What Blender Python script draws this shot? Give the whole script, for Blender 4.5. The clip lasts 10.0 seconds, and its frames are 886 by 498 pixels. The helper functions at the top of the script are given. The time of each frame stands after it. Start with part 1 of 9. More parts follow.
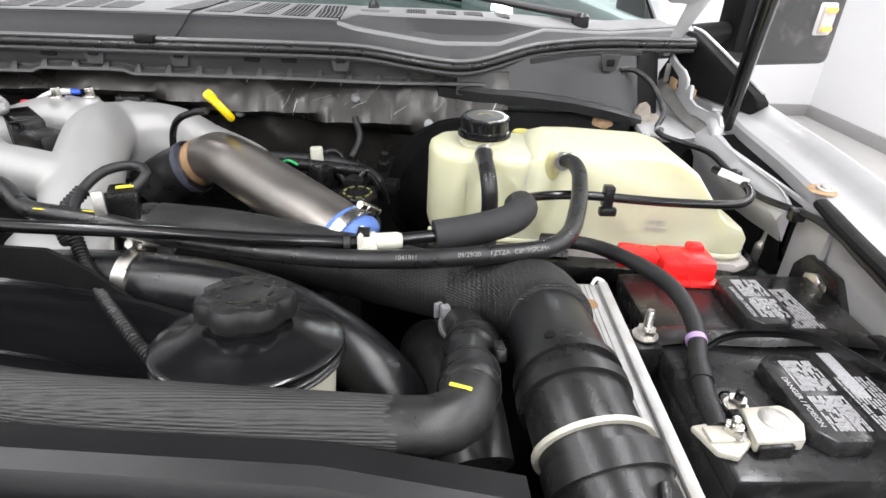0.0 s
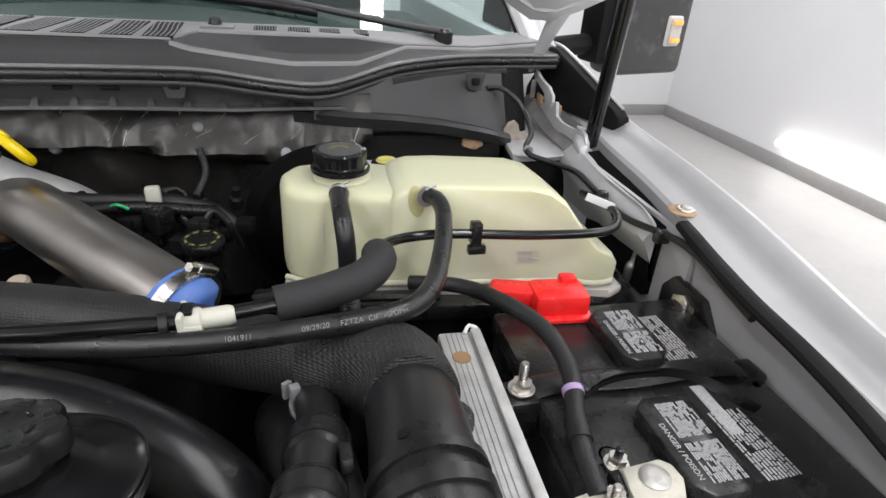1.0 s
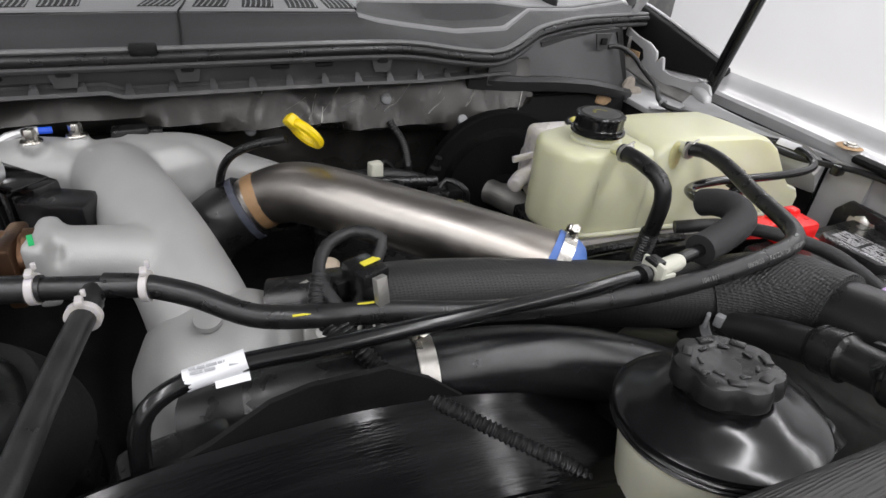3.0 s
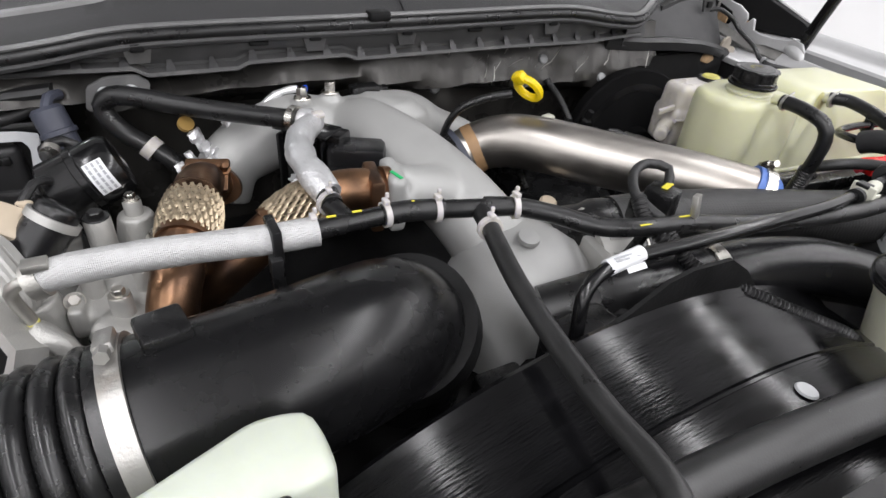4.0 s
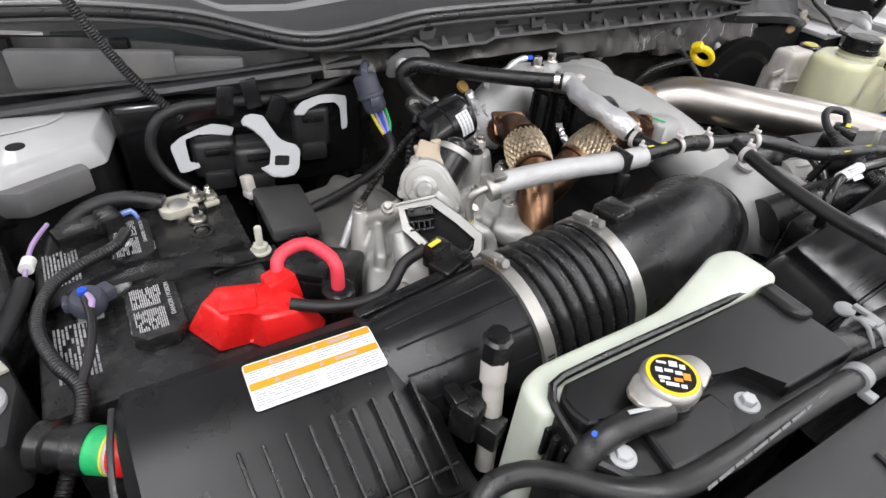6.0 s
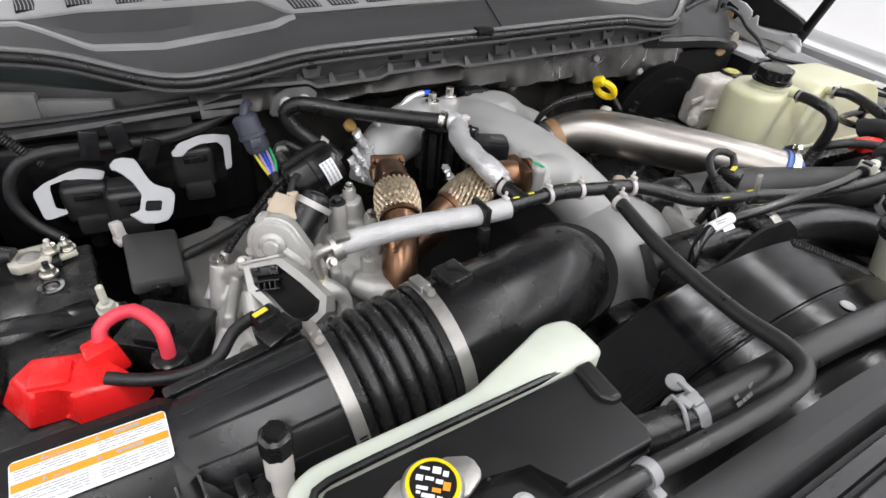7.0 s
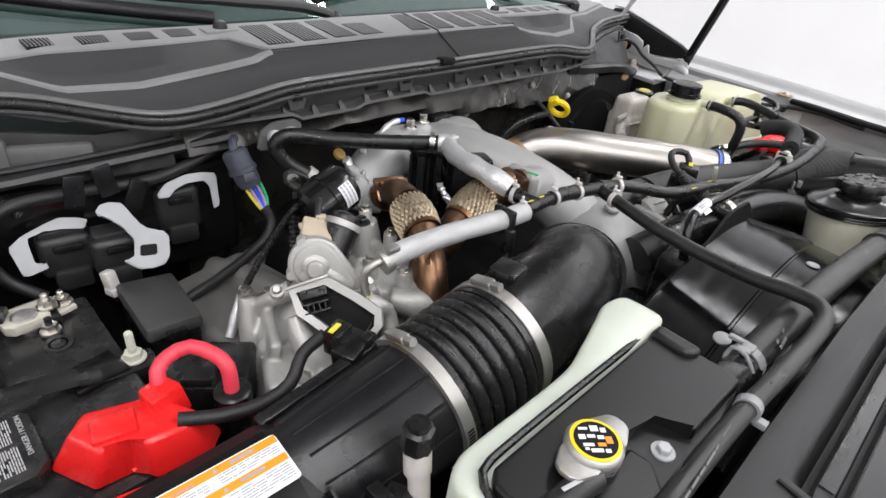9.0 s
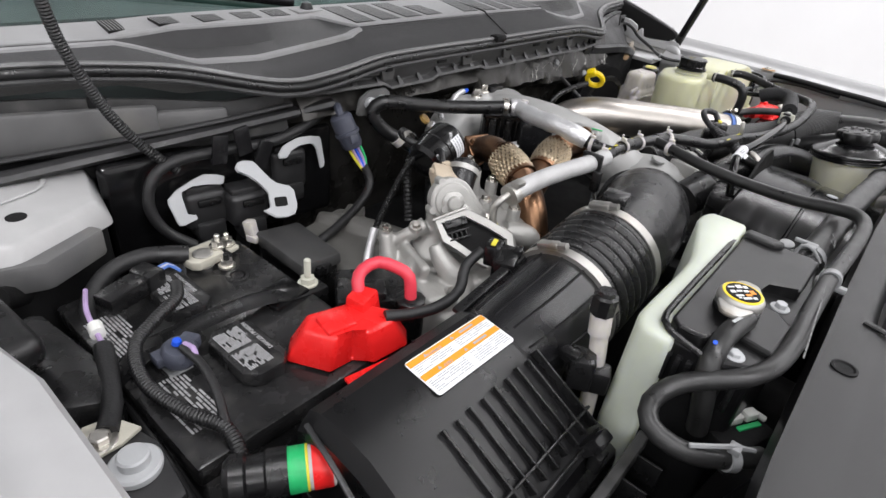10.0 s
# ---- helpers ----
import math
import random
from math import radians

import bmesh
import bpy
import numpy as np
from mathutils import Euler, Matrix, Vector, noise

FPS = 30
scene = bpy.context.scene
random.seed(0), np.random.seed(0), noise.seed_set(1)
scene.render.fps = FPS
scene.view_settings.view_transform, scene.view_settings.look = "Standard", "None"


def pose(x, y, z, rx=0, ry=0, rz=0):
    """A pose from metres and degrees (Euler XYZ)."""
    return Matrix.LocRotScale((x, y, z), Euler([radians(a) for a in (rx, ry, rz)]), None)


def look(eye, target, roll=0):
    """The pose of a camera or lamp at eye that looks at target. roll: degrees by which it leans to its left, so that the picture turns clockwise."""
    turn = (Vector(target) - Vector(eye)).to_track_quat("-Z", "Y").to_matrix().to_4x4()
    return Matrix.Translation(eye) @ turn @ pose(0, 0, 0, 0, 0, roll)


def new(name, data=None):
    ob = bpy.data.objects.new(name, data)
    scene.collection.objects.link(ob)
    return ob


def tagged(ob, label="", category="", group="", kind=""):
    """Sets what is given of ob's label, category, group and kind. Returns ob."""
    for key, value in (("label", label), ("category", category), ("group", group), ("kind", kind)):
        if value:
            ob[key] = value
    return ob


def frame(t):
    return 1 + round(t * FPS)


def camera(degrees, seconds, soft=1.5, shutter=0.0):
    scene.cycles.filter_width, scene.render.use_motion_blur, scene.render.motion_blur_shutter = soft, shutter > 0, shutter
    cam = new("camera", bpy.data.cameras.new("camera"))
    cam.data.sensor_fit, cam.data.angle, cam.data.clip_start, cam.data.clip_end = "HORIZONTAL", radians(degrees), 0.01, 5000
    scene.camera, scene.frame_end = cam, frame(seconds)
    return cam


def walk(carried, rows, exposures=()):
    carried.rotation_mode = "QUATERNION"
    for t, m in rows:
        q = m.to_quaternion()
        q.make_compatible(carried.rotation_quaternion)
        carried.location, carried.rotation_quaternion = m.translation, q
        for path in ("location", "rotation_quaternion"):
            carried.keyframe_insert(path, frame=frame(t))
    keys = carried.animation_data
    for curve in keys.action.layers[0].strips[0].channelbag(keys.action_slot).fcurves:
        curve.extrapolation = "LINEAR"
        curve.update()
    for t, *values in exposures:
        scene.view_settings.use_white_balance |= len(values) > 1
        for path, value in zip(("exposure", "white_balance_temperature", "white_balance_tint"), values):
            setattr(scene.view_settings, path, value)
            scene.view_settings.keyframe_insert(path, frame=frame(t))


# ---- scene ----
# The engine bay of a pickup truck in a white showroom. x: across the bay, y: towards the windscreen, z: up, floor at 0.
cam = camera(76.4, 10.0)
PATH = [
    (0, (0.409, -0.572, 1.441), (0.5, 1.172, 0.466), 2.4),
    (0.5, (0.46, -0.51, 1.439), (0.753, 1.22, 0.48), 3.3),
    (1, (0.455, -0.498, 1.453), (0.909, 1.206, 0.509), 3.9),
    (1.5, (0.353, -0.509, 1.479), (0.985, 1.147, 0.552), 4.4),
    (2, (0.246, -0.485, 1.484), (0.997, 1.122, 0.56), 4.6),
    (2.5, (0.122, -0.438, 1.47), (0.923, 1.112, 0.492), 4.7),
    (2.7, (0.068, -0.421, 1.458), (0.863, 1.107, 0.442), 4.7),
    (3.8, (-0.221, -0.373, 1.457), (0.586, 1.069, 0.33), 4.0),
    (4, (-0.318, -0.37, 1.465), (0.523, 1.036, 0.318), 5.0),
    (4.5, (-0.526, -0.364, 1.477), (0.336, 1.013, 0.311), 4.9),
    (5, (-0.659, -0.365, 1.47), (0.216, 0.991, 0.29), 4.8),
    (5.2, (-0.692, -0.369, 1.468), (0.185, 0.985, 0.286), 4.8),
    (6.3, (-0.732, -0.37, 1.52), (0.156, 0.941, 0.298), 5.6),
    (6.5, (-0.701, -0.376, 1.526), (0.191, 0.933, 0.307), 5.7),
    (7, (-0.578, -0.398, 1.554), (0.333, 0.904, 0.339), 5.8),
    (7.5, (-0.461, -0.412, 1.572), (0.483, 0.875, 0.367), 5.9),
    (8, (-0.404, -0.401, 1.57), (0.671, 0.867, 0.457), 6.0),
    (8.5, (-0.543, -0.374, 1.558), (0.652, 0.826, 0.494), 6.4),
    (9, (-0.728, -0.337, 1.52), (0.53, 0.808, 0.469), 6.5),
    (9.5, (-0.865, -0.305, 1.488), (0.453, 0.772, 0.438), 6.7),
    (10, (-0.961, -0.291, 1.497), (0.397, 0.741, 0.452), 6.8),
]
walk(cam, [(t, look(eye, target, roll)) for t, eye, target, roll in PATH], [(0.0, 0.71), (0.5, 0.32), (1.5, -0.08), (2.5, -0.10), (4.0, 0.21), (5.0, 0.30), (6.5, 0.25), (7.5, 0.13), (8.0, 0.19), (8.5, 0.11), (10.0, 0.14)])

# ---- light: ceiling strip lamps of the showroom ----
world = bpy.data.worlds.new("showroom_air")
world.use_nodes = True
world.node_tree.nodes["Background"].inputs[0].default_value = (0.8, 0.85, 0.9, 1)
world.node_tree.nodes["Background"].inputs[1].default_value = 0.05
scene.world = world
scene.view_settings.exposure = 0.0


def strip_lamp(x, y, z, sx, sy, watts, tilt=0):
    lamp = bpy.data.lights.new("led_strip", "AREA")
    lamp.shape, lamp.size, lamp.size_y, lamp.energy = "RECTANGLE", sx, sy, watts
    lamp.color = (0.985, 0.975, 1.0)
    ob = new("led_strip_light", lamp)
    ob.matrix_world = pose(x, y, z, tilt, 0, 0)
    return ob


LAMPS = [(-3.2, 0.14, 9.0, 125), (-1.1, 0.14, 9.0, 125), (1.1, 0.14, 9.0, 125), (3.2, 0.14, 9.0, 125)]
for lx, lw, ll, watts in LAMPS:
    strip_lamp(lx, -0.6, 3.28, lw, ll, watts)


# ---- materials ----
def material(name, colour, rough=0.5, metal=0.0, vary=0.25, scale=30.0, bump=0.15, bump_scale=400.0, rough_vary=0.15,
             coat=0.0, stain=None, stain_scale=8.0, stain_edge=0.62, transmission=0.0, subsurface=0.0, weave=0.0, stretch=(1, 1, 1), glow=0.0, spec=0.5):
    m = bpy.data.materials.new(name)
    m.use_nodes = True
    nt = m.node_tree
    b = nt.nodes["Principled BSDF"]
    geo = nt.nodes.new("ShaderNodeTexCoord")
    mapping = nt.nodes.new("ShaderNodeMapping")
    mapping.inputs["Scale"].default_value = stretch
    nt.links.new(geo.outputs["Object"], mapping.inputs[0])
    n1 = nt.nodes.new("ShaderNodeTexNoise")
    n1.inputs["Scale"].default_value, n1.inputs["Detail"].default_value, n1.inputs["Roughness"].default_value = scale, 4, 0.55
    nt.links.new(mapping.outputs[0], n1.inputs["Vector"])
    ramp = nt.nodes.new("ShaderNodeMapRange")
    ramp.inputs[1].default_value, ramp.inputs[2].default_value = 0.25, 0.75
    ramp.inputs[3].default_value, ramp.inputs[4].default_value = 1 - vary, 1 + vary
    nt.links.new(n1.outputs["Fac"], ramp.inputs[0])
    mul = nt.nodes.new("ShaderNodeVectorMath")
    mul.operation = "SCALE"
    mul.inputs[0].default_value = colour
    nt.links.new(ramp.outputs[0], mul.inputs["Scale"])
    colour_out = mul.outputs[0]
    if stain:
        n3 = nt.nodes.new("ShaderNodeTexNoise")
        n3.inputs["Scale"].default_value, n3.inputs["Detail"].default_value = stain_scale, 8
        nt.links.new(geo.outputs["Object"], n3.inputs["Vector"])
        r3 = nt.nodes.new("ShaderNodeMapRange")
        r3.inputs[1].default_value, r3.inputs[2].default_value = stain_edge - 0.08, stain_edge + 0.1
        nt.links.new(n3.outputs["Fac"], r3.inputs[0])
        mix = nt.nodes.new("ShaderNodeMix")
        mix.data_type = "RGBA"
        nt.links.new(r3.outputs[0], mix.inputs[0])
        nt.links.new(colour_out, mix.inputs[6])
        mix.inputs[7].default_value = (*stain, 1)
        colour_out = mix.outputs[2]
    nt.links.new(colour_out, b.inputs["Base Color"])
    rr = nt.nodes.new("ShaderNodeMapRange")
    rr.inputs[1].default_value, rr.inputs[2].default_value = 0.22, 0.78
    rr.inputs[3].default_value, rr.inputs[4].default_value = max(0.02, rough - rough_vary), min(1, rough + rough_vary)
    nt.links.new(n1.outputs["Fac"], rr.inputs[0])
    nt.links.new(rr.outputs[0], b.inputs["Roughness"])
    b.inputs["Metallic"].default_value = metal
    b.inputs["Coat Weight"].default_value = coat
    b.inputs["Specular IOR Level"].default_value = spec
    b.inputs["Transmission Weight"].default_value = transmission
    if subsurface:
        b.inputs["Subsurface Weight"].default_value = subsurface
        b.inputs["Subsurface Radius"].default_value = (0.03, 0.03, 0.015)
        b.inputs["Subsurface Scale"].default_value = 1.0
    if glow:
        b.inputs["Emission Color"].default_value = (*colour, 1)
        b.inputs["Emission Strength"].default_value = glow
    height = None
    if weave:
        w = nt.nodes.new("ShaderNodeTexVoronoi")
        w.inputs["Scale"].default_value = weave
        w.inputs["Randomness"].default_value = 0.25
        nt.links.new(mapping.outputs[0], w.inputs["Vector"])
        height = w.outputs["Distance"]
    elif bump:
        n2 = nt.nodes.new("ShaderNodeTexNoise")
        n2.inputs["Scale"].default_value, n2.inputs["Detail"].default_value = bump_scale, 3
        nt.links.new(mapping.outputs[0], n2.inputs["Vector"])
        height = n2.outputs["Fac"]
    if height:
        bp = nt.nodes.new("ShaderNodeBump")
        bp.inputs["Strength"].default_value, bp.inputs["Distance"].default_value = bump, 0.002
        nt.links.new(height, bp.inputs["Height"])
        nt.links.new(bp.outputs[0], b.inputs["Normal"])
    return m


BLACK = material("black_plastic", (0.009, 0.009, 0.0095), 0.27, vary=0.3, bump=0.12, bump_scale=900)
GLOSSY = material("glossy_black_plastic", (0.006, 0.006, 0.0065), 0.18, vary=0.3, bump=0.03, bump_scale=60, rough_vary=0.08)
SATIN = material("satin_black_plastic", (0.010, 0.010, 0.011), 0.24, vary=0.15, bump=0.1, bump_scale=1500, rough_vary=0.06)
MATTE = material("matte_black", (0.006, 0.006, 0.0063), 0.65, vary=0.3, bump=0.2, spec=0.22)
# One cowl plastic in two tones: shaded front, and lit top painted lighter.
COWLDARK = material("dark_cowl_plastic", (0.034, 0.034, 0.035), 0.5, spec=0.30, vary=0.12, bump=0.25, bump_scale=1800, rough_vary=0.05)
COWLLIT = material("lit_cowl_plastic", (0.205, 0.205, 0.207), 0.46, vary=0.08, bump=0.25, bump_scale=1800, rough_vary=0.05, stain=(0.15, 0.147, 0.142), stain_scale=12, stain_edge=0.66)
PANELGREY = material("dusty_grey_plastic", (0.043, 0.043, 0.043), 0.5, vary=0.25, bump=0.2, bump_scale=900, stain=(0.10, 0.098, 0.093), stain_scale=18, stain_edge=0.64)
RUBBER = material("black_rubber", (0.012, 0.012, 0.0125), 0.33, vary=0.25, scale=60, bump=0.1, bump_scale=700)
GLOSSRUB = material("moulded_black_rubber", (0.010, 0.010, 0.0105), 0.28, vary=0.2, scale=60, bump=0.06, bump_scale=700, rough_vary=0.08)
GREYHOSE = material("grey_rubber_hose", (0.019, 0.019, 0.019), 0.36, vary=0.25, scale=50, bump=0.1, bump_scale=700)
CAPGREY = material("satin_grey_cap", (0.06, 0.06, 0.06), 0.4, vary=0.1, bump=0.15, bump_scale=900)
FOAM = material("foam_sleeve", (0.020, 0.020, 0.021), 0.75, vary=0.15, bump=0.3, bump_scale=1500)
SLEEVE = material("woven_sleeve", (0.03, 0.03, 0.029), 0.6, vary=0.3, scale=80, bump=0.7, weave=500, stretch=(0.1, 1, 1))
MESHPIPE = material("mesh_wrap", (0.017, 0.017, 0.017), 0.5, vary=0.3, bump=0.7, weave=420, stretch=(0.6, 0.8, 1))
MESHFINE = material("fine_mesh_wrap", (0.014, 0.014, 0.014), 0.48, vary=0.25, bump=0.30, weave=560, stretch=(0.5, 1, 1))
TUBEGREY = material("grey_black_tube", (0.013, 0.013, 0.0132), 0.30, vary=0.15, scale=30, bump=0.10, bump_scale=900, rough_vary=0.08)
COREPALE = material("pale_core_cover", (0.50, 0.50, 0.49), 0.5, metal=0.2, vary=0.15, scale=60, bump=0.25, stain=(0.40, 0.38, 0.34), stain_scale=25)
CABLE = material("cable_tape", (0.013, 0.013, 0.0138), 0.5, vary=0.3, bump=0.3, bump_scale=500)
LOOM = material("split_loom", (0.011, 0.011, 0.0115), 0.38, vary=0.2, bump=0.1)
CAST = material("cast_aluminium", (0.46, 0.455, 0.435), 0.44, metal=0.45, vary=0.12, scale=25, bump=0.25, bump_scale=600, stain=(0.27, 0.26, 0.24), stain_scale=14, stain_edge=0.68)
MANIFOLD = material("sand_cast_manifold", (0.40, 0.40, 0.392), 0.5, metal=0.3, vary=0.08, scale=14, bump=0.22, bump_scale=900, stain=(0.32, 0.315, 0.30), stain_scale=7, stain_edge=0.68)
TITAN = material("brushed_steel_tube", (0.43, 0.405, 0.375), 0.36, metal=1.0, vary=0.12, scale=18, bump=0.05, bump_scale=200, rough_vary=0.08, stretch=(0.5, 2, 2), stain=(0.36, 0.32, 0.28), stain_scale=6)
STEEL = material("zinc_steel", (0.6, 0.58, 0.54), 0.3, metal=1.0, vary=0.15, bump=0.1)
DULLSTEEL = material("dull_steel", (0.5, 0.49, 0.46), 0.45, metal=0.9, vary=0.2, bump=0.2)
VALVEGREY = material("dull_cast_grey", (0.14, 0.137, 0.128), 0.5, metal=0.15, vary=0.18, scale=20, bump=0.25, bump_scale=500, stain=(0.095, 0.09, 0.082), stain_scale=14, stain_edge=0.62)
DEEPBLACK = material("deep_black", (0.004, 0.004, 0.0042), 0.9, vary=0.2, bump=0.3, spec=0.1)
GASKETTAN = material("beige_gasket", (0.36, 0.32, 0.27), 0.7, vary=0.3, scale=60, bump=0.3)
HINGEGREY = material("worn_grey_steel", (0.24, 0.235, 0.225), 0.5, metal=0.4, vary=0.25, scale=40, bump=0.3, stain=(0.22, 0.15, 0.09), stain_scale=30, stain_edge=0.66)
CLAMPBAND = material("stained_clamp_band", (0.42, 0.41, 0.39), 0.42, metal=0.8, vary=0.15, bump=0.15, stain=(0.30, 0.24, 0.16), stain_scale=22, stain_edge=0.66)
FOILWEAVE = material("woven_foil_sleeve", (0.54, 0.54, 0.54), 0.45, metal=0.4, vary=0.10, scale=60, bump=0.5, weave=750)
FOIL = material("aluminium_foil_sleeve", (0.68, 0.68, 0.69), 0.36, metal=0.6, vary=0.08, scale=40, bump=0.55, bump_scale=260)
COPPER = material("heat_tinted_pipe", (0.25, 0.14, 0.08), 0.32, metal=0.95, vary=0.35, scale=14, bump=0.12, stain=(0.10, 0.062, 0.045), stain_scale=16, stain_edge=0.55)
BRAID = material("steel_braid", (0.50, 0.41, 0.29), 0.36, metal=0.85, vary=0.3, scale=200, bump=0.3, bump_scale=600)
BRAIDGAP = material("braid_core", (0.16, 0.125, 0.085), 0.6, metal=0.5, vary=0.3)
PANELGLOSS = material("black_panel_strip", (0.020, 0.020, 0.021), 0.30, vary=0.12, scale=20, bump=0.06, bump_scale=300, stretch=(0.3, 2, 2), rough_vary=0.05)
FRAME_TAN = material("tan_tape", (0.30, 0.18, 0.09), 0.5, vary=0.3)
SILVERPAINT = material("silver_paint", (0.50, 0.50, 0.505), 0.48, metal=0.3, vary=0.04, bump=0.02, coat=0.12, rough_vary=0.04)
WHITEPAINT = material("white_primer", (0.42, 0.42, 0.42), 0.4, vary=0.06, bump=0.05, stain=(0.45, 0.44, 0.42), stain_scale=10, stain_edge=0.7, coat=0.2)
DEGAS = material("coolant_bottle_plastic", (0.63, 0.63, 0.44), 0.36, vary=0.05, scale=7, bump=0.015, bump_scale=40, subsurface=0.5, stain=(0.68, 0.67, 0.52), stain_scale=5)
MILKY = material("milky_plastic", (0.55, 0.59, 0.51), 0.4, vary=0.05, bump=0.1, bump_scale=120, subsurface=0.3)
CREAM = material("cream_reservoir_plastic", (0.80, 0.79, 0.63), 0.4, vary=0.06, bump=0.1, bump_scale=120, subsurface=0.25)
FLUID = material("clear_reservoir_plastic", (0.56, 0.53, 0.50), 0.3, vary=0.1, bump=0.1, subsurface=0.3)
RED = material("red_plastic", (0.78, 0.018, 0.018), 0.3, vary=0.06, bump=0.06, bump_scale=300)
PINK = material("red_cable", (0.72, 0.05, 0.08), 0.45, vary=0.08, bump=0.1)
YELLOW = material("yellow_plastic", (0.8, 0.58, 0.0), 0.35, vary=0.05, bump=0.05)
DABYELLOW = material("faint_yellow_stain", (0.66, 0.62, 0.26), 0.3, vary=0.15, scale=40, subsurface=0.4)
STAINYELLOW = material("yellow_stain", (0.58, 0.53, 0.13), 0.5, vary=0.3, scale=60)
YELLOWMARK = material("yellow_mark", (0.68, 0.60, 0.05), 0.6, vary=0.1)
BLUE = material("blue_silicone", (0.08, 0.17, 0.48), 0.45, vary=0.1, bump=0.1)
BLUEDOT = material("blue_plastic", (0.02, 0.1, 0.7), 0.35)
PURPLE = material("purple_wire", (0.42, 0.30, 0.52), 0.5)
GREENW = material("green_plastic", (0.02, 0.45, 0.14), 0.45)
WHITE = material("white_plastic", (0.75, 0.75, 0.72), 0.4, vary=0.05)
OFFWHITE = material("ivory_clip_plastic", (0.54, 0.54, 0.46), 0.4, vary=0.06)
AMBERPLASTIC = material("amber_ring_plastic", (0.32, 0.20, 0.06), 0.4, vary=0.2)
TAN = material("tan_connector", (0.5, 0.42, 0.32), 0.5, vary=0.1)
LABEL = material("white_label", (0.76, 0.77, 0.79), 0.35, vary=0.03, bump=0.02)
ORANGE = material("orange_label", (0.85, 0.3, 0.02), 0.4, vary=0.03)
PRINT = material("label_print", (0.35, 0.36, 0.38), 0.5, vary=0.05)
CLIPGREY = material("grey_clip", (0.26, 0.265, 0.27), 0.42, vary=0.08)
CAPPRINT = material("olive_cap_print", (0.20, 0.185, 0.06), 0.5, vary=0.3)
HOSEPRINT = material("faded_print", (0.16, 0.16, 0.16), 0.5, vary=0.4, scale=900)
BATCASE = material("dusty_battery_case", (0.017, 0.017, 0.0175), 0.25, vary=0.4, scale=30, bump=0.06, bump_scale=90, rough_vary=0.12, stain=(0.04, 0.039, 0.038), stain_scale=40, stain_edge=0.62)
BATPRINT = material("grey_print", (0.42, 0.42, 0.43), 0.5, vary=0.3, scale=600)
GREYTAB = material("grey_bracket", (0.42, 0.43, 0.44), 0.42, vary=0.06, bump=0.08)
CLAMPMETAL = material("tarnished_lead", (0.55, 0.53, 0.45), 0.42, metal=0.15, vary=0.15, bump=0.2, stain=(0.4, 0.38, 0.33), stain_scale=60)
GREYTAB2 = material("grey_rubber_lip", (0.13, 0.13, 0.13), 0.4, vary=0.1, bump=0.05)
WIPERRUBBER = material("wiper_rubber", (0.012, 0.035, 0.028), 0.35, vary=0.2)
PANELBLACK = material("grained_black_panel", (0.010, 0.010, 0.0105), 0.36, vary=0.08, bump=0.1, bump_scale=1500, spec=0.35, rough_vary=0.04)
SHROUD = material("streaked_black_plastic", (0.004, 0.004, 0.0045), 0.15, vary=0.35, scale=9, stretch=(1, 9, 1), bump=0.10, bump_scale=60, rough_vary=0.10, spec=0.22)
ELBOW = material("satin_duct_plastic", (0.0065, 0.0065, 0.007), 0.27, vary=0.15, bump=0.05, bump_scale=900, rough_vary=0.05, spec=0.34)
SEALGREY = material("dusty_seal_rubber", (0.045, 0.045, 0.046), 0.5, vary=0.15, bump=0.1, bump_scale=700)
LIDGREY = material("grey_black_plastic", (0.024, 0.024, 0.025), 0.38, vary=0.15, bump=0.15, bump_scale=900)
CONNECTOR = material("slate_connector", (0.055, 0.06, 0.082), 0.5, vary=0.2)
INSUL = material("foil_insulation", (0.042, 0.040, 0.037), 0.29, metal=0.45, vary=0.35, scale=10, bump=0.8, bump_scale=26, rough_vary=0.10, stain=(0.10, 0.098, 0.094), stain_scale=14, stain_edge=0.70)
FINS = material("core_cover", (0.27, 0.27, 0.265), 0.6, metal=0.2, vary=0.2, scale=60, bump=0.2, stain=(0.33, 0.3, 0.26), stain_scale=20)
RUST = material("surface_rust", (0.38, 0.25, 0.14), 0.8, vary=0.4, scale=80)
LIDSATIN = material("satin_black_lid", (0.007, 0.007, 0.0075), 0.30, vary=0.15, bump=0.1, bump_scale=1500, rough_vary=0.05, spec=0.4)
TANKBLACK = material("moulded_black_cover", (0.0075, 0.0075, 0.008), 0.36, vary=0.15, bump=0.06, bump_scale=1500, rough_vary=0.05, spec=0.38)
WALL = material("white_wall_paint", (0.68, 0.68, 0.685), 0.6, vary=0.02, scale=3, bump=0.05)
FLOOR = material("grey_epoxy_floor", (0.45, 0.44, 0.43), 0.42, vary=0.06, scale=14, bump=0.02, bump_scale=40, rough_vary=0.07, stain=(0.42, 0.41, 0.4), stain_scale=3)
SKIRT = material("grey_skirting", (0.30, 0.295, 0.29), 0.5, vary=0.08)
REFLECTGLOW = material("reflection_glow", (1.0, 0.98, 0.95), 0.5, vary=0.0, bump=0, glow=6.0)
AMBER = material("amber_lens", (0.95, 0.45, 0.10), 0.2, vary=0.1, glow=0.4)
PLENUM = material("faded_plenum_plastic", (0.12, 0.12, 0.12), 0.5, vary=0.2, scale=12, bump=0.15, bump_scale=900, stain=(0.17, 0.165, 0.155), stain_scale=9, stain_edge=0.6)
GLASS = material("windscreen_glass", (0.60, 0.74, 0.71), 0.02, vary=0.0, bump=0, rough_vary=0.0, transmission=1.0)
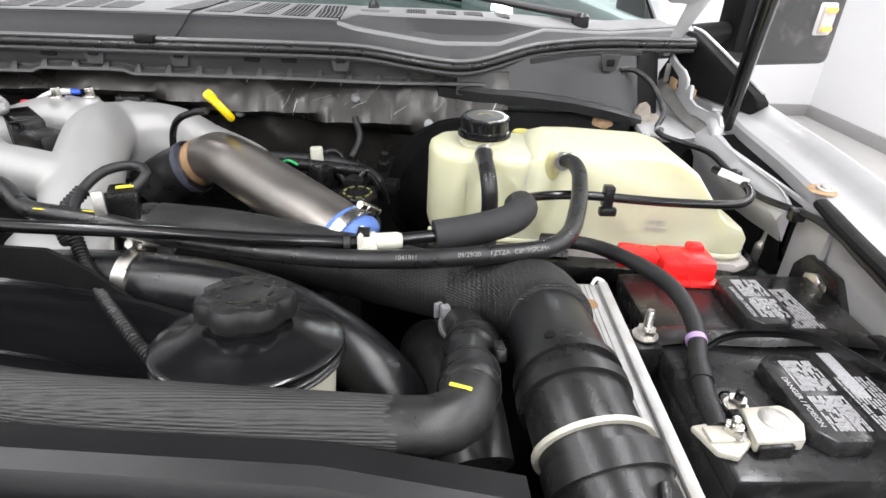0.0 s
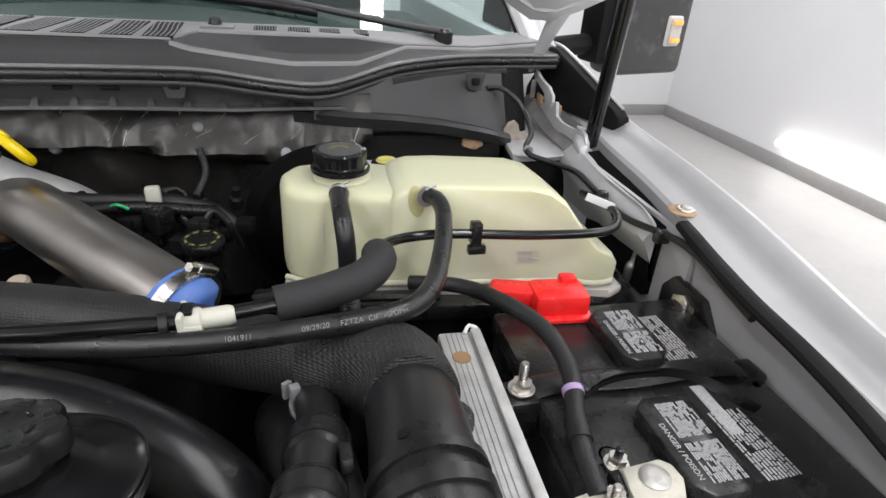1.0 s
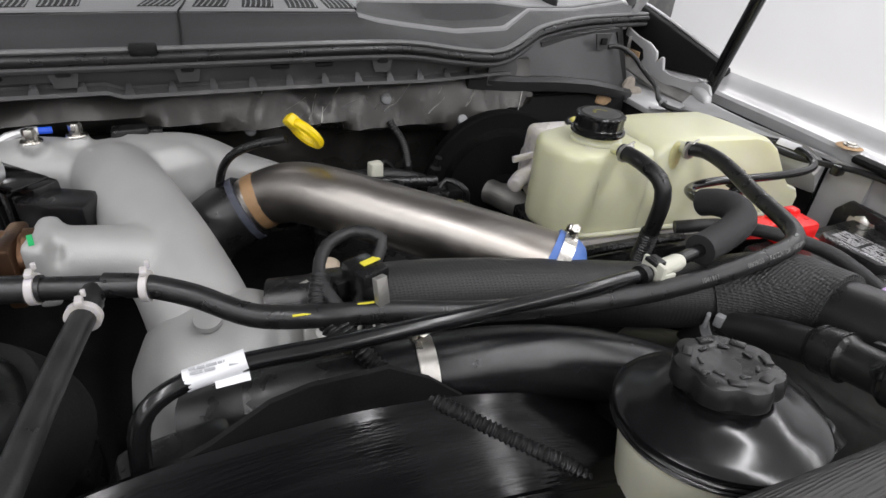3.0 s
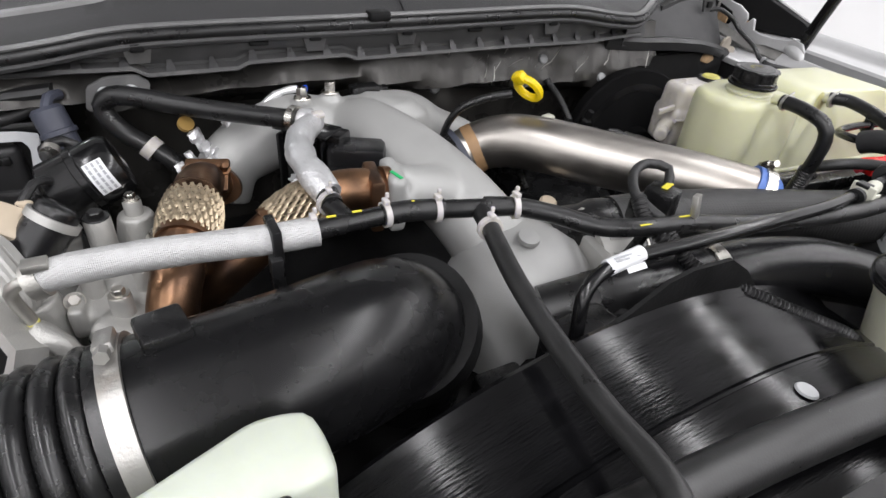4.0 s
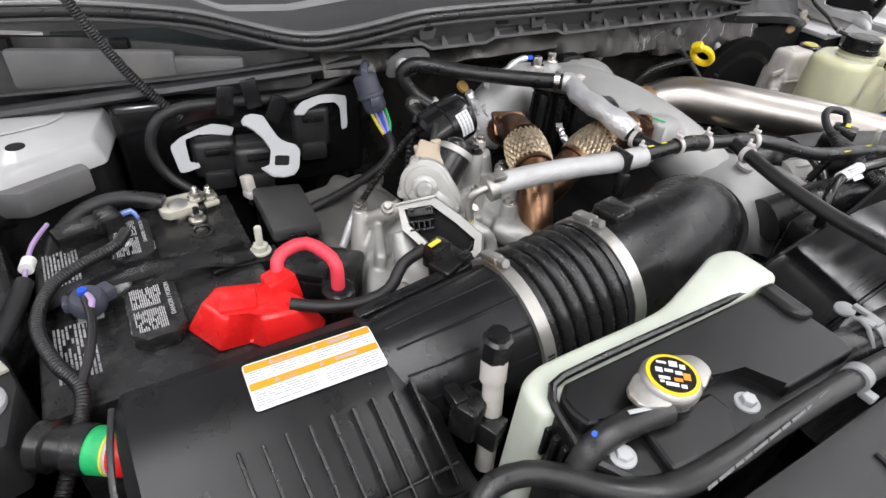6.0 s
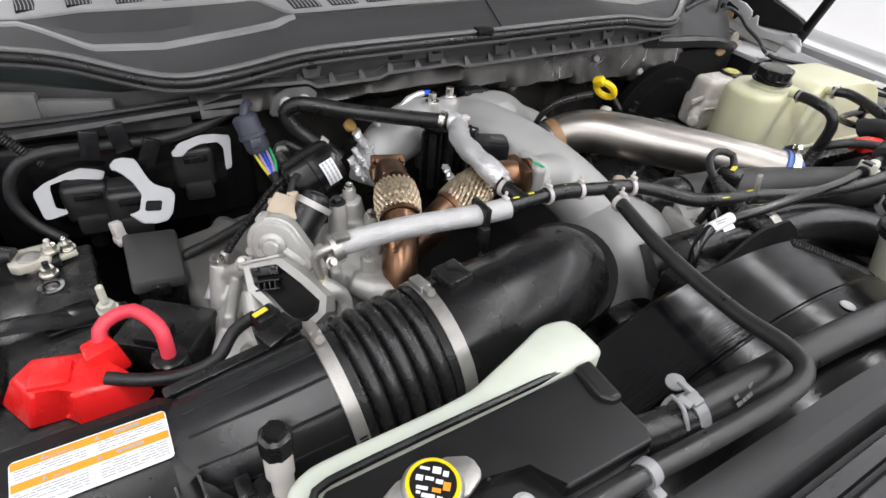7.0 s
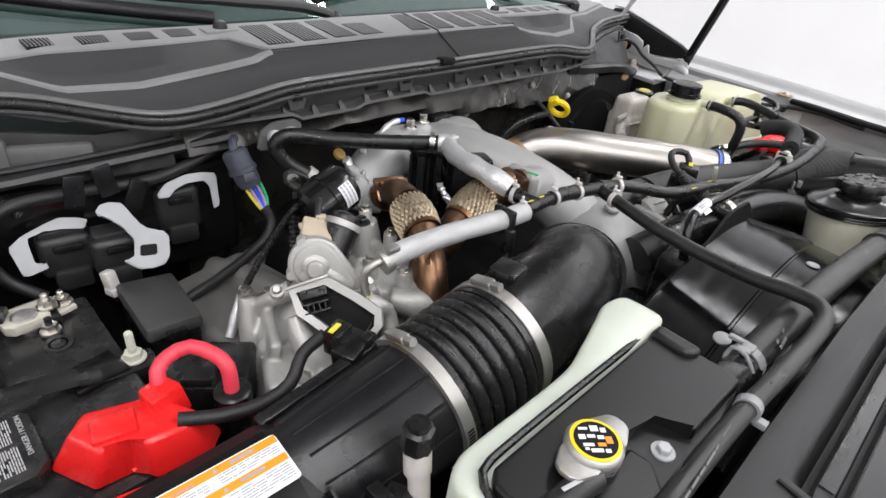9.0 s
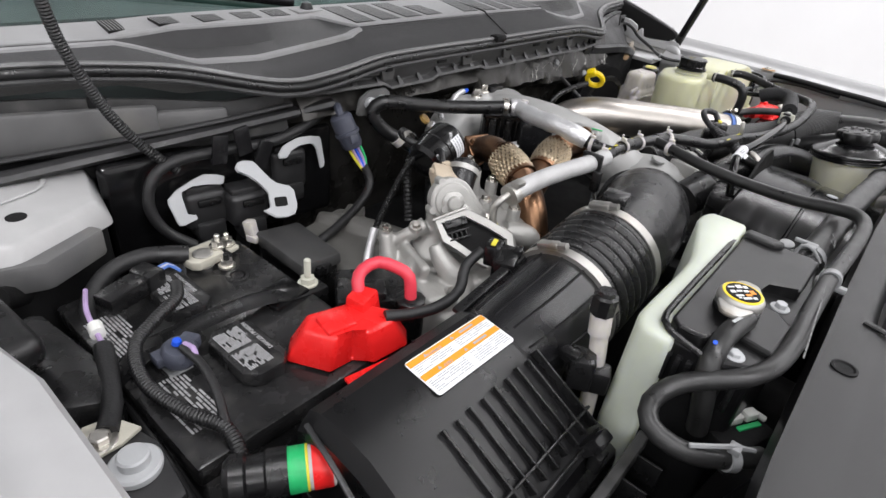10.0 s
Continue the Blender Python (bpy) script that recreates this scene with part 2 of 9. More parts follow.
INTERIOR = material("cabin_interior", (0.035, 0.042, 0.042), 0.7, vary=0.3, scale=6)


# ---- mesh builders ----
def spot(ob):
    at = Vector((0, 0, 0))
    while ob is not None:
        at += ob.location
        ob = ob.parent
    return at


def finish(name, bm, mat, origin, smooth=True, angle=38.0):
    bmesh.ops.translate(bm, verts=bm.verts, vec=-Vector(origin))
    bmesh.ops.recalc_face_normals(bm, faces=bm.faces)
    if smooth:
        limit = radians(angle)
        for f in bm.faces:
            f.smooth = True
        for e in bm.edges:
            if len(e.link_faces) == 2 and e.calc_face_angle(0) > limit:
                e.smooth = False
    me = bpy.data.meshes.new(name)
    bm.to_mesh(me)
    bm.free()
    me.materials.append(mat)
    return me


def part(name, bm, mat, parent, label="", smooth=True, angle=38.0):
    ob = new(name, finish(name, bm, mat, spot(parent), smooth, angle))
    ob.parent = parent
    return tagged(ob, label) if label else ob


def thing(name, label, category, at, group="", kind=""):
    ob = new(name)
    ob.empty_display_size = 0.02
    ob.location = at
    return tagged(ob, label, category, group, kind)


def single(name, bm, mat, label, category, group="", kind="", smooth=True):
    lo = [min(v.co[i] for v in bm.verts) for i in range(3)]
    hi = [max(v.co[i] for v in bm.verts) for i in range(3)]
    base = ((lo[0] + hi[0]) / 2, (lo[1] + hi[1]) / 2, lo[2])
    ob = new(name, finish(name, bm, mat, base, smooth))
    ob.location = base
    return tagged(ob, label, category, group, kind)


def cast(ob, voxel=0.003, rounds=5):
    """Melts the joined lumps of a casting into one skin with soft inner corners."""
    r = ob.modifiers.new("fuse", "REMESH")
    r.mode, r.voxel_size, r.use_smooth_shade = "VOXEL", voxel, True
    m = ob.modifiers.new("soften", "SMOOTH")
    m.factor, m.iterations = 0.5, rounds
    return ob


def join(*bms):
    out = bmesh.new()
    for b in bms:
        me = bpy.data.meshes.new("join")
        b.to_mesh(me)
        b.free()
        out.from_mesh(me)
        bpy.data.meshes.remove(me)
    return out


def moved(bm, m):
    bmesh.ops.transform(bm, matrix=m, verts=bm.verts)
    return bm


def box(x, y, z, sx, sy, sz, bevel=0.003, rz=0.0, rx=0.0, ry=0.0, segments=2):
    bm = bmesh.new()
    bmesh.ops.create_cube(bm, size=1)
    bmesh.ops.scale(bm, vec=(sx, sy, sz), verts=bm.verts)
    if bevel:
        bmesh.ops.bevel(bm, geom=bm.edges[:], offset=min(bevel, 0.45 * min(sx, sy, sz)), segments=segments, affect="EDGES", profile=0.5)
    return moved(bm, pose(x, y, z, rx, ry, rz))


def prism(poly, z0, z1, bevel=0.003, top=1.0, segments=2):
    """An upright block on a plan of corners; top: how much the upper face shrinks."""
    bm = bmesh.new()
    cx, cy = sum(p[0] for p in poly) / len(poly), sum(p[1] for p in poly) / len(poly)
    lower = [bm.verts.new((x, y, z0)) for x, y in poly]
    upper = [bm.verts.new((cx + (x - cx) * top, cy + (y - cy) * top, z1)) for x, y in poly]
    bm.faces.new(lower[::-1]), bm.faces.new(upper)
    n = len(poly)
    for i in range(n):
        bm.faces.new((lower[i], lower[(i + 1) % n], upper[(i + 1) % n], upper[i]))
    if bevel:
        bmesh.ops.bevel(bm, geom=bm.edges[:], offset=bevel, segments=segments, affect="EDGES", profile=0.5, clamp_overlap=True)
    return bm


def turned(profile, at=(0, 0, 0), axis=(0, 0, 1), n=32, lobes=0, depth=0.0):
    """A body of revolution: profile rows of radius and height along the axis."""
    bm = bmesh.new()
    rings = []
    for r, h in profile:
        ring = []
        for i in range(n):
            a = 2 * math.pi * i / n
            k = r * (1 - depth * (0.5 - 0.5 * math.cos(lobes * a)) ** 2) if lobes else r
            ring.append(bm.verts.new((k * math.cos(a), k * math.sin(a), h)))
        rings.append(ring)
    for a, b in zip(rings, rings[1:]):
        for i in range(n):
            bm.faces.new((a[i], a[(i + 1) % n], b[(i + 1) % n], b[i]))
    bm.faces.new(rings[0][::-1]), bm.faces.new(rings[-1])
    q = Vector((0, 0, 1)).rotation_difference(Vector(axis).normalized())
    return moved(bm, Matrix.Translation(at) @ q.to_matrix().to_4x4())


def smooth_path(points, step=0.008):
    """A rounded line through the points; a fourth number is carried along as the radius."""
    pts = [np.array(p, float) for p in points]
    pts = [2 * pts[0] - pts[1]] + pts + [2 * pts[-1] - pts[-2]]
    out = []
    for a, b, c, d in zip(pts, pts[1:], pts[2:], pts[3:]):
        k = max(2, int(np.linalg.norm((c - b)[:3]) / step))
        t1, t2 = (c - a) / 2, (d - b) / 2
        lb = np.linalg.norm((c - b)[:3])
        for t in (t1, t2):
            s = np.linalg.norm(t[:3])
            if s > 1.4 * lb:
                t *= 1.4 * lb / s
        for i in range(k):
            u = i / k
            out.append((2 * u ** 3 - 3 * u ** 2 + 1) * b + (u ** 3 - 2 * u ** 2 + u) * t1 + (3 * u ** 2 - 2 * u ** 3) * c + (u ** 3 - u ** 2) * t2)
    out.append(pts[-2])
    return out


def tube(points, r=0.01, n=16, step=0.008, ribs=0.0, pitch=0.006, squash=1.0, wobble=0.0, hollow=False):
    """A hose, pipe or cable along a rounded line, with optional ribs."""
    pts = [tuple(p) + (r,) if len(p) == 3 else tuple(p) for p in points]
    line = smooth_path(pts, min(step, pitch / 8) if ribs else step)
    verts, faces = [], []
    up = None
    length = 0.0
    rnd = random.Random(len(points) * 7 + int(1000 * abs(points[0][0])))
    for i, p in enumerate(line):
        q, o = line[min(i + 1, len(line) - 1)], line[max(i - 1, 0)]
        d = Vector((q - o)[:3]).normalized()
        if up is None:
            up = Vector((0, 0, 1)) if abs(d.z) < 0.9 else Vector((0, 1, 0))
        up = (up - d * up.dot(d)).normalized()
        side = d.cross(up)
        if i:
            length += np.linalg.norm((p - line[i - 1])[:3])
        rad = p[3]
        if ribs:
            rad += ribs * math.cos(2 * math.pi * length / pitch)
        if wobble:
            rad *= 1 + wobble * (rnd.random() - 0.5)
        c = Vector(p[:3])
        for j in range(n):
            a = 2 * math.pi * j / n
            verts.append(c + float(rad) * (math.cos(a) * side + squash * math.sin(a) * up))
    k = len(line)
    for i in range(k - 1):
        for j in range(n):
            faces.append((i * n + j, i * n + (j + 1) % n, (i + 1) * n + (j + 1) % n, (i + 1) * n + j))
    faces.append(tuple(range(n))[::-1])
    faces.append(tuple((k - 1) * n + j for j in range(n)))
    me = bpy.data.meshes.new("tube")
    me.from_pydata([tuple(v) for v in verts], [], faces)
    bm = bmesh.new()
    bm.from_mesh(me)
    bpy.data.meshes.remove(me)
    return bm


def band(at, axis, r, width=0.012, thick=0.0015):
    """A flat ring round a hose."""
    h = width / 2
    return turned([(r - 0.001, -h), (r + thick, -h), (r + thick, h), (r - 0.001, h)], at, axis, 36)


def hose_clamp(parent, at, axis, r, width=0.012, screw=(0, 0, 1), mat=None, name="hose_clamp"):
    """A worm-drive clamp: band, housing and screw head."""
    mat = mat or STEEL
    c = part(name, band(at, axis, r, width), mat, parent, "worm-drive steel hose clamp")
    a = Vector(axis).normalized()
    s = Vector(screw)
    s = (s - a * s.dot(a)).normalized()
    t = a.cross(s)
    m = Matrix((t, a, s)).transposed().to_4x4()
    m.translation = Vector(at) + s * (r + 0.004)
    part("screw_housing", moved(box(0, 0, 0, 0.026, width * 0.9, 0.008, 0.002), m), mat, c)
    m2 = m.copy()
    m2.translation = Vector(at) + s * (r + 0.004) + t * 0.018
    part("screw_head", moved(turned([(0.0045, -0.005), (0.0045, 0.005)], (0, 0, 0), (1, 0, 0), 6), m2), mat, c)
    return c


def bolt(parent, at, r=0.006, h=0.006, mat=None, axis=(0, 0, 1), washer=True, name="bolt"):
    mat = mat or STEEL
    rows = [(r, 0), (r, h * 0.85), (r * 0.85, h)]
    bm = turned(rows, at, axis, 6)
    if washer:
        bm = join(bm, turned([(r * 1.5, -0.0005), (r * 1.6, 0.0004), (r * 1.5, 0.0015)], at, axis, 20))
    return part(name, bm, mat, parent)


def stud(parent, at, r=0.004, h=0.03, mat=None):
    x, y, z = at
    mat = mat or STEEL
    p = part("threaded_stud", turned([(r, 0)] + [(r * (1 if i % 2 else 0.86), 0.012 + i * 0.0012) for i in range(int((h - 0.012) / 0.0012))] + [(r * 0.7, h)], at, n=14), mat, parent)
    part("nut", join(turned([(r * 2.1, 0.002), (r * 2.1, 0.009)], at, n=6), turned([(r * 2.8, 0), (r * 2.8, 0.002)], at, n=24)), mat, p)
    return p


def print_lines(parent, m, w, h, rows, mat, seed=1, name="printing", gap=0.55, thick=0.0004):
    """Lines of unreadable small print as raised bars in the plane of the pose m."""
    rnd = random.Random(seed)
    bms = []
    for i in range(rows):
        y = h / 2 - (i + 0.5) * h / rows
        x = -w / 2
        while x < w / 2 - 0.002:
            s = min(rnd.uniform(0.004, 0.013) * (w / 0.06) ** 0.5, w / 2 - x)
            if rnd.random() < 0.86:
                bms.append(box(x + s / 2, y, 0, s * 0.86, h / rows * gap, thick, 0))
            x += s
    return tagged(part(name, moved(join(*bms), m), mat, parent, smooth=False), kind="stuff")


def words(parent, text, m, size, mat, name="lettering"):
    """Readable words in the built-in font, laid in the plane of m."""
    cu = bpy.data.curves.new(name, "FONT")
    cu.body, cu.size, cu.extrude, cu.align_x, cu.align_y = text, size, 0.0002, "CENTER", "CENTER"
    cu.materials.append(mat)
    ob = new(name, cu)
    ob.parent = parent
    ob.matrix_local = Matrix.Translation(-spot(parent)) @ m
    return ob


# ---- showroom ----
def slab(name, x0, x1, y0, y1, z0, z1, mat, label):
    return single(name, box((x0 + x1) / 2, (y0 + y1) / 2, (z0 + z1) / 2, x1 - x0, y1 - y0, z1 - z0, 0), mat, label, name.split("_")[-1] if name.startswith("bay") else name.split("_")[0], kind="structure")


slab("floor", -5.2, 4.4, -5.2, 5.0, -0.1, 0.0, FLOOR, "glossy light grey epoxy showroom floor")
slab("wall_east", 4.25, 4.4, -5.2, 5.0, 0.0, 3.3, WALL, "plain white painted showroom wall")
slab("wall_west", -5.2, -5.05, -5.2, 5.0, 0.0, 3.3, WALL, "plain white painted showroom wall")
slab("wall_north", -5.05, 4.25, 4.85, 5.0, 0.0, 3.3, WALL, "plain white painted showroom wall")
slab("wall_south", -5.05, 4.25, -5.2, -5.05, 0.0, 3.3, WALL, "plain white painted showroom wall")
slab("ceiling", -5.2, 4.4, -5.2, 5.0, 3.3, 3.4, WALL, "white ceiling with lamp strips")
single("baseboard", box(4.24, -0.1, 0.055, 0.02, 9.9, 0.11, 0.003), SKIRT, "grey skirting board along the white wall", "baseboard", kind="structure")
single("baseboard", box(-0.4, 4.84, 0.055, 9.26, 0.02, 0.11, 0.003), SKIRT, "grey skirting board along the white wall", "baseboard", kind="structure")
# Added glowing tube with brackets in place of a reflection on the wall.
wall_glow = thing("wall_glow", "glowing white tube put in for a reflection low on the wall", "lamp", (4.2, 1.4, 0.2))
part("tube", tube([(4.2, 3.2, 0.22), (4.2, 1.4, 0.23), (4.2, -0.4, 0.24)], 0.035, 14, 0.1), REFLECTGLOW, wall_glow, "glowing white tube")
for by in (2.8, 1.4, 0.0):
    part("bracket", box(4.235, by, 0.23, 0.04, 0.05, 0.03, 0.004), WHITE, wall_glow)
for lx, lw, ll, watts in LAMPS:
    single("ceiling_lamp_housing", box(lx, -0.6, 3.295, lw + 0.06, ll + 0.06, 0.012, 0.002), WHITE, "long white housing of a ceiling lamp strip", "lamp", "ceiling lamp strips")


# ---- the truck's body round the bay ----
def loft(sections, closed=True):
    """A skin through rows of equal point count."""
    bm = bmesh.new()
    rows = [[bm.verts.new(p) for p in s] for s in sections]
    n = len(rows[0])
    for a, b in zip(rows, rows[1:]):
        for i in range(n if closed else n - 1):
            bm.faces.new((a[i], a[(i + 1) % n], b[(i + 1) % n], b[i]))
    if closed:
        bm.faces.new(rows[0][::-1]), bm.faces.new(rows[-1])
    return bm


def ramp(table, v):
    for (a, *p), (b, *q) in zip(table, table[1:]):
        if v <= b:
            u = max(0.0, (v - a) / (b - a))
            return [x + (y - x) * u for x, y in zip(p, q)]
    return list(table[-1][1:])


def lerp(table, v):
    for (a, *p), (b, *q) in zip(table, table[1:]):
        if v <= b:
            u = max(0.0, (v - a) / (b - a))
            u = u * u * (3 - 2 * u)
            return [x + (y - x) * u for x, y in zip(p, q)]
    return list(table[-1][1:])


def plate_xz(poly, y, thick=0.004):
    """An upright plate drawn on x and z."""
    bm = bmesh.new()
    a = [bm.verts.new((x, y - thick / 2, z)) for x, z in poly]
    b = [bm.verts.new((x, y + thick / 2, z)) for x, z in poly]
    bm.faces.new(a), bm.faces.new(b[::-1])
    for i in range(len(poly)):
        bm.faces.new((a[i], b[i], b[(i + 1) % len(poly)], a[(i + 1) % len(poly)]))
    return bm


def fender(side, label):
    # y, inner flange edge, crest
    edge = smooth_path([(-0.62, 0.80, 0.85), (-0.29, 0.835, 0.872), (-0.218, 0.845, 0.884), (-0.143, 0.853, 0.904), (-0.076, 0.865, 0.922), (-0.017, 0.881, 0.937), (0.08, 0.902, 0.957), (0.175, 0.919, 0.973), (0.31, 0.937, 0.99), (0.40, 0.952, 1.002), (0.75, 0.97, 1.03)], 0.01)
    edge = [tuple(e) for e in edge]
    t = thing("fender", label, "fender", (side * 0.93, 0.0, 0.6), "front fenders")
    rows = []
    for i in range(70):
        y = -0.62 + i * 1.37 / 69
        xi, xc = ramp(edge, y)
        if side < 0:
            xi, xc = max(xi, 0.905), max(xc, 0.975)
        w = xc - xi
        drop = 0.10 * max(0.0, (-0.35 - y) / 0.27) ** 2
        prof = [(max(xi + 0.012, 0.905), 0.6), (max(xi + 0.003, 0.898), 1.10), (max(xi + 0.001, 0.888), 1.155), (xi + 0.002, 1.172), (xi, 1.178), (xi + 0.004, 1.1835), (xi + 0.012, 1.1855), (xi + 0.38 * w, 1.188), (xi + 0.5 * w, 1.1895), (xi + 0.6 * w, 1.193),
                (xi + 0.7 * w, 1.1985), (xi + 0.85 * w, 1.206), (xc, 1.2095), (xc + 0.012, 1.205), (xc + 0.024, 1.188), (xc + 0.032, 1.15), (xc + 0.042, 1.05), (xc + 0.046, 0.6)]
        rows.append([(side * x, y, z - drop) for x, z in prof])
    part("panel", loft(rows), SILVERPAINT, t, "silver painted sheet metal")
    return t


fender_r = fender(1, "silver painted fender along the open engine bay")
fender_l = fender(-1, "pale silver fender along the open engine bay")
# inner wall of the bay below the flange, with a rounded shoulder behind the bottle
rows = []
for i in range(30):
    y = 0.345 - 0.29 * i / 29
    xs, xg = ramp([(0.0, 0.868, 0.880), (0.06, 0.862, 0.884), (0.10, 0.860, 0.884), (0.14, 0.859, 0.886), (0.20, 0.859, 0.889), (0.25, 0.862, 0.897), (0.30, 0.868, 0.908), (0.40, 0.880, 0.916)], y)
    end = max(0.0, (0.10 - y) / 0.045) ** 2
    rows.append([(0.893, y, 1.08), (xs + 0.012, y, 1.120), (xs + 0.003, y, 1.136), (xs, y, 1.150 - 0.01 * end), (xs + 0.004, y, 1.161 - 0.012 * end), (xs + 0.014, y, 1.1695 - 0.014 * end), (xs + 0.5 * (xg - xs), y, 1.1745 - 0.014 * end), (xg - 0.008, y, 1.173 - 0.014 * end), (xg, y, 1.166 - 0.014 * end), (xg + 0.002, y, 1.08)])
part("shoulder", loft(rows), SILVERPAINT, fender_r, "rounded silver inner shoulder")
wall_rows = [[(0.903 + d, y, 0.6), (0.893 + d, y, 1.0), (0.893 + d, y, 1.165), (0.899 + d, y, 1.165), (0.909 + d, y, 0.6)] for y, d in ((-0.012, -0.010), (0.03, -0.004), (0.08, 0.0), (0.50, 0.004))]
part("inner_wall", loft(wall_rows), SILVERPAINT, fender_r, "silver painted inner wall")
part("front_inner_wall", loft([[(x + 0.012, y, 0.6), (x + 0.004, y, 1.0), (x, y, 1.155), (x + 0.005, y, 1.157), (x + 0.018, y, 0.6)] for y, x in ((-0.5, 0.868), (-0.3, 0.876), (-0.15, 0.886), (-0.014, 0.8925))]), SILVERPAINT, fender_r, "silver painted inner wall")
# Black strip fills the fender gap; the gap's shade is its colour.
part("gap_shade", loft([[(a - 0.004, y, 1.06), (a - 0.004, y, 1.158), (b + 0.006, y, 1.162), (b + 0.006, y, 1.06)] for y, a, b in ((0.055, 0.884, 0.896), (0.10, 0.884, 0.905), (0.14, 0.886, 0.911), (0.20, 0.888, 0.922), (0.25, 0.897, 0.929), (0.30, 0.908, 0.935), (0.345, 0.914, 0.939))]), DEEPBLACK, fender_r, "black strip standing in for the shade in the fender gap")
part("deck", prism([(0.787, 0.337), (0.80, 0.43), (0.83, 0.50), (0.90, 0.57), (0.945, 0.57), (0.940, 0.348), (0.892, 0.346), (0.870, 0.340)], 1.146, 1.158, 0.003), SILVERPAINT, fender_r, "silver painted corner deck")
# Shade below the deck edge, made as a matte black block.
part("deck_shade", prism([(0.792, 0.345), (0.803, 0.43), (0.835, 0.50), (0.90, 0.565), (0.94, 0.565), (0.935, 0.352), (0.892, 0.352)], 0.95, 1.145, 0.003), MATTE, fender_r, "black block standing in for the shade under the deck")
part("deck_lip", tube([(0.788, 0.336, 1.160), (0.83, 0.334, 1.156), (0.868, 0.338, 1.156), (0.89, 0.345, 1.160)], 0.004, 8, squash=0.6), SILVERPAINT, fender_r)
part("torn_gasket", plate_xz([(0.798, 1.158), (0.797, 1.176), (0.804, 1.188), (0.815, 1.192), (0.822, 1.186), (0.826, 1.172), (0.838, 1.170), (0.845, 1.164), (0.845, 1.158)], 0.425, 0.006), GASKETTAN, fender_r, "beige torn gasket")
rows = [[(-0.884 - k, y, 0.6), (-0.884 - k, y, 1.04), (-0.888 - k, y, 1.07), (-0.896 - k, y, 1.075), (-0.9035, y, 1.075), (-0.9035, y, 0.6)] for y, k in ((-0.5, 0.004), (-0.2, 0.002), (0.0, 0.0), (0.2, 0.001), (0.5, 0.004))]
part("inner_liner", loft(rows), MATTE, fender_l, "black inner liner")
part("gutter_seal", tube([(0.888, 0.022, 1.178), (0.876, -0.017, 1.180), (0.862, -0.07, 1.181), (0.849, -0.143, 1.180), (0.841, -0.218, 1.179), (0.829, -0.3, 1.175), (0.811, -0.42, 1.158)], 0.010, 10, squash=0.7), MATTE, fender_r, "black rubber strip")
part("rust_patch", turned([(0.019, 0), (0.017, 0.0012)], (0.902, 0.046, 1.1862), n=24), RUST, fender_r, "rust-stained mounting pad")
bolt(fender_r, (0.904, 0.046, 1.188), 0.007, 0.004)

# bulkhead below the cowl
CS = [(0.0, 0.360, 1.280), (0.30, 0.362, 1.279), (0.40, 0.364, 1.266), (0.475, 0.376, 1.257), (0.53, 0.404, 1.262), (0.588, 0.444, 1.272), (0.64, 0.470, 1.277), (0.735, 0.502, 1.281), (0.85, 0.527, 1.280), (0.95, 0.548, 1.278)]
SEALLINE = [tuple(p) for p in smooth_path(CS, 0.01)]
cowl = thing("cowl_panel", "dark grey plastic cowl panel with slatted vents below the windscreen", "cowl", (0, 0.5, 1.25))


# |x|, ledge y z, front edge of the top strip y z, back edge y z
CROSS = [(0.0, 0.424, 1.312, 0.430, 1.315, 0.557, 1.321), (0.268, 0.432, 1.308, 0.440, 1.311, 0.562, 1.320), (0.296, 0.422, 1.301, 0.516, 1.314, 0.566, 1.319), (0.34, 0.430, 1.293, 0.516, 1.313, 0.572, 1.318),
         (0.443, 0.448, 1.277, 0.514, 1.313, 0.580, 1.317), (0.547, 0.472, 1.275, 0.530, 1.310, 0.588, 1.314), (0.640, 0.548, 1.292, 0.556, 1.297, 0.60, 1.308), (0.78, 0.592, 1.284, 0.603, 1.289, 0.64, 1.300), (0.95, 0.645, 1.29, 0.655, 1.295, 0.72, 1.30)]


def cross(x):
    """The cowl's section at x; the wide strip reaches a little further out on the passenger side."""
    a = abs(x)
    return ramp(CROSS, a if x > 0 else a - 0.036 * max(0.0, min(1.0, a / 0.1, (0.62 - a) / 0.12)))


rows = []
for i in range(191):
    x = -0.95 + 1.9 * i / 190
    ys, zs = ramp(SEALLINE, abs(x))
    yl, zl, yf, zf, yb, zb = cross(x)
    deep = min(1.0, max(0.0, (yf - yl - 0.012) / 0.05))
    sag = 0.005 * deep
    rows.append([(x, ys + 0.004, zs - 0.012), (x, ys + 0.002, zs), (x, ys + 0.010, zs + 0.005), (x, (ys + yl) / 2 + 0.006, (zs + zl) / 2 + 0.001), (x, yl - 0.003, zl - 0.003), (x, yl, zl), (x, yl + 0.004 + 0.006 * deep, zl + 0.0008),
                 (x, yl + (yf - yl) * 0.5 + 0.006 * deep, zl + (zf - zl) * 0.36 - sag + 0.001), (x, yf - 0.002, zf - 0.003), (x, yf, zf), (x, yb, zb), (x, yb + 0.006, zb - 0.004), (x, yb + 0.012, zb - 0.05), (x, yf, zl - 0.06)])
# Shade on the front face is put into the darker tone.
part("panel", loft(rows), COWLDARK, cowl, "grained lower panel in the plastic's shaded tone", angle=24.0)
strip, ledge = [], []
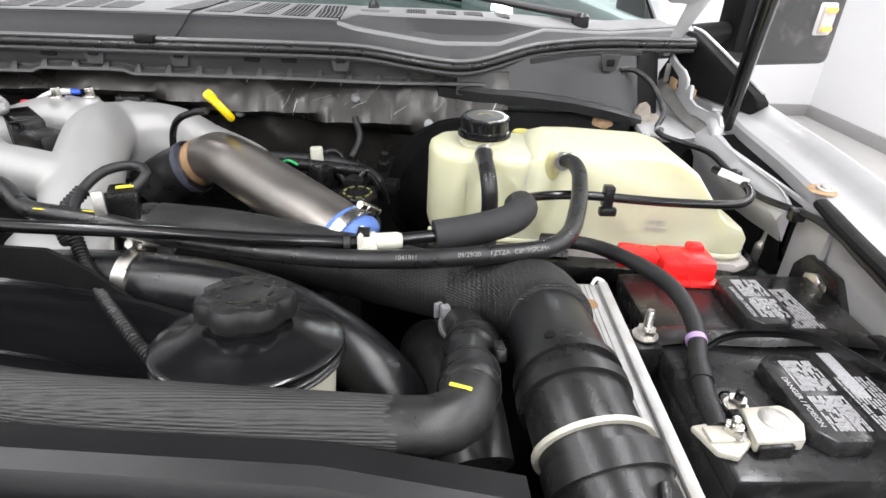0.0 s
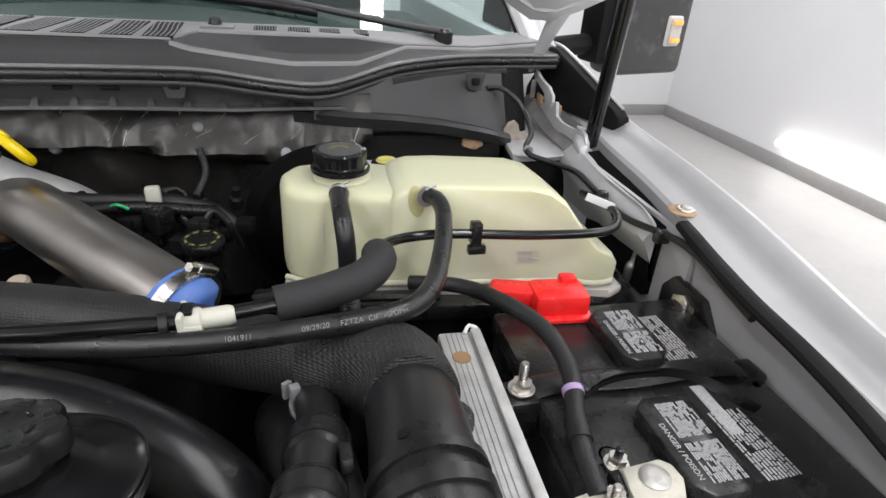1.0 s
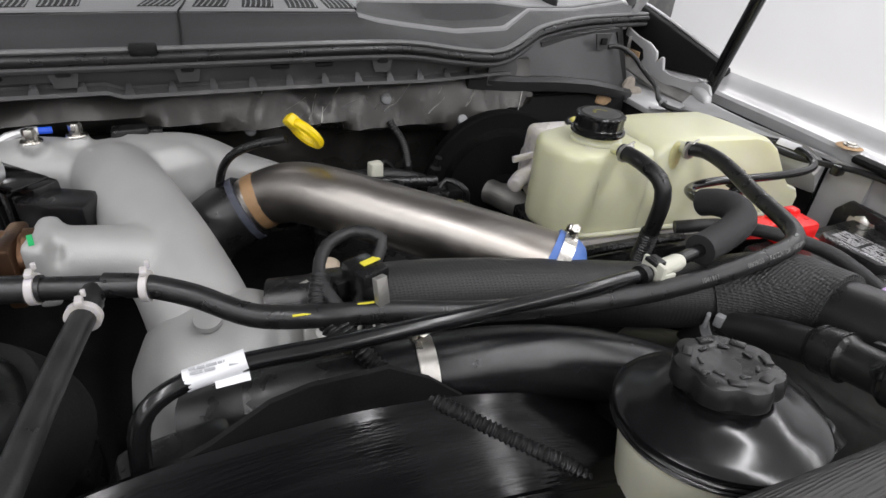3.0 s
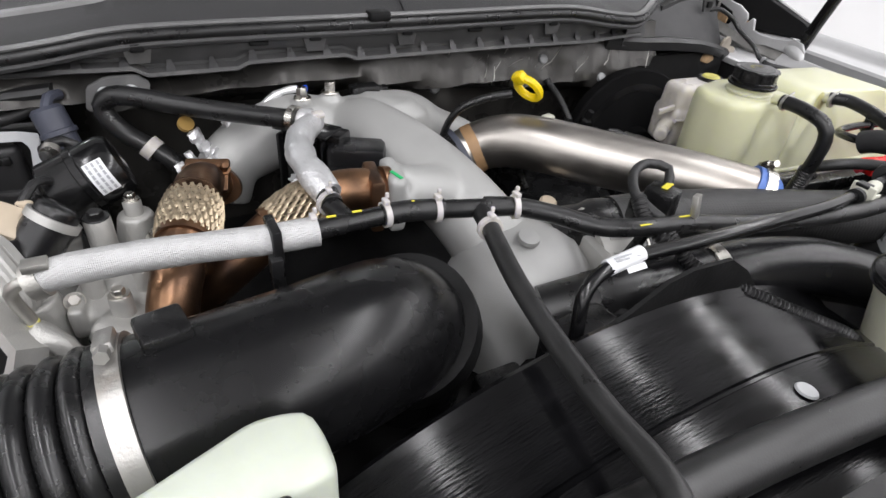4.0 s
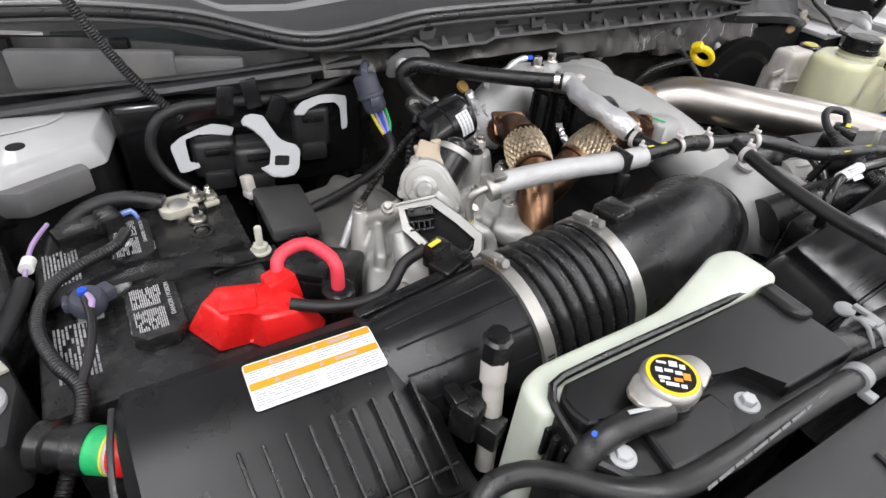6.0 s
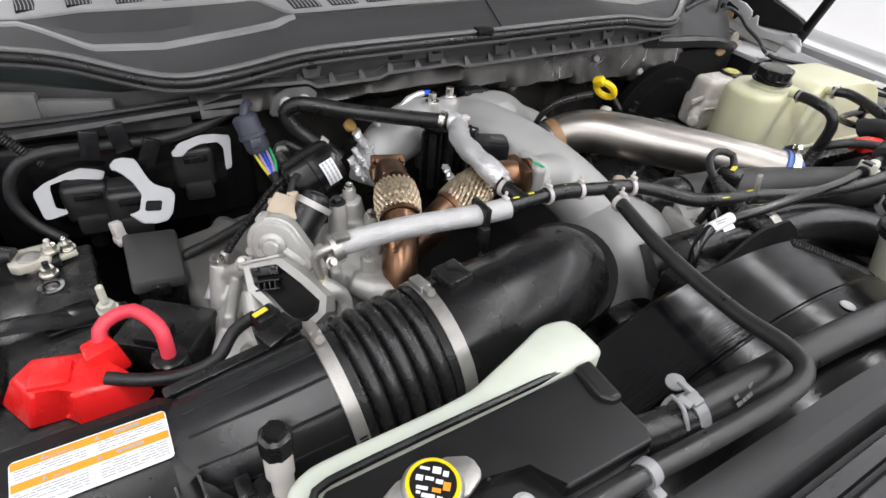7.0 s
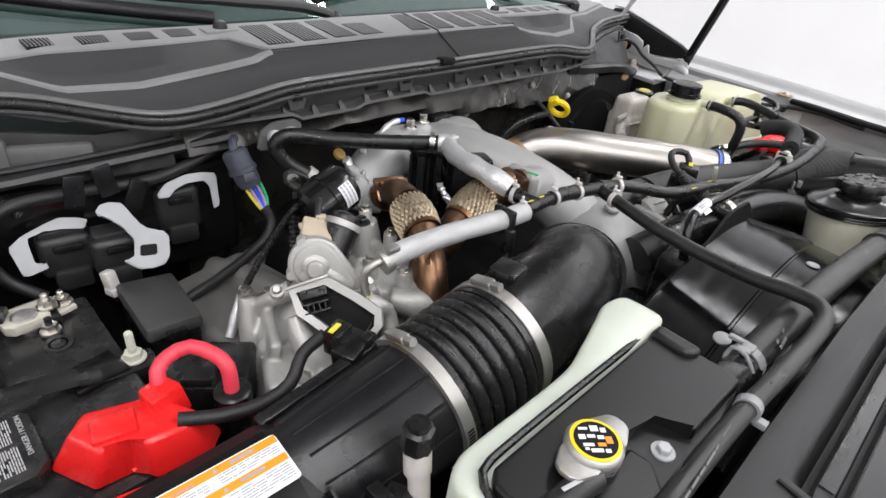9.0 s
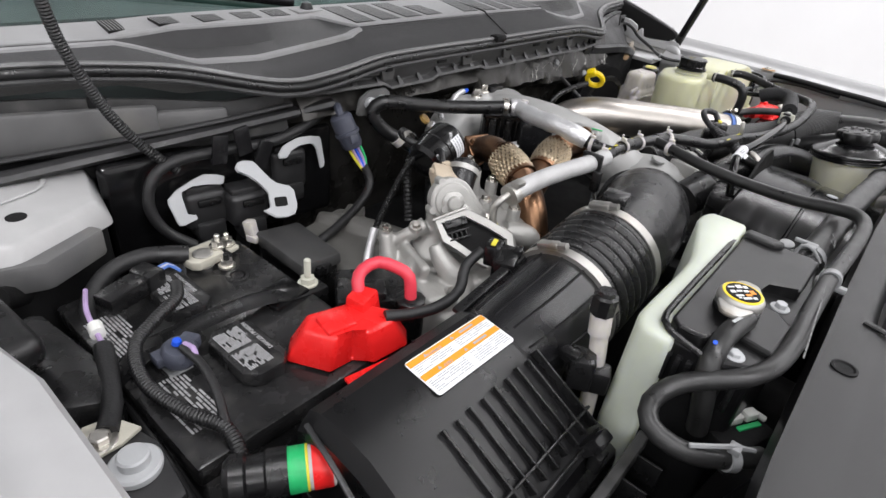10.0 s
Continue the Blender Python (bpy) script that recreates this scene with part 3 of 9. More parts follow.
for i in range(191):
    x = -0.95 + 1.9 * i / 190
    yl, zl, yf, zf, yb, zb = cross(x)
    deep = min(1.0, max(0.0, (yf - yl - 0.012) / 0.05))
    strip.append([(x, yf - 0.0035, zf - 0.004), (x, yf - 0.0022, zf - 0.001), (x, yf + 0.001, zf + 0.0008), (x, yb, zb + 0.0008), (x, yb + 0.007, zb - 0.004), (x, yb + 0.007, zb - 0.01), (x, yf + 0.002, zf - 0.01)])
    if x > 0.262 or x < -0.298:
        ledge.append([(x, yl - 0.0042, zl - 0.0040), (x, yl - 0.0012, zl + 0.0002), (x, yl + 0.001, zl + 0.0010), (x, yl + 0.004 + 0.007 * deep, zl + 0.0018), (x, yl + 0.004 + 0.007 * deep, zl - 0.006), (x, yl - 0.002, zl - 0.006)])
part("top_strip", loft(strip), COWLLIT, cowl, "vented top strip in the plastic's lit tone", angle=11.0)
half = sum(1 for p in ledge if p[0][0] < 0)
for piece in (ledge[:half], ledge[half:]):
    part("ledge", loft(piece), COWLLIT, cowl, "scoop edge in the plastic's lit tone", angle=11.0)
SEAL = [-0.93 + 1.86 * k / 60 for k in range(61)]
part("hood_seal", tube([(s, *[a + b for a, b in zip(ramp(SEALLINE, abs(s)), (-0.0045, -0.0045))]) for s in SEAL], 0.0068, 10, 0.02), RUBBER, cowl, "black rubber hood seal bulb")
part("seal_lip", tube([(s, *[a + b for a, b in zip(ramp(SEALLINE, abs(s)), (-0.001, 0.0045))]) for s in SEAL], 0.0055, 8, 0.02, squash=0.6), GREYTAB2, cowl, "grey seal carrier lip")
part("seal_base", tube([(s, *[a + b for a, b in zip(ramp(SEALLINE, abs(s)), (-0.003, -0.0145))]) for s in SEAL], 0.0048, 8, 0.02), SEALGREY, cowl, "dusty seal foot")
part("joint_line", tube([(0.028, 0.366, 1.2865), (0.031, 0.395, 1.299), (0.033, 0.426, 1.3138), (0.036, 0.432, 1.3165), (0.044, 0.47, 1.3182), (0.056, 0.555, 1.3222)], 0.0013, 6), MATTE, cowl)
part("seal_clip", box(-0.014, 0.356, 1.285, 0.03, 0.02, 0.012, 0.003), MATTE, cowl)


def vent(x, y0, y1, w, n, lean):
    """A slot, its inner shade a black patch, with thin wavy slats along it."""
    def top(y):
        yl, zl, yf, zf, yb, zb = cross(x)
        return zf + (zb - zf) * (y - yf) / (yb - yf)
    bed = part("vent", loft([[(x - w / 2 + lean * u, y0 + (y1 - y0) * u, top(y0 + (y1 - y0) * u) + 0.0014), (x + w / 2 + lean * u, y0 + (y1 - y0) * u, top(y0 + (y1 - y0) * u) + 0.0014),
                              (x + w / 2 + lean * u, y0 + (y1 - y0) * u, top(y0 + (y1 - y0) * u) - 0.008), (x - w / 2 + lean * u, y0 + (y1 - y0) * u, top(y0 + (y1 - y0) * u) - 0.008)] for u in (0, 0.5, 1)]), MATTE, cowl, "slatted air vent")
    for k in range(n):
        xs = x - w / 2 + (k + 0.5) / n * w
        pts = []
        for j in range(7):
            u = 0.02 + 0.96 * j / 6
            y = y0 + (y1 - y0) * u
            pts.append((xs + lean * u + 0.0018 * math.sin(u * 5.0) * (y1 - y0) / 0.1, y, top(y) + 0.0010))
        part("slat", tube(pts, 0.0012 if y1 - y0 > 0.05 else 0.0008, 6, 0.03), COWLLIT, bed)


for vx in (-0.272, -0.212, -0.153, -0.098):
    vent(vx, 0.450, 0.545 - 0.03 * (vx > -0.12), 0.044, 7, 0.002)
for vx in (0.008, 0.072, 0.134, 0.196, 0.252):
    vent(vx, 0.446, 0.548, 0.042, 6, 0.034 - 0.13 * max(0, vx))
for vx in (-0.62, -0.56, -0.50, -0.44, -0.385, 0.40, 0.455, 0.505, 0.555):
    y0 = cross(vx)[2]
    vent(vx, y0 + 0.012, y0 + 0.046, 0.036, 8, 0.0)
for nx in (-0.322, 0.322):
    part("washer_nozzle", turned([(0.011, 0), (0.011, 0.006), (0.008, 0.014), (0.003, 0.016)], (nx, 0.545, 1.315), n=16), BLACK, cowl, "black washer nozzle")
    part("nozzle_base", box(nx - 0.004 * (1 if nx < 0 else -1), 0.543, 1.3165, 0.052, 0.032, 0.006, 0.002), COWLLIT, cowl)


bulk = thing("bulkhead_panel", "dusty dark grey plastic bulkhead panel with clip slots", "panel", (0, 0.39, 1.2), kind="structure")
BULK = ((-0.46, 0.05, 0.004), (-0.41, 0.02, -0.004), (-0.385, 0.010, -0.008), (-0.315, 0.002, -0.008), (-0.30, 0, 0.0), (-0.2, 0, 0), (-0.185, 0, -0.006), (-0.06, 0, -0.006), (-0.045, 0, 0.0), (0.2, 0, 0), (0.36, 0.004, 0.004), (0.44, 0.02, 0.006), (0.52, 0.04, 0.010))
part("panel", loft([[(x, 0.372 + d, min(1.274, ramp(SEALLINE, abs(x))[1] - 0.012)), (x, 0.361 + d, min(1.267, ramp(SEALLINE, abs(x))[1] - 0.014)), (x, 0.364 + d, min(1.250, ramp(SEALLINE, abs(x))[1] - 0.016)), (x, 0.368 + d, 1.240 - h), (x, 0.368 + d, 1.236 - h), (x, 0.356 + d, 1.233 - h), (x, 0.354 + d, 1.229 - h), (x, 0.358 + d, 1.227 - h), (x, 0.39 + d, 1.228 - h), (x, 0.385 + d, min(1.27, ramp(SEALLINE, abs(x))[1] - 0.013))] for x, d, h in BULK]), PANELGREY, bulk, angle=20.0)
for k, sx in enumerate((-0.375, -0.306, -0.17, -0.10, 0.03, 0.142, 0.20, 0.282)):
    big = k in (1, 3, 4, 7)
    part("clip_slot", box(sx, 0.3625, 1.261 if big else 1.257, 0.017 if big else 0.024, 0.006, 0.012 if big else 0.006, 0.002), MATTE, bulk)
    if big:
        part("clip_tab", plate_xz([(sx - 0.017, 1.268), (sx + 0.017, 1.268), (sx + 0.011, 1.244), (sx - 0.011, 1.244)], 0.3605), PANELGREY, bulk)
        part("clip_tongue", box(sx, 0.3575, 1.262, 0.015, 0.006, 0.010, 0.002), MATTE, bulk)
for k in range(18):
    rx = -0.37 + k * 0.0475
    d, h = ramp(BULK, rx)
    # Ribs are darker than the panel: their shadow is put into the colour.
    part("gusset", loft([[(rx + u, 0.368 + d, 1.246 - h), (rx + u, 0.367 + d, 1.233 - h), (rx + u * 2.6, 0.356 + d, 1.2330 - h)] for u in (-0.0022, 0.0022)]), LIDGREY, bulk)
part("side_lip", tube([(-0.40, 0.385, 1.214), (-0.55, 0.412, 1.199), (-0.7, 0.44, 1.185), (-0.86, 0.475, 1.168)], 0.013, 8, squash=0.6), LIDGREY, bulk)
part("side_lip", loft([[(x, y - 0.004, z - 0.016), (x, y - 0.008, z), (x, y, z + 0.006), (x, y + 0.02, z + 0.004), (x, y + 0.02, z - 0.016)] for x, y, z in ((0.44, 0.398, 1.216), (0.52, 0.388, 1.210), (0.60, 0.384, 1.206), (0.674, 0.384, 1.198), (0.74, 0.396, 1.183), (0.805, 0.412, 1.165))]), LIDGREY, bulk)
part("plenum_wall", loft([[(x, y, 1.168), (x, y + 0.012, z - 0.012), (x, y + 0.020, z - 0.012), (x, y + 0.016, 1.168)] for x, y, z in ((-0.94, 0.565, 1.252), (-0.84, 0.535, 1.252), (-0.74, 0.50, 1.252), (-0.64, 0.462, 1.246), (-0.55, 0.425, 1.238), (-0.47, 0.40, 1.245))]), PANELGREY, bulk)
part("plenum_wall", loft([[(x, y0, z0), (x, y1, z1), (x, y1 + 0.006, z1), (x, y0 + 0.008, z0)] for x, y1, z1, y0, z0 in ((0.47, 0.382, 1.242, 0.386, 1.205), (0.53, 0.408, 1.248, 0.390, 1.20), (0.588, 0.436, 1.258, 0.394, 1.195), (0.66, 0.456, 1.264, 0.398, 1.19), (0.743, 0.470, 1.268, 0.410, 1.18), (0.803, 0.486, 1.268, 0.420, 1.16))]), LIDGREY, bulk)
part("wall_flange", loft([[(x, y - 0.007, z - 0.010), (x, y - 0.007, z), (x, y + 0.010, z), (x, y + 0.010, z - 0.010)] for x, y, z in ((0.60, 0.440, 1.258), (0.66, 0.458, 1.264), (0.743, 0.474, 1.268), (0.812, 0.490, 1.268))]), LIDGREY, bulk)
part("wall_end", loft([[(x, y0, 1.158), (x, y0 + 0.05, 1.262), (x, y0 + 0.06, 1.262), (x, y0 + 0.02, 1.158)] for x, y0 in ((0.803, 0.428), (0.83, 0.450), (0.86, 0.48))]), MATTE, bulk, "dark end of the wall")
part("clip_tab", plate_xz([(0.725, 1.268), (0.761, 1.268), (0.754, 1.240), (0.733, 1.240)], 0.4455), PANELGREY, bulk)
part("clip_tongue", box(0.7435, 0.4425, 1.254, 0.014, 0.006, 0.012, 0.002), MATTE, bulk)
part("plenum_pad", box(-0.60, 0.436, 1.212, 0.09, 0.014, 0.026, 0.005, rz=-20), PLENUM, bulk)
part("plenum_rail", tube([(-0.47, 0.392, 1.222), (-0.60, 0.425, 1.205), (-0.76, 0.47, 1.19), (-0.93, 0.53, 1.172)], 0.006, 8, squash=0.6), COWLDARK, bulk)
part("plenum_pad", box(-0.735, 0.482, 1.208, 0.20, 0.014, 0.052, 0.005, rz=-19), PLENUM, bulk)
for cx_, cy_ in ((-0.70, 0.478), (-0.83, 0.522)):
    part("plenum_clip", box(cx_, cy_, 1.238, 0.022, 0.016, 0.014, 0.002, rz=-18), MATTE, bulk)
part("plenum_floor", prism([(-0.93, 0.50), (-0.93, 0.60), (-0.46, 0.45), (-0.46, 0.39)], 1.15, 1.168, 0.003), MATTE, bulk)
part("black_panel", box(0.645, 0.408, 1.09, 0.28, 0.016, 0.17, 0.003), MATTE, bulk)
part("rust_hole", moved(turned([(0.020, -0.002), (0.016, 0.002)], n=26, lobes=5, depth=0.12), Matrix.Translation((0.733, 0.3995, 1.160)) @ pose(0, 0, 0, 90, 8, 0) @ Matrix.Diagonal((1.1, 0.62, 1, 1))), RUST, bulk, "rusty access hole")

# shiny black insulation over the bulkhead, softly crumpled
def insulation_y(x, z):
    low = lerp([(-0.5, 1.20), (-0.06, 1.19), (0.08, 1.172), (0.17, 1.168), (0.29, 1.153), (0.44, 1.142), (0.49, 1.152), (0.56, 1.175)], x)[0]
    d = max(0.0, 1.235 - z) / (1.235 - low)
    y = 0.404 - 0.030 * min(1.0, d) + min(0.07, 2.6 * max(0.0, low - z))
    return y + 0.008 * noise.noise(Vector((x * 9, z * 11, 3))) + 0.005 * noise.noise(Vector((x * 31, z * 27, 8))) + 0.0025 * noise.noise(Vector((x * 70, z * 60, 1)))


rows = []
for i in range(121):
    x = -0.46 + 1.02 * i / 120
    row = [(x, insulation_y(x, z), z) for z in [0.86 + 0.38 * j / 27 for j in range(28)]]
    row += [(x, 0.495, 1.24), (x, 0.495, 0.86)]
    rows.append(row)
insulation = single("bulkhead_insulation", loft(rows), INSUL, "shiny dark crumpled insulation on the bulkhead", "insulation", kind="structure")
rnd = random.Random(4)
creases = thing("insulation_creases", "bright scratched creases in the foil insulation", "creases", (0.1, 0.39, 1.14), kind="structure")
for k in range(17):
    cx, cz = rnd.uniform(0.10, 0.54), rnd.uniform(1.186, 1.224)
    dx, dz = rnd.uniform(-0.035, 0.02), rnd.uniform(-0.034, -0.008)
    pts = []
    for u in (0, 0.3, 0.65, 1.0):
        x, z = cx + dx * u + rnd.uniform(-0.0016, 0.0016), cz + dz * u
        pts.append((x, insulation_y(x, z) + 0.0002, z))
    part("crease", tube(pts, rnd.uniform(0.0004, 0.0009), 5, 0.006, wobble=0.5), DULLSTEEL, creases)
fp = thing("insulation_fasteners", "pale plastic push pins in the bulkhead insulation", "fasteners", (0.36, 0.4, 1.15))
for fx, fz in ((0.30, 1.192), (0.425, 1.155), (0.1, 1.16)):
    part("push_pin", turned([(0.0085, 0), (0.008, 0.006), (0.004, 0.009)], (fx, insulation_y(fx, fz), fz), (0, -0.8, 0.5), 14), CLIPGREY, fp)

# added black slabs as bay floor and sides; the dark depth is their colour
slab("bay_floor", -0.9, 0.9, -0.5, 0.5, 0.55, 0.60, MATTE, "added black slab closing the engine bay below")
slab("bay_wall_rear", -0.9, 0.9, 0.5, 0.54, 0.60, 1.15, MATTE, "added black slab closing the engine bay at the rear")
slab("bay_wall_front", -0.84, 0.84, -0.54, -0.5, 0.60, 1.05, MATTE, "added black slab closing the engine bay at the front")

# windscreen, wipers, cabin
wind = thing("windscreen", "tinted windscreen with pale reflections above the cowl", "windscreen", (0, 0.6, 1.28))
rows = []
for i in range(17):
    x = -0.9 + 1.8 * i / 16
    back = 0.09 * (x / 0.9) ** 2
    rows.append([(x * (1 - 0.10 * k), 0.585 + back + 0.66 * k, 1.290 - 0.012 * (x / 0.9) ** 2 + 0.52 * k + t) for t, ks in ((0.0, (0, 0.5, 1.0)), (0.006, (1.0, 0.5, 0))) for k in ks])
pane = part("pane", loft(rows), GLASS, wind, "greenish glass")
pane.visible_shadow = False
part("lower_trim", tube([(x, 0.583 + 0.09 * (x / 0.9) ** 2, 1.293 - 0.012 * (x / 0.9) ** 2) for x in [-0.88 + 1.76 * k / 20 for k in range(21)]], 0.007, 8, 0.03), MATTE, wind, "black rubber trim")
single("dashboard", prism([(-0.8, 0.8), (0.8, 0.8), (0.8, 1.3), (-0.8, 1.3)], 1.02, 1.28, 0.04), INTERIOR, "dark dashboard behind the windscreen", "dashboard")
single("cabin_back", box(0, 2.4, 1.3, 1.7, 0.1, 1.2, 0.05), INTERIOR, "dim rear of the cabin", "cabin", kind="structure")


def wiper(arm, blade, holder, pivot):
    w = thing("windscreen_wiper", "black windscreen wiper arm with rubber blade resting on the glass", "wiper", pivot, "wipers")
    part("arm", tube(arm, 0.012, 12, 0.02, squash=0.55), COWLDARK, w, "satin dark grey arm")
    part("blade", tube(blade, 0.0095, 10, 0.04, squash=1.3), SATIN, w, "long black blade cover")
    part("rubber", tube([Vector(p[:3]) + Vector((0, -0.004, -0.014)) for p in blade], 0.004, 8, 0.04, squash=1.6), WIPERRUBBER, w, "greenish rubber lip")
    part("holder", join(box(*holder, 0.075, 0.03, 0.024, 0.006), box(holder[0], holder[1] - 0.006, holder[2] + 0.012, 0.04, 0.024, 0.014, 0.005)), SATIN, w)
    part("pivot_cap", turned([(0.018, -0.03), (0.018, 0.006), (0.012, 0.012)], pivot, n=16), BLACK, w)


wiper([(-0.085, 0.590, 1.318, 0.016), (-0.14, 0.603, 1.333, 0.018), (-0.25, 0.625, 1.342, 0.017), (-0.385, 0.645, 1.352, 0.014), (-0.55, 0.68, 1.368, 0.011), (-0.68, 0.72, 1.385, 0.009)],
      [(-0.30, 0.615, 1.318), (-0.50, 0.655, 1.342), (-0.72, 0.715, 1.372), (-0.86, 0.76, 1.39)], (-0.66, 0.705, 1.375), (-0.085, 0.590, 1.312))
wiper([(0.72, 0.600, 1.312, 0.014), (0.64, 0.622, 1.320, 0.013), (0.55, 0.638, 1.332, 0.012), (0.40, 0.66, 1.352, 0.011), (0.22, 0.675, 1.363, 0.008)],
      [(-0.09, 0.640, 1.336), (0.0, 0.655, 1.348), (0.20, 0.668, 1.354), (0.36, 0.66, 1.347), (0.49, 0.645, 1.334)], (0.20, 0.668, 1.358), (0.72, 0.600, 1.306))

# open hood, hinge, gas strut
hood = thing("hood", "silver hood raised above the engine bay", "hood", (0, 0.55, 1.36))
hd = Vector((0, -0.42, 0.9)).normalized()
hn = Vector((0, 0.9, 0.42)).normalized()
HOODLINE = [(0.0, 0.55, 1.450), (0.55, 0.545, 1.445), (0.70, 0.53, 1.425), (0.76, 0.51, 1.402), (0.81, 0.50, 1.372), (0.85, 0.50, 1.350), (0.89, 0.50, 1.349), (0.94, 0.50, 1.366), (1.0, 0.50, 1.392), (1.03, 0.50, 1.412), (1.045, 0.495, 1.45)]
xs_ = [-h[0] for h in HOODLINE[:0:-1]] + [h[0] for h in HOODLINE]
rows = []
for x in xs_:
    y0, z0 = ramp(HOODLINE, abs(x))
    base = Vector((x, y0, z0))
    rows.append([tuple(base), tuple(base + hd * 0.02 - hn * 0.006), tuple(base + hd * 0.10 - hn * 0.004), tuple(base + hd * 0.6), tuple(base + hd * 1.12), tuple(base + hd * 1.13 + hn * 0.03), tuple(base + hd * 0.6 + hn * 0.06), tuple(base + hd * 0.02 + hn * 0.03), tuple(base + hn * 0.012)])
part("skin", loft(rows), SILVERPAINT, hood, "silver painted hood skin")
part("rear_flange", tube([(x, ramp(HOODLINE, abs(x))[0] - 0.012, ramp(HOODLINE, abs(x))[1] + 0.022) for x in xs_], 0.007, 8, 0.03, squash=0.6), SILVERPAINT, hood)
part("inner_frame", loft([[tuple(Vector((0, 0.545, 1.45)) + hd * u + Vector((x, 0, 0)) - hn * t) for x, t in ((-0.7, 0.02), (-0.7, 0.035), (0.7, 0.035), (0.7, 0.02))] for u in (0.2, 0.6, 1.05)]), SATIN, hood, "dark inner liner")
hinge = part("hood_hinge", tube([(0.886, 0.552, 1.252, 0.006), (0.887, 0.542, 1.272, 0.009), (0.896, 0.522, 1.318, 0.015), (0.908, 0.497, 1.37, 0.020), (0.922, 0.46, 1.43, 0.022), (0.94, 0.42, 1.50, 0.022)], 0.016, 10, 0.02, squash=0.3), SILVERPAINT, hood, "silver painted hinge arm")
UPRIGHT = Matrix(((0, 0, 1, 0.897), (1, 0, 0, 0), (0, 1, 0, 0), (0, 0, 0, 1)))
part("bracket", moved(prism([(0.552, 1.240), (0.550, 1.258), (0.532, 1.250), (0.514, 1.243), (0.480, 1.240), (0.456, 1.228), (0.452, 1.216), (0.458, 1.208), (0.450, 1.207), (0.440, 1.222), (0.434, 1.220), (0.430, 1.198), (0.405, 1.193), (0.377, 1.195), (0.350, 1.196), (0.330, 1.205), (0.312, 1.200), (0.302, 1.186), (0.308, 1.174), (0.330, 1.172), (0.353, 1.180), (0.390, 1.178), (0.419, 1.173), (0.455, 1.178), (0.499, 1.191), (0.484, 1.207), (0.492, 1.225), (0.520, 1.232)][::-1], -0.003, 0.003, 0.0015), UPRIGHT), SILVERPAINT, hinge, "bent silver sheet-metal bracket")
part("flange", loft([[(x - 0.004, y, z - 0.002), (x + 0.014, y, z + 0.012), (x + 0.016, y, z + 0.008), (x - 0.002, y, z - 0.007)] for x, y, z in ((0.878, 0.56, 1.196), (0.880, 0.50, 1.184), (0.884, 0.43, 1.168), (0.886, 0.37, 1.164), (0.885, 0.335, 1.162))]), HINGEGREY, hinge)
part("foot", tube([(0.901, 0.345, 1.184, 0.009), (0.898, 0.325, 1.182, 0.013), (0.893, 0.308, 1.176, 0.010), (0.889, 0.300, 1.168, 0.005)], 0.011, 14, 0.004), SILVERPAINT, hinge)
part("tab", box(0.904, 0.33, 1.204, 0.03, 0.012, 0.003, 0.001, rz=-20, ry=8), SILVERPAINT, hinge, "bent sheet-metal tab")
part("tab", box(0.884, 0.525, 1.225, 0.012, 0.004, 0.034, 0.0015, rz=25), HINGEGREY, hinge, "bent sheet-metal tab")
part("rust_patch", box(0.898, 0.52, 1.206, 0.006, 0.036, 0.020, 0.0025, rz=-6), RUST, hinge)
part("rust_patch", box(0.914, 0.465, 1.200, 0.006, 0.024, 0.020, 0.0025, rz=-6), RUST, hinge)
strut = thing("gas_strut", "black gas strut propping up the hood", "strut", (0.915, 0.32, 1.19))
sd = Vector((-0.11, -0.31, 0.944)).normalized()
s0 = Vector((0.915, 0.325, 1.192))
part("cylinder", tube([s0 + sd * 0.02, s0 + sd * 0.42], 0.0115, 14, 0.2), GLOSSY, strut)
part("rod", tube([s0 + sd * 0.42, s0 + sd * 0.75], 0.005, 10, 0.2), STEEL, strut)
part("ball_socket", turned([(0.012, -0.014), (0.012, 0.03), (0.009, 0.035)], s0, sd, 14), BLACK, strut)

# cab side, pillar and door mirror
cab = thing("cab_side", "silver cab side and door behind the fender", "cab", (1.0, 1.6, 0.5))
part("door", prism([(0.93, 0.78), (1.03, 0.78), (1.05, 2.4), (0.93, 2.4)], 0.5, 1.27, 0.02), SILVERPAINT, cab)
part("pillar", tube([(0.95, 0.66, 1.27, 0.035), (0.92, 0.85, 1.42, 0.035), (0.84, 1.25, 1.8, 0.04)], 0.035, 10, 0.05, squash=0.7), SILVERPAINT, cab, "silver windscreen pillar")
part("pillar", tube([(-0.95, 0.66, 1.27, 0.035), (-0.92, 0.85, 1.42, 0.035), (-0.84, 1.25, 1.8, 0.04)], 0.035, 10, 0.05, squash=0.7), SILVERPAINT, cab, "silver windscreen pillar")
part("pillar_trim", moved(prism([(0.365, 1.190), (0.352, 1.204), (0.356, 1.216), (0.372, 1.224), (0.565, 1.293), (0.592, 1.293), (0.66, 1.20), (0.66, 1.181)][::-1], -0.012, 0.010, 0.003), Matrix(((-0.166, 0, 1, 1.045), (1, 0, 0, 0), (0, 1, 0, 0), (0, 0, 0, 1)))), MATTE, cab, "black corner trim")
part("trim_edge", tube([(0.992, 0.372, 1.224), (0.973, 0.47, 1.262), (0.956, 0.565, 1.294), (0.95, 0.60, 1.298)], 0.003, 8), SILVERPAINT, cab, "silver painted edge")
part("roof", prism([(-0.8, 1.2), (0.8, 1.2), (0.8, 2.4), (-0.8, 2.4)], 1.8, 1.86, 0.02), SILVERPAINT, cab)
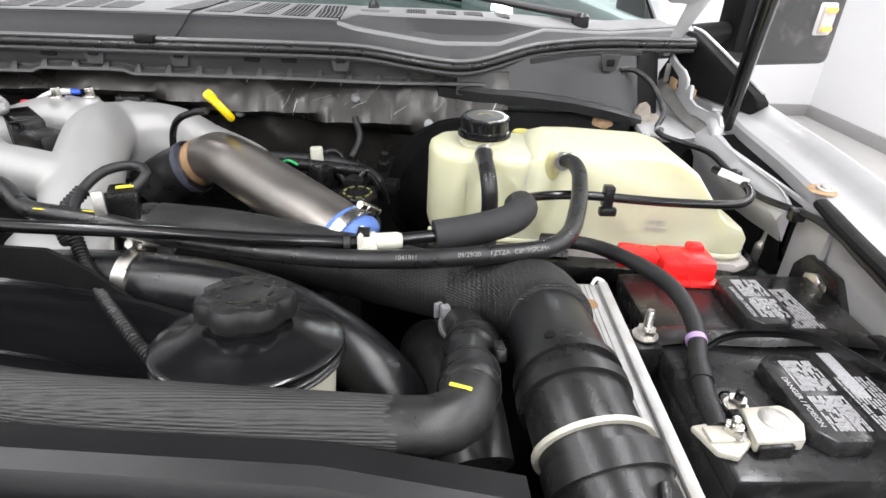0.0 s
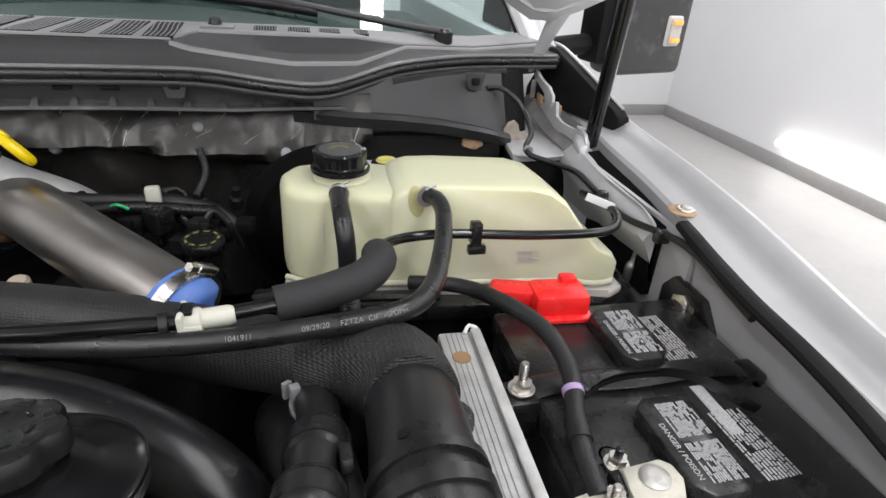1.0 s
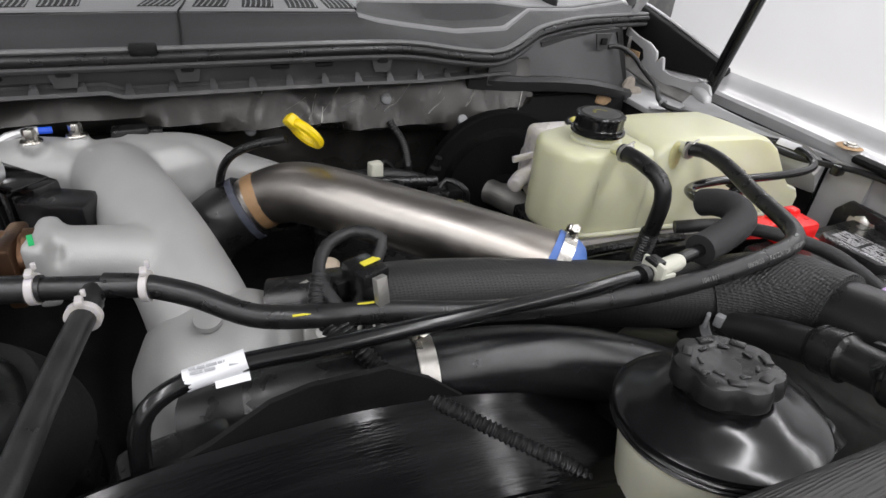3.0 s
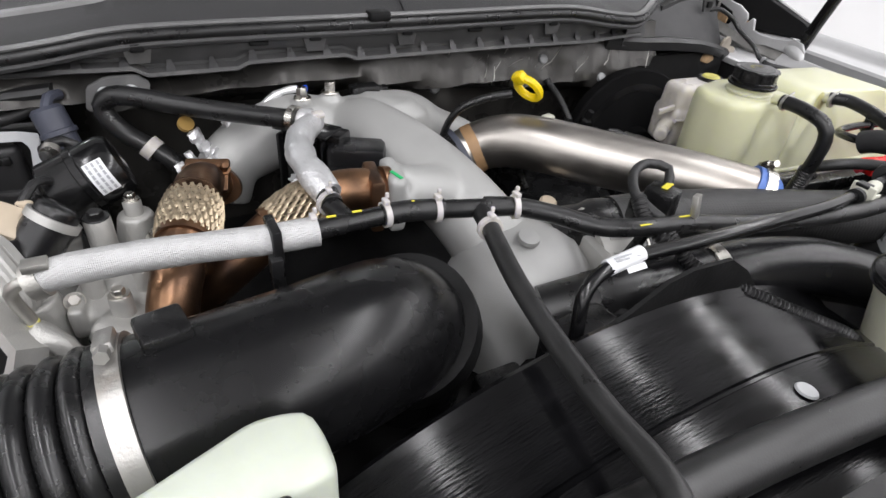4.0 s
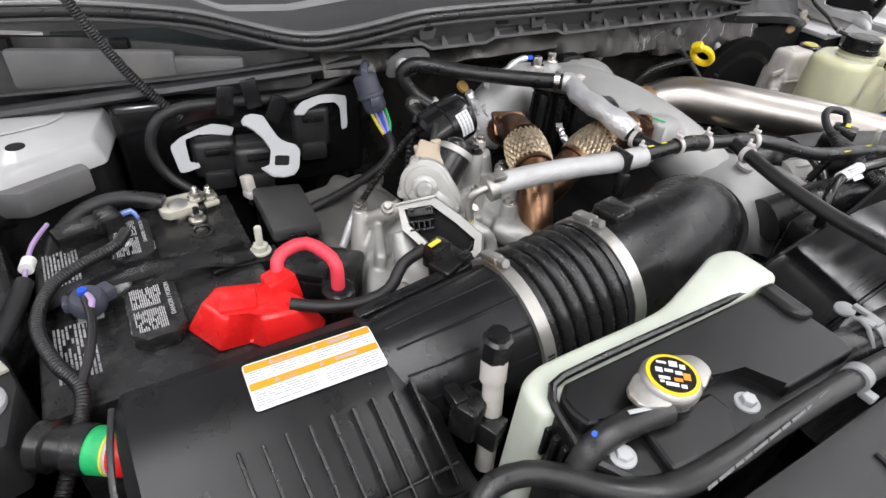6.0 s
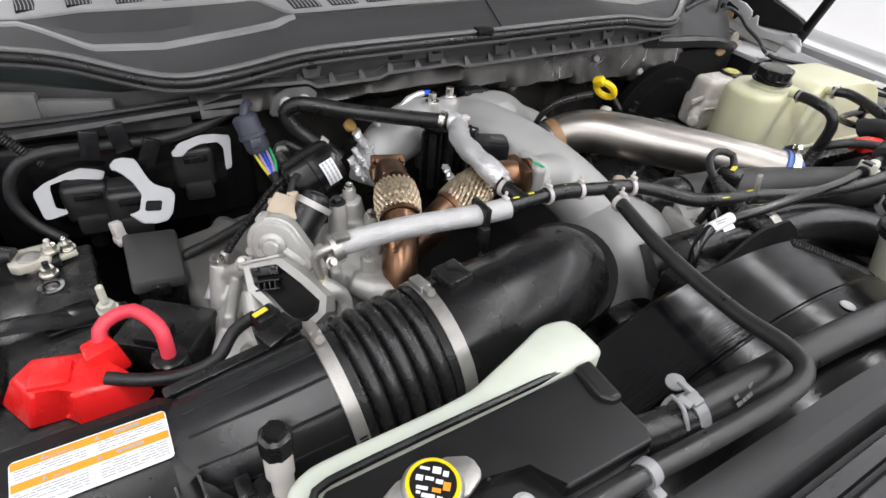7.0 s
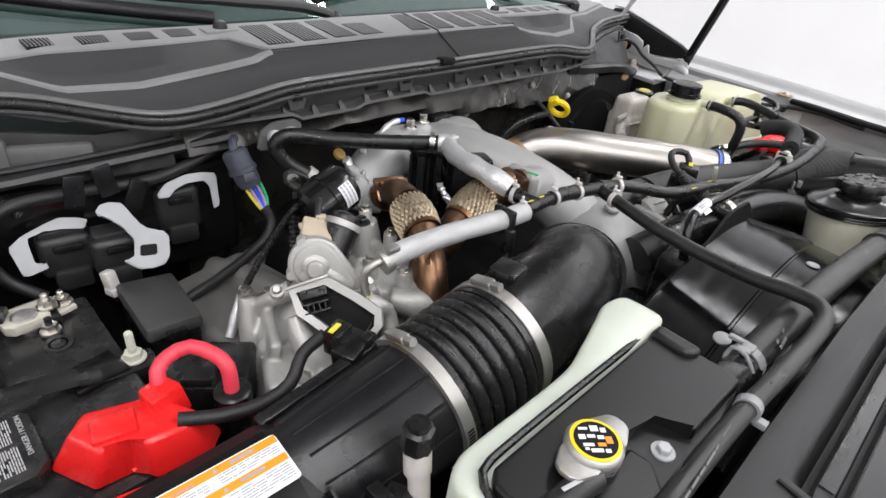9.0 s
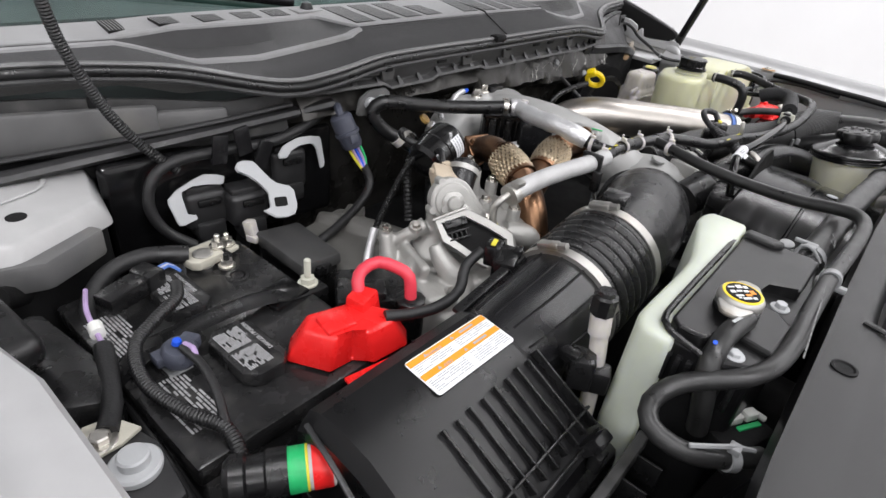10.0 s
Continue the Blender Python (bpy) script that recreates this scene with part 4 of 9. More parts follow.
mirror = thing("door_mirror", "dark grey telescopic door mirror with amber marker lamp", "mirror", (1.4, 1.12, 1.2))
part("housing", moved(prism([(-0.155, -0.06), (0.135, -0.045), (0.15, 0.03), (0.12, 0.07), (-0.14, 0.07), (-0.16, 0.02)], -0.24, 0.24, 0.045, top=0.97, segments=5), pose(1.475, 1.13, 1.385, 0, 0, 12)), PANELGREY, mirror, "grained dark grey housing")
part("inner_shell", box(1.325, 1.12, 1.375, 0.09, 0.10, 0.40, 0.015, rz=12), MATTE, mirror, "black inner shell")
lamp_ = part("marker_lamp", box(1.545, 1.094, 1.272, 0.052, 0.028, 0.078, 0.007, rz=20), FLUID, mirror, "clear marker lamp with amber bars")
for az in (1.247, 1.297):
    part("amber_bar", box(1.548, 1.080, az, 0.04, 0.012, 0.013, 0.003, rz=20), AMBER, lamp_)
part("marker_lamp_frame", box(1.545, 1.100, 1.272, 0.060, 0.026, 0.086, 0.006, rz=20), WHITE, mirror)
for mz in (1.22, 1.44):
    part("arm", tube([(1.0, 1.05, mz - 0.02), (1.2, 1.1, mz), (1.36, 1.14, mz + 0.01)], 0.036, 10, 0.04, squash=0.8), MATTE, mirror)
single("mirror_mount", prism([(0.97, 0.95), (1.05, 0.95), (1.05, 1.2), (0.97, 1.2)], 1.26, 1.52, 0.02, top=0.8), MATTE, "black mirror foot on the door", "mirror")


# ---- battery pair ----
def battery(cx, cy, ztop, sx, sy, vents, bolt_hole, label, side):
    b = thing("battery", label, "battery", (cx, cy, ztop - 0.19), "batteries")
    part("case", join(box(cx, cy, ztop - 0.10, sx - 0.006, sy - 0.006, 0.18, 0.006), box(cx, cy, ztop - 0.012, sx, sy, 0.024, 0.005)), BATCASE, b, "glossy black battery case")
    for i, (x0, x1, y0, y1) in enumerate(vents):
        c = 0.012
        v = part("vent_cover", prism([(x0 + c, y0), (x1 - c, y0), (x1, y0 + c), (x1, y1 - c), (x1 - c, y1), (x0 + c, y1), (x0, y1 - c), (x0, y0 + c)], ztop, ztop + 0.016, 0.003, top=0.97), BATCASE, b, "raised vent cover with grey printing")
        w, h = x1 - x0 - 0.012, y1 - y0 - 0.018
        m = pose((x0 + x1) / 2, (y0 + y1) / 2, ztop + 0.0163, 0, 0, -90 * side)
        for k in (-1, 1):
            print_lines(v, m @ pose(k * h * 0.25, 0.005, 0), h * 0.44, w * 0.72, 15, BATPRINT, seed=i + 3 + k, gap=0.55)
        words(v, "DANGER / POISON", m @ pose(h * 0.1, -w * 0.40, 0.0002), w * 0.155, BATPRINT)
    part("boss", turned([(0.014, 0), (0.0135, 0.0015), (0.009, 0.0015), (0.009, -0.004), (0.007, -0.004), (0.007, 0.001), (0.003, 0.0012)], (*bolt_hole, ztop), n=24), BATCASE, b)
    return b


bat_r = battery(0.760, -0.16, 1.102, 0.232, 0.29, [(0.716, 0.771, -0.284, -0.178), (0.739, 0.792, -0.135, -0.042)], (0.678, -0.222), "black car battery with grey printed vent covers beside the fender", 1)
bat_l = battery(-0.738, 0.155, 1.096, 0.215, 0.285, [(-0.770, -0.720, 0.054, 0.140), (-0.772, -0.727, 0.178, 0.266)], (-0.676, 0.225), "black car battery with grey printed vent covers and warning labels", -1)
for bt, lx, ly in ((bat_r, 0.806, -0.23), (bat_r, 0.812, -0.085), (bat_l, -0.815, 0.085), (bat_l, -0.82, 0.21)):
    z = (1.102 if lx > 0 else 1.096) + 0.0006
    print_lines(bt, pose(lx, ly, z, 0, 0, -88 if lx > 0 else 92), 0.075, 0.034, 10, BATPRINT, seed=int(abs(lx * 1000)))
part("rating_label", box(0.800, -0.19, 1.1027, 0.013, 0.06, 0.0006, 0), BATPRINT, bat_r)
barcode = part("barcode_label", box(-0.80, 0.135, 1.0967, 0.022, 0.030, 0.0006, 0), GREYTAB, bat_l, "pale barcode label")
for k in range(9):
    part("bar", box(-0.80, 0.1225 + 0.0031 * k, 1.0971, 0.017, 0.0010 + 0.0006 * (k % 3), 0.0004, 0), PRINT, barcode)


def hold_down(points, at, label):
    h = thing("battery_hold_down", label, "strap", at, "battery hold-downs")
    part("strap", tube(points, 0.014, 10, 0.01, squash=0.13), BLACK, h, "black metal hold-down strap")
    return h


hd_r = hold_down([(0.63, -0.143, 1.106), (0.67, -0.137, 1.106), (0.735, -0.144, 1.108), (0.79, -0.143, 1.109), (0.83, -0.143, 1.108), (0.866, -0.146, 1.102), (0.876, -0.146, 1.07)], (0.74, -0.145, 1.1), "black strap across the battery with a zinc stud")
stud(hd_r, (0.630, -0.145, 1.110), 0.0044, 0.030)
part("foot", box(0.628, -0.145, 1.085, 0.034, 0.034, 0.046, 0.006), BLACK, hd_r)
part("notched_end", join(box(0.868, -0.15, 1.098, 0.02, 0.03, 0.02, 0.004), box(0.862, -0.168, 1.094, 0.012, 0.012, 0.016, 0.003)), BLACK, hd_r)
hd_l = hold_down([(-0.62, 0.155, 1.095), (-0.655, 0.152, 1.10), (-0.70, 0.156, 1.110), (-0.76, 0.157, 1.113), (-0.82, 0.156, 1.108), (-0.85, 0.155, 1.09)], (-0.74, 0.155, 1.1), "black strap across the battery with an ivory capped stud")
part("spread_plate", box(-0.662, 0.158, 1.0995, 0.05, 0.04, 0.006, 0.003, rz=10), GLOSSY, hd_l)
stud(hd_l, (-0.627, 0.156, 1.099), 0.0042, 0.034, OFFWHITE)
part("foot", box(-0.622, 0.155, 1.07, 0.03, 0.03, 0.05, 0.004), BLACK, hd_l)
single("battery_cable_strap", tube([(0.655, -0.192, 1.105), (0.676, -0.173, 1.118), (0.709, -0.162, 1.126), (0.765, -0.165, 1.128), (0.80, -0.178, 1.120), (0.835, -0.20, 1.105)], 0.0012, 8, 0.01, squash=5.5), GLOSSY, "thin glossy black strap arched over the battery", "strap")


def terminal(at, label, rot, second):
    """A cast lead clamp round a post, with a cable tail, a stud and a nut."""
    x, y, z = at
    t = thing("terminal_clamp", label, "terminal", at, "battery terminal clamps")
    m = pose(x, y, z, 0, 0, rot)
    ring = [(-0.020, 0.014), (0.014, 0.015), (0.021, 0.008), (0.022, -0.006), (0.012, -0.022), (-0.028, -0.022), (-0.024, -0.004)]
    part("post", moved(turned([(0.0125, 0), (0.012, 0.0155), (0.0105, 0.0165), (0.004, 0.0168)], n=24), m), DULLSTEEL, t)
    part("clamp_body", moved(prism(ring, 0.003, 0.0145, 0.002), m), CLAMPMETAL, t, "tarnished pale metal clamp")
    k = 0.55 if second else 1.0
    part("cable_tail", moved(join(prism([(-0.026 - 0.040 * k, 0.004), (-0.026 - 0.004 * k, 0.008), (-0.026, -0.016), (-0.026 - 0.018 * k, -0.029), (-0.026 - 0.032 * k, -0.023)], 0.002, 0.0085, 0.002), box(-0.026 - 0.024 * k, -0.008, 0.010, 0.02 * k, 0.016, 0.004, 0.002)), m), CLAMPMETAL, t)
    part("side_plate", moved(join(box(-0.012, -0.024, 0.006, 0.028, 0.004, 0.013, 0.001), box(-0.024, 0.006, 0.006, 0.010, 0.022, 0.010, 0.002)), m), BLACK, t)
    stud(t, tuple(m @ Vector((-0.038, -0.007, 0.0085))), 0.0036, 0.017)
    back = m @ Vector((-0.014, 0.026, 0.002))
    part("pinch_nut", join(turned([(0.010, 0), (0.010, 0.003)], tuple(back), n=20), turned([(0.0075, 0.003), (0.0075, 0.010)], tuple(back), n=6)), STEEL, t)
    part("bolt_end", turned([(0.0035, 0.008), (0.0035, 0.018), (0.002, 0.019)], tuple(back), n=12), BLACK, t)
    if second:
        stud(t, tuple(m @ Vector((-0.022, -0.002, 0.0145))), 0.0036, 0.017)
    return t


terminal((0.693, -0.258, 1.102), "pale metal battery terminal clamp with one stud", 4, False)
terminal((-0.692, 0.272, 1.096), "pale metal battery terminal clamp with two studs", 184, True)

# red terminal cover and cables by the coolant bottle
red_r = thing("terminal_cover", "red plastic battery terminal cover beside the coolant bottle", "cover", (0.72, 0.0, 1.098), "red terminal covers")
part("cover", join(box(0.718, -0.018, 1.1165, 0.064, 0.045, 0.030, 0.008, rz=-4), box(0.675, -0.004, 1.117, 0.06, 0.030, 0.022, 0.005, rz=-14), box(0.734, -0.004, 1.130, 0.020, 0.016, 0.014, 0.004, rz=-4)), RED, red_r)
part("skirt", box(0.719, -0.024, 1.1055, 0.066, 0.05, 0.006, 0.002, rz=-4), RED, red_r)
part("sink_mark", turned([(0.004, 0), (0.003, 0.0004)], (0.712, -0.022, 1.1315), n=12), RED, red_r)
single("positive_cable", tube([(0.664, 0.000, 1.116), (0.652, 0.004, 1.116), (0.640, 0.010, 1.112)], 0.0075, 12), PINK, "pink-red battery cable running from the red cover", "cable")
taped = thing("taped_cable", "black taped battery cable arching over the battery", "cable", (0.67, -0.2, 1.1))
part("cable", tube([(0.56, 0.03, 1.12), (0.61, 0.0, 1.13), (0.645, -0.05, 1.137), (0.668, -0.1, 1.137), (0.672, -0.15, 1.128), (0.656, -0.20, 1.120), (0.650, -0.235, 1.114), (0.648, -0.262, 1.110)], 0.0085, 14, wobble=0.05), CABLE, taped)
part("tape_end", tube([(0.657, -0.198, 1.1205, 0.009), (0.653, -0.216, 1.117, 0.0105)], 0.01, 12, 0.004, wobble=0.12), CABLE, taped)
part("cable_tag", band((0.666, -0.170, 1.1245), (-0.2, -1, -0.2), 0.0088, 0.006, 0.0006), PURPLE, taped, "small lilac tape ring")

# ---- coolant bottle with cap ----
degas = thing("coolant_bottle", "pale yellow translucent coolant expansion bottle with black cap", "bottle", (0.62, 0.15, 1.08))
plan = [(0.420, 0.160), (0.425, 0.115), (0.45, 0.090), (0.546, 0.0765), (0.60, 0.095), (0.60, 0.175), (0.50, 0.205), (0.437, 0.19)]
body = join(prism(plan, 1.085, 1.2055, 0.013, top=0.985, segments=4))
part("body", body, DEGAS, degas, "translucent pale yellow plastic")
side = [(0.540, 1.09), (0.543, 1.200), (0.556, 1.212), (0.575, 1.2175), (0.61, 1.2190), (0.705, 1.2170), (0.730, 1.211), (0.752, 1.196), (0.792, 1.145), (0.802, 1.136), (0.822, 1.128), (0.830, 1.116), (0.829, 1.09)]
rows = []
for d, k in ((0.0, 0.965), (0.003, 0.985), (0.010, 1.0), (0.05, 1.0), (0.085, 0.995), (0.108, 0.985), (0.116, 0.96)):
    rows.append([(0.69 + (x - 0.69) * k, 0.0745 - 0.099 * (x - 0.55) + d * (1.0 if x < 0.78 else 0.85), 1.10 + (z - 1.10) * k) for x, z in side])
part("tall_chamber", loft(rows), DEGAS, degas, angle=50.0)
part("bottom_flange", prism([(0.42, 0.11), (0.46, 0.080), (0.75, 0.048), (0.815, 0.028), (0.838, 0.04), (0.842, 0.21), (0.49, 0.22)], 1.076, 1.087, 0.004), FLUID, degas, "thin pale base flange")
part("base_seam", tube([(0.424, 0.105, 1.094), (0.46, 0.086, 1.094), (0.60, 0.067, 1.094), (0.755, 0.052, 1.094), (0.80, 0.040, 1.094), (0.826, 0.052, 1.094), (0.832, 0.14, 1.094)], 0.0035, 8), DEGAS, degas)
part("filler_neck", turned([(0.033, -0.03), (0.033, -0.003), (0.030, 0.0), (0.030, 0.012)], (0.495, 0.137, 1.212), n=32), DEGAS, degas)
part("neck_collar", turned([(0.033, 0), (0.0345, 0.001), (0.0345, 0.004), (0.032, 0.005)], (0.493, 0.135, 1.2165), n=40), GLOSSY, degas, "black collar under the cap")
cap = part("cap", turned([(0.0310, 0), (0.0318, 0.002), (0.0318, 0.004), (0.0306, 0.005), (0.0306, 0.016), (0.0318, 0.0165), (0.0316, 0.019), (0.030, 0.0205), (0.017, 0.0208)], (0.493, 0.135, 1.221), n=96, lobes=8, depth=0.05), GLOSSY, degas, "fluted black screw cap")
part("cap_disc", turned([(0.0245, 0), (0.0240, 0.0010)], (0.493, 0.135, 1.2412), n=32), CAPGREY, cap, "satin grey cap top")
for k in range(4):
    part("cap_print", box(0.493 + 0.009 * math.cos(k * 0.8 + 0.4), 0.135 + 0.009 * math.sin(k * 0.8 + 0.4), 1.2424, 0.006, 0.0035, 0.0005, 0, rz=46 * k + 113), CAPPRINT, cap)
for k in range(3):
    part("seam", tube([(0.47 + 0.09 * k, 0.0895 - 0.009 * k, 1.10), (0.47 + 0.09 * k, 0.0895 - 0.009 * k, 1.17)], 0.0022, 6), DEGAS, degas)
print_lines(degas, pose(0.70, 0.0605, 1.128, 90, 0, -8), 0.05, 0.02, 2, DEGAS, seed=9, name="moulded_letters", thick=0.002)
part("yellow_stain", moved(turned([(0.012, -0.002), (0.010, 0.0008)], n=20), Matrix.Translation((0.572, 0.0712, 1.200)) @ Vector((0, 0, 1)).rotation_difference(Vector((-0.13, -1, 0.02))).to_matrix().to_4x4() @ Matrix.Diagonal((0.75, 1.6, 0.3, 1))), DABYELLOW, degas, "yellow paint dab")
for nx, ny, nz in ((0.487, 0.085, 1.212), (0.581, 0.072, 1.210)):
    part("nozzle", turned([(0.0075, -0.006), (0.0075, 0.012)], (nx, ny, nz), (0, -1, 0.1), 14), DEGAS, degas)
    part("spring_clip", join(band((nx, ny - 0.012, nz), (0.05, -1, 0), 0.0102, 0.004, 0.0008), tube([(nx + 0.002, ny - 0.012, nz + 0.010), (nx + 0.010, ny - 0.013, nz + 0.014)], 0.0013, 6), tube([(nx - 0.002, ny - 0.014, nz + 0.010), (nx + 0.007, ny - 0.016, nz + 0.010)], 0.0013, 6)), DULLSTEEL, degas)
carrier = thing("bottle_carrier", "black bracket carrying the coolant bottle", "bracket", (0.6, 0.15, 1.06))
part("coupler", box(0.40, 0.05, 1.09, 0.02, 0.03, 0.03, 0.004), BLACK, carrier)
part("tray", prism([(0.41, 0.06), (0.80, 0.02), (0.86, 0.05), (0.86, 0.25), (0.44, 0.22)], 1.055, 1.078, 0.005), BLACK, carrier)
part("leg", box(0.64, 0.14, 0.83, 0.3, 0.14, 0.46, 0.01), MATTE, carrier)
part("front_rail", tube([(0.40, 0.035, 1.105), (0.45, 0.055, 1.092), (0.54, 0.052, 1.09), (0.6, 0.045, 1.09)], 0.007, 8), BLACK, carrier)
part("latch", box(0.405, 0.035, 1.105, 0.03, 0.02, 0.02, 0.004, rz=20), BLACK, carrier)

# bleed hoses on the bottle
short = thing("coolant_hose", "short black coolant hose bending down from the bottle", "hose", (0.49, 0.02, 1.07), "coolant hoses")
part("hose", tube([(0.487, 0.078, 1.213), (0.486, 0.045, 1.213), (0.487, 0.012, 1.205), (0.489, 0.002, 1.185), (0.49, 0.004, 1.15), (0.492, 0.012, 1.105), (0.494, 0.02, 1.07)], 0.0095, 14), RUBBER, short)
part("ribbed_sleeve", tube([(0.49, 0.006, 1.14), (0.491, 0.009, 1.118), (0.493, 0.014, 1.095)], 0.0105, 14, ribs=0.0008, pitch=0.004), LOOM, short, "black braided sleeve")
long_hose = thing("coolant_hose", "long black coolant hose looping from the bottle to a tee", "hose", (0.3, -0.08, 1.2), "coolant hoses")
LONG = [(0.581, 0.066, 1.211), (0.589, 0.045, 1.214), (0.590, 0.020, 1.212), (0.585, -0.007, 1.208), (0.578, -0.035, 1.203), (0.566, -0.072, 1.2), (0.556, -0.098, 1.199), (0.544, -0.118, 1.199), (0.529, -0.131, 1.198), (0.505, -0.137, 1.196), (0.455, -0.139, 1.192), (0.40, -0.139, 1.188), (0.32, -0.131, 1.184), (0.20, -0.112, 1.188), (0.12, -0.094, 1.196), (0.07, -0.086, 1.2), (0.03, -0.066, 1.197), (-0.005, -0.036, 1.202), (-0.035, -0.018, 1.206), (-0.062, -0.008, 1.207)]
part("hose", tube(LONG, 0.0088, 14), RUBBER, long_hose)
for k in (0.105, 0.06):
    part("yellow_mark", box(k, -0.0915 + 0.06 * (0.105 - k), 1.2062, 0.013, 0.002, 0.001, 0.0003, rz=-8), YELLOWMARK, long_hose)
HOSETEXT = material("pale_hose_print", (0.20, 0.20, 0.195), 0.5, vary=0.3, scale=900)
LONGLINE = smooth_path(LONG)
for text, tx in (("1041911", 0.398), ("09/29/20", 0.452), ("FZTZA", 0.478), ("CIF", 0.497), (">SPDM<", 0.514)):
    q = min(range(1, len(LONGLINE) - 1), key=lambda i: abs(LONGLINE[i][0] - tx) + (9 if LONGLINE[i][1] > -0.12 else 0))
    c, d = Vector(LONGLINE[q]), Vector(LONGLINE[q - 1] - LONGLINE[q + 1])
    d = d if d.x > 0 else -d
    words(long_hose, text, Matrix.Translation(c) @ pose(0, 0, 0, 0, math.degrees(-math.asin(d.normalized().z)), math.degrees(math.atan2(d.y, d.x))) @ pose(0, 0, 0, 52, 0, 0) @ pose(0, 0, 0.0091), 0.0058, HOSETEXT)
part("print_box", box(0.4265, -0.1462, 1.1935, 0.016, 0.0012, 0.0042, 0.0002, rx=-38), HOSETEXT, long_hose)
thin = thing("vapour_line", "black plastic line with an ivory quick connector", "line", (0.3, -0.1, 1.19), "plastic lines")
part("line", tube([(-0.052, -0.150, 1.10), (-0.05, -0.140, 1.16), (-0.040, -0.130, 1.195), (0.0, -0.124, 1.207), (0.08, -0.130, 1.209), (0.18, -0.132, 1.207), (0.27, -0.128, 1.200), (0.33, -0.120, 1.194), (0.36, -0.118, 1.193), (0.43, -0.108, 1.196)], 0.0062, 12), GLOSSY, thin)
qd = Vector((0.98, 0.12, 0.02)).normalized()
qc = part("quick_connector", join(turned([(0.0075, -0.018), (0.0100, -0.016), (0.0100, -0.002), (0.0082, 0.0), (0.0082, 0.018), (0.0068, 0.023)], (0.372, -0.117, 1.193), qd, 18), box(0.358, -0.119, 1.193, 0.005, 0.026, 0.024, 0.002), box(0.365, -0.130, 1.188, 0.016, 0.003, 0.016, 0.001)), OFFWHITE, thin, "ivory plastic quick connector")
part("retainer", box(0.36, -0.117, 1.203, 0.012, 0.014, 0.004, 0.001), BLACK, qc)
part("collar", band((0.345, -0.120, 1.193), qd, 0.0065, 0.006, 0.003), BLACK, thin)
part("paper_tag", join(band((0.0, -0.124, 1.207), (1, 0.0, 0.15), 0.0066, 0.036, 0.0004), box(0.008, -0.131, 1.2035, 0.02, 0.007, 0.0008, 0, rx=35)), LABEL, thin, "white paper tag")
print_lines(thin, pose(0.0, -0.1275, 1.2138, 20, 0, 0), 0.03, 0.006, 2, PRINT, seed=3)
foam = part("foam_sleeve", tube([(0.425, -0.109, 1.196), (0.46, -0.102, 1.199), (0.495, -0.092, 1.205), (0.512, -0.07, 1.206), (0.515, -0.045, 1.200), (0.515, -0.03, 1.192)], 0.0150, 16), FOAM, thin, "dark grey foam sleeve")
loop = thing("vapour_line", "thin black plastic line clipped across the coolant bottle", "line", (0.66, 0.03, 1.17), "plastic lines")
part("line", tube([(0.514, -0.035, 1.195), (0.522, -0.01, 1.19), (0.55, 0.018, 1.183), (0.60, 0.02, 1.184), (0.70, 0.014, 1.180), (0.785, 0.022, 1.176), (0.812, 0.045, 1.180), (0.815, 0.085, 1.183), (0.80, 0.12, 1.182)], 0.0055, 12), GLOSSY, loop)
part("clip", join(box(0.628, 0.019, 1.184, 0.012, 0.014, 0.026, 0.002), box(0.628, 0.012, 1.168, 0.02, 0.010, 0.01, 0.002)), BLACK, loop)
part("paper_tag", box(0.803, 0.075, 1.189, 0.036, 0.002, 0.010, 0.0005, rz=-30, ry=14), LABEL, loop, "white paper tag")

# wiring on the fender side
fw = thing("fender_cable", "black cable clipped along the inner fender", "cable", (0.87, 0.1, 1.16), "wiring")
part("cable", tube([(0.770, 0.458, 1.240), (0.79, 0.452, 1.242), (0.815, 0.435, 1.228), (0.830, 0.415, 1.205), (0.826, 0.37, 1.186), (0.805, 0.335, 1.174), (0.805, 0.31, 1.168), (0.83, 0.285, 1.164), (0.848, 0.25, 1.165), (0.851, 0.22, 1.166), (0.851, 0.15, 1.160), (0.854, 0.09, 1.158), (0.866, 0.04, 1.163), (0.872, 0.0, 1.168), (0.866, -0.05, 1.171), (0.857, -0.09, 1.171), (0.848, -0.15, 1.168)], 0.0046, 10), LOOM, fw)
for p in ((0.851, 0.155, 1.161), (0.868, 0.03, 1.160)):
    part("clip", box(*p, 0.018, 0.014, 0.016, 0.003), BLACK, fw)
part("metal_clip", band((0.805, 0.325, 1.1715), (0.1, -1, -0.2), 0.0048, 0.006, 0.0025), CLIPGREY, fw)
valve = single("valve_stem", tube([(0.880, 0.093, 1.055, 0.007), (0.880, 0.091, 1.085, 0.0075), (0.881, 0.090, 1.09, 0.0045), (0.882, 0.089, 1.11, 0.004), (0.882, 0.088, 1.122, 0.003)], 0.006, 10), DULLSTEEL, "small brass valve stem beside the bottle", "valve")
fb = thing("fender_bracket", "black bracket with a large bolt on the inner fender", "bracket", (0.865, -0.03, 1.07))
part("plate", moved(prism([(-0.045, -0.05), (0.05, -0.05), (0.05, 0.0), (0.02, 0.035), (-0.03, 0.04), (-0.045, 0.02)], -0.006, 0.006, 0.003), pose(0.884, -0.030, 1.083, 90, 0, -84)), BLACK, fb)
bolt(fb, (0.878, -0.026, 1.099), 0.0115, 0.007, axis=(-1, -0.1, 0.25))

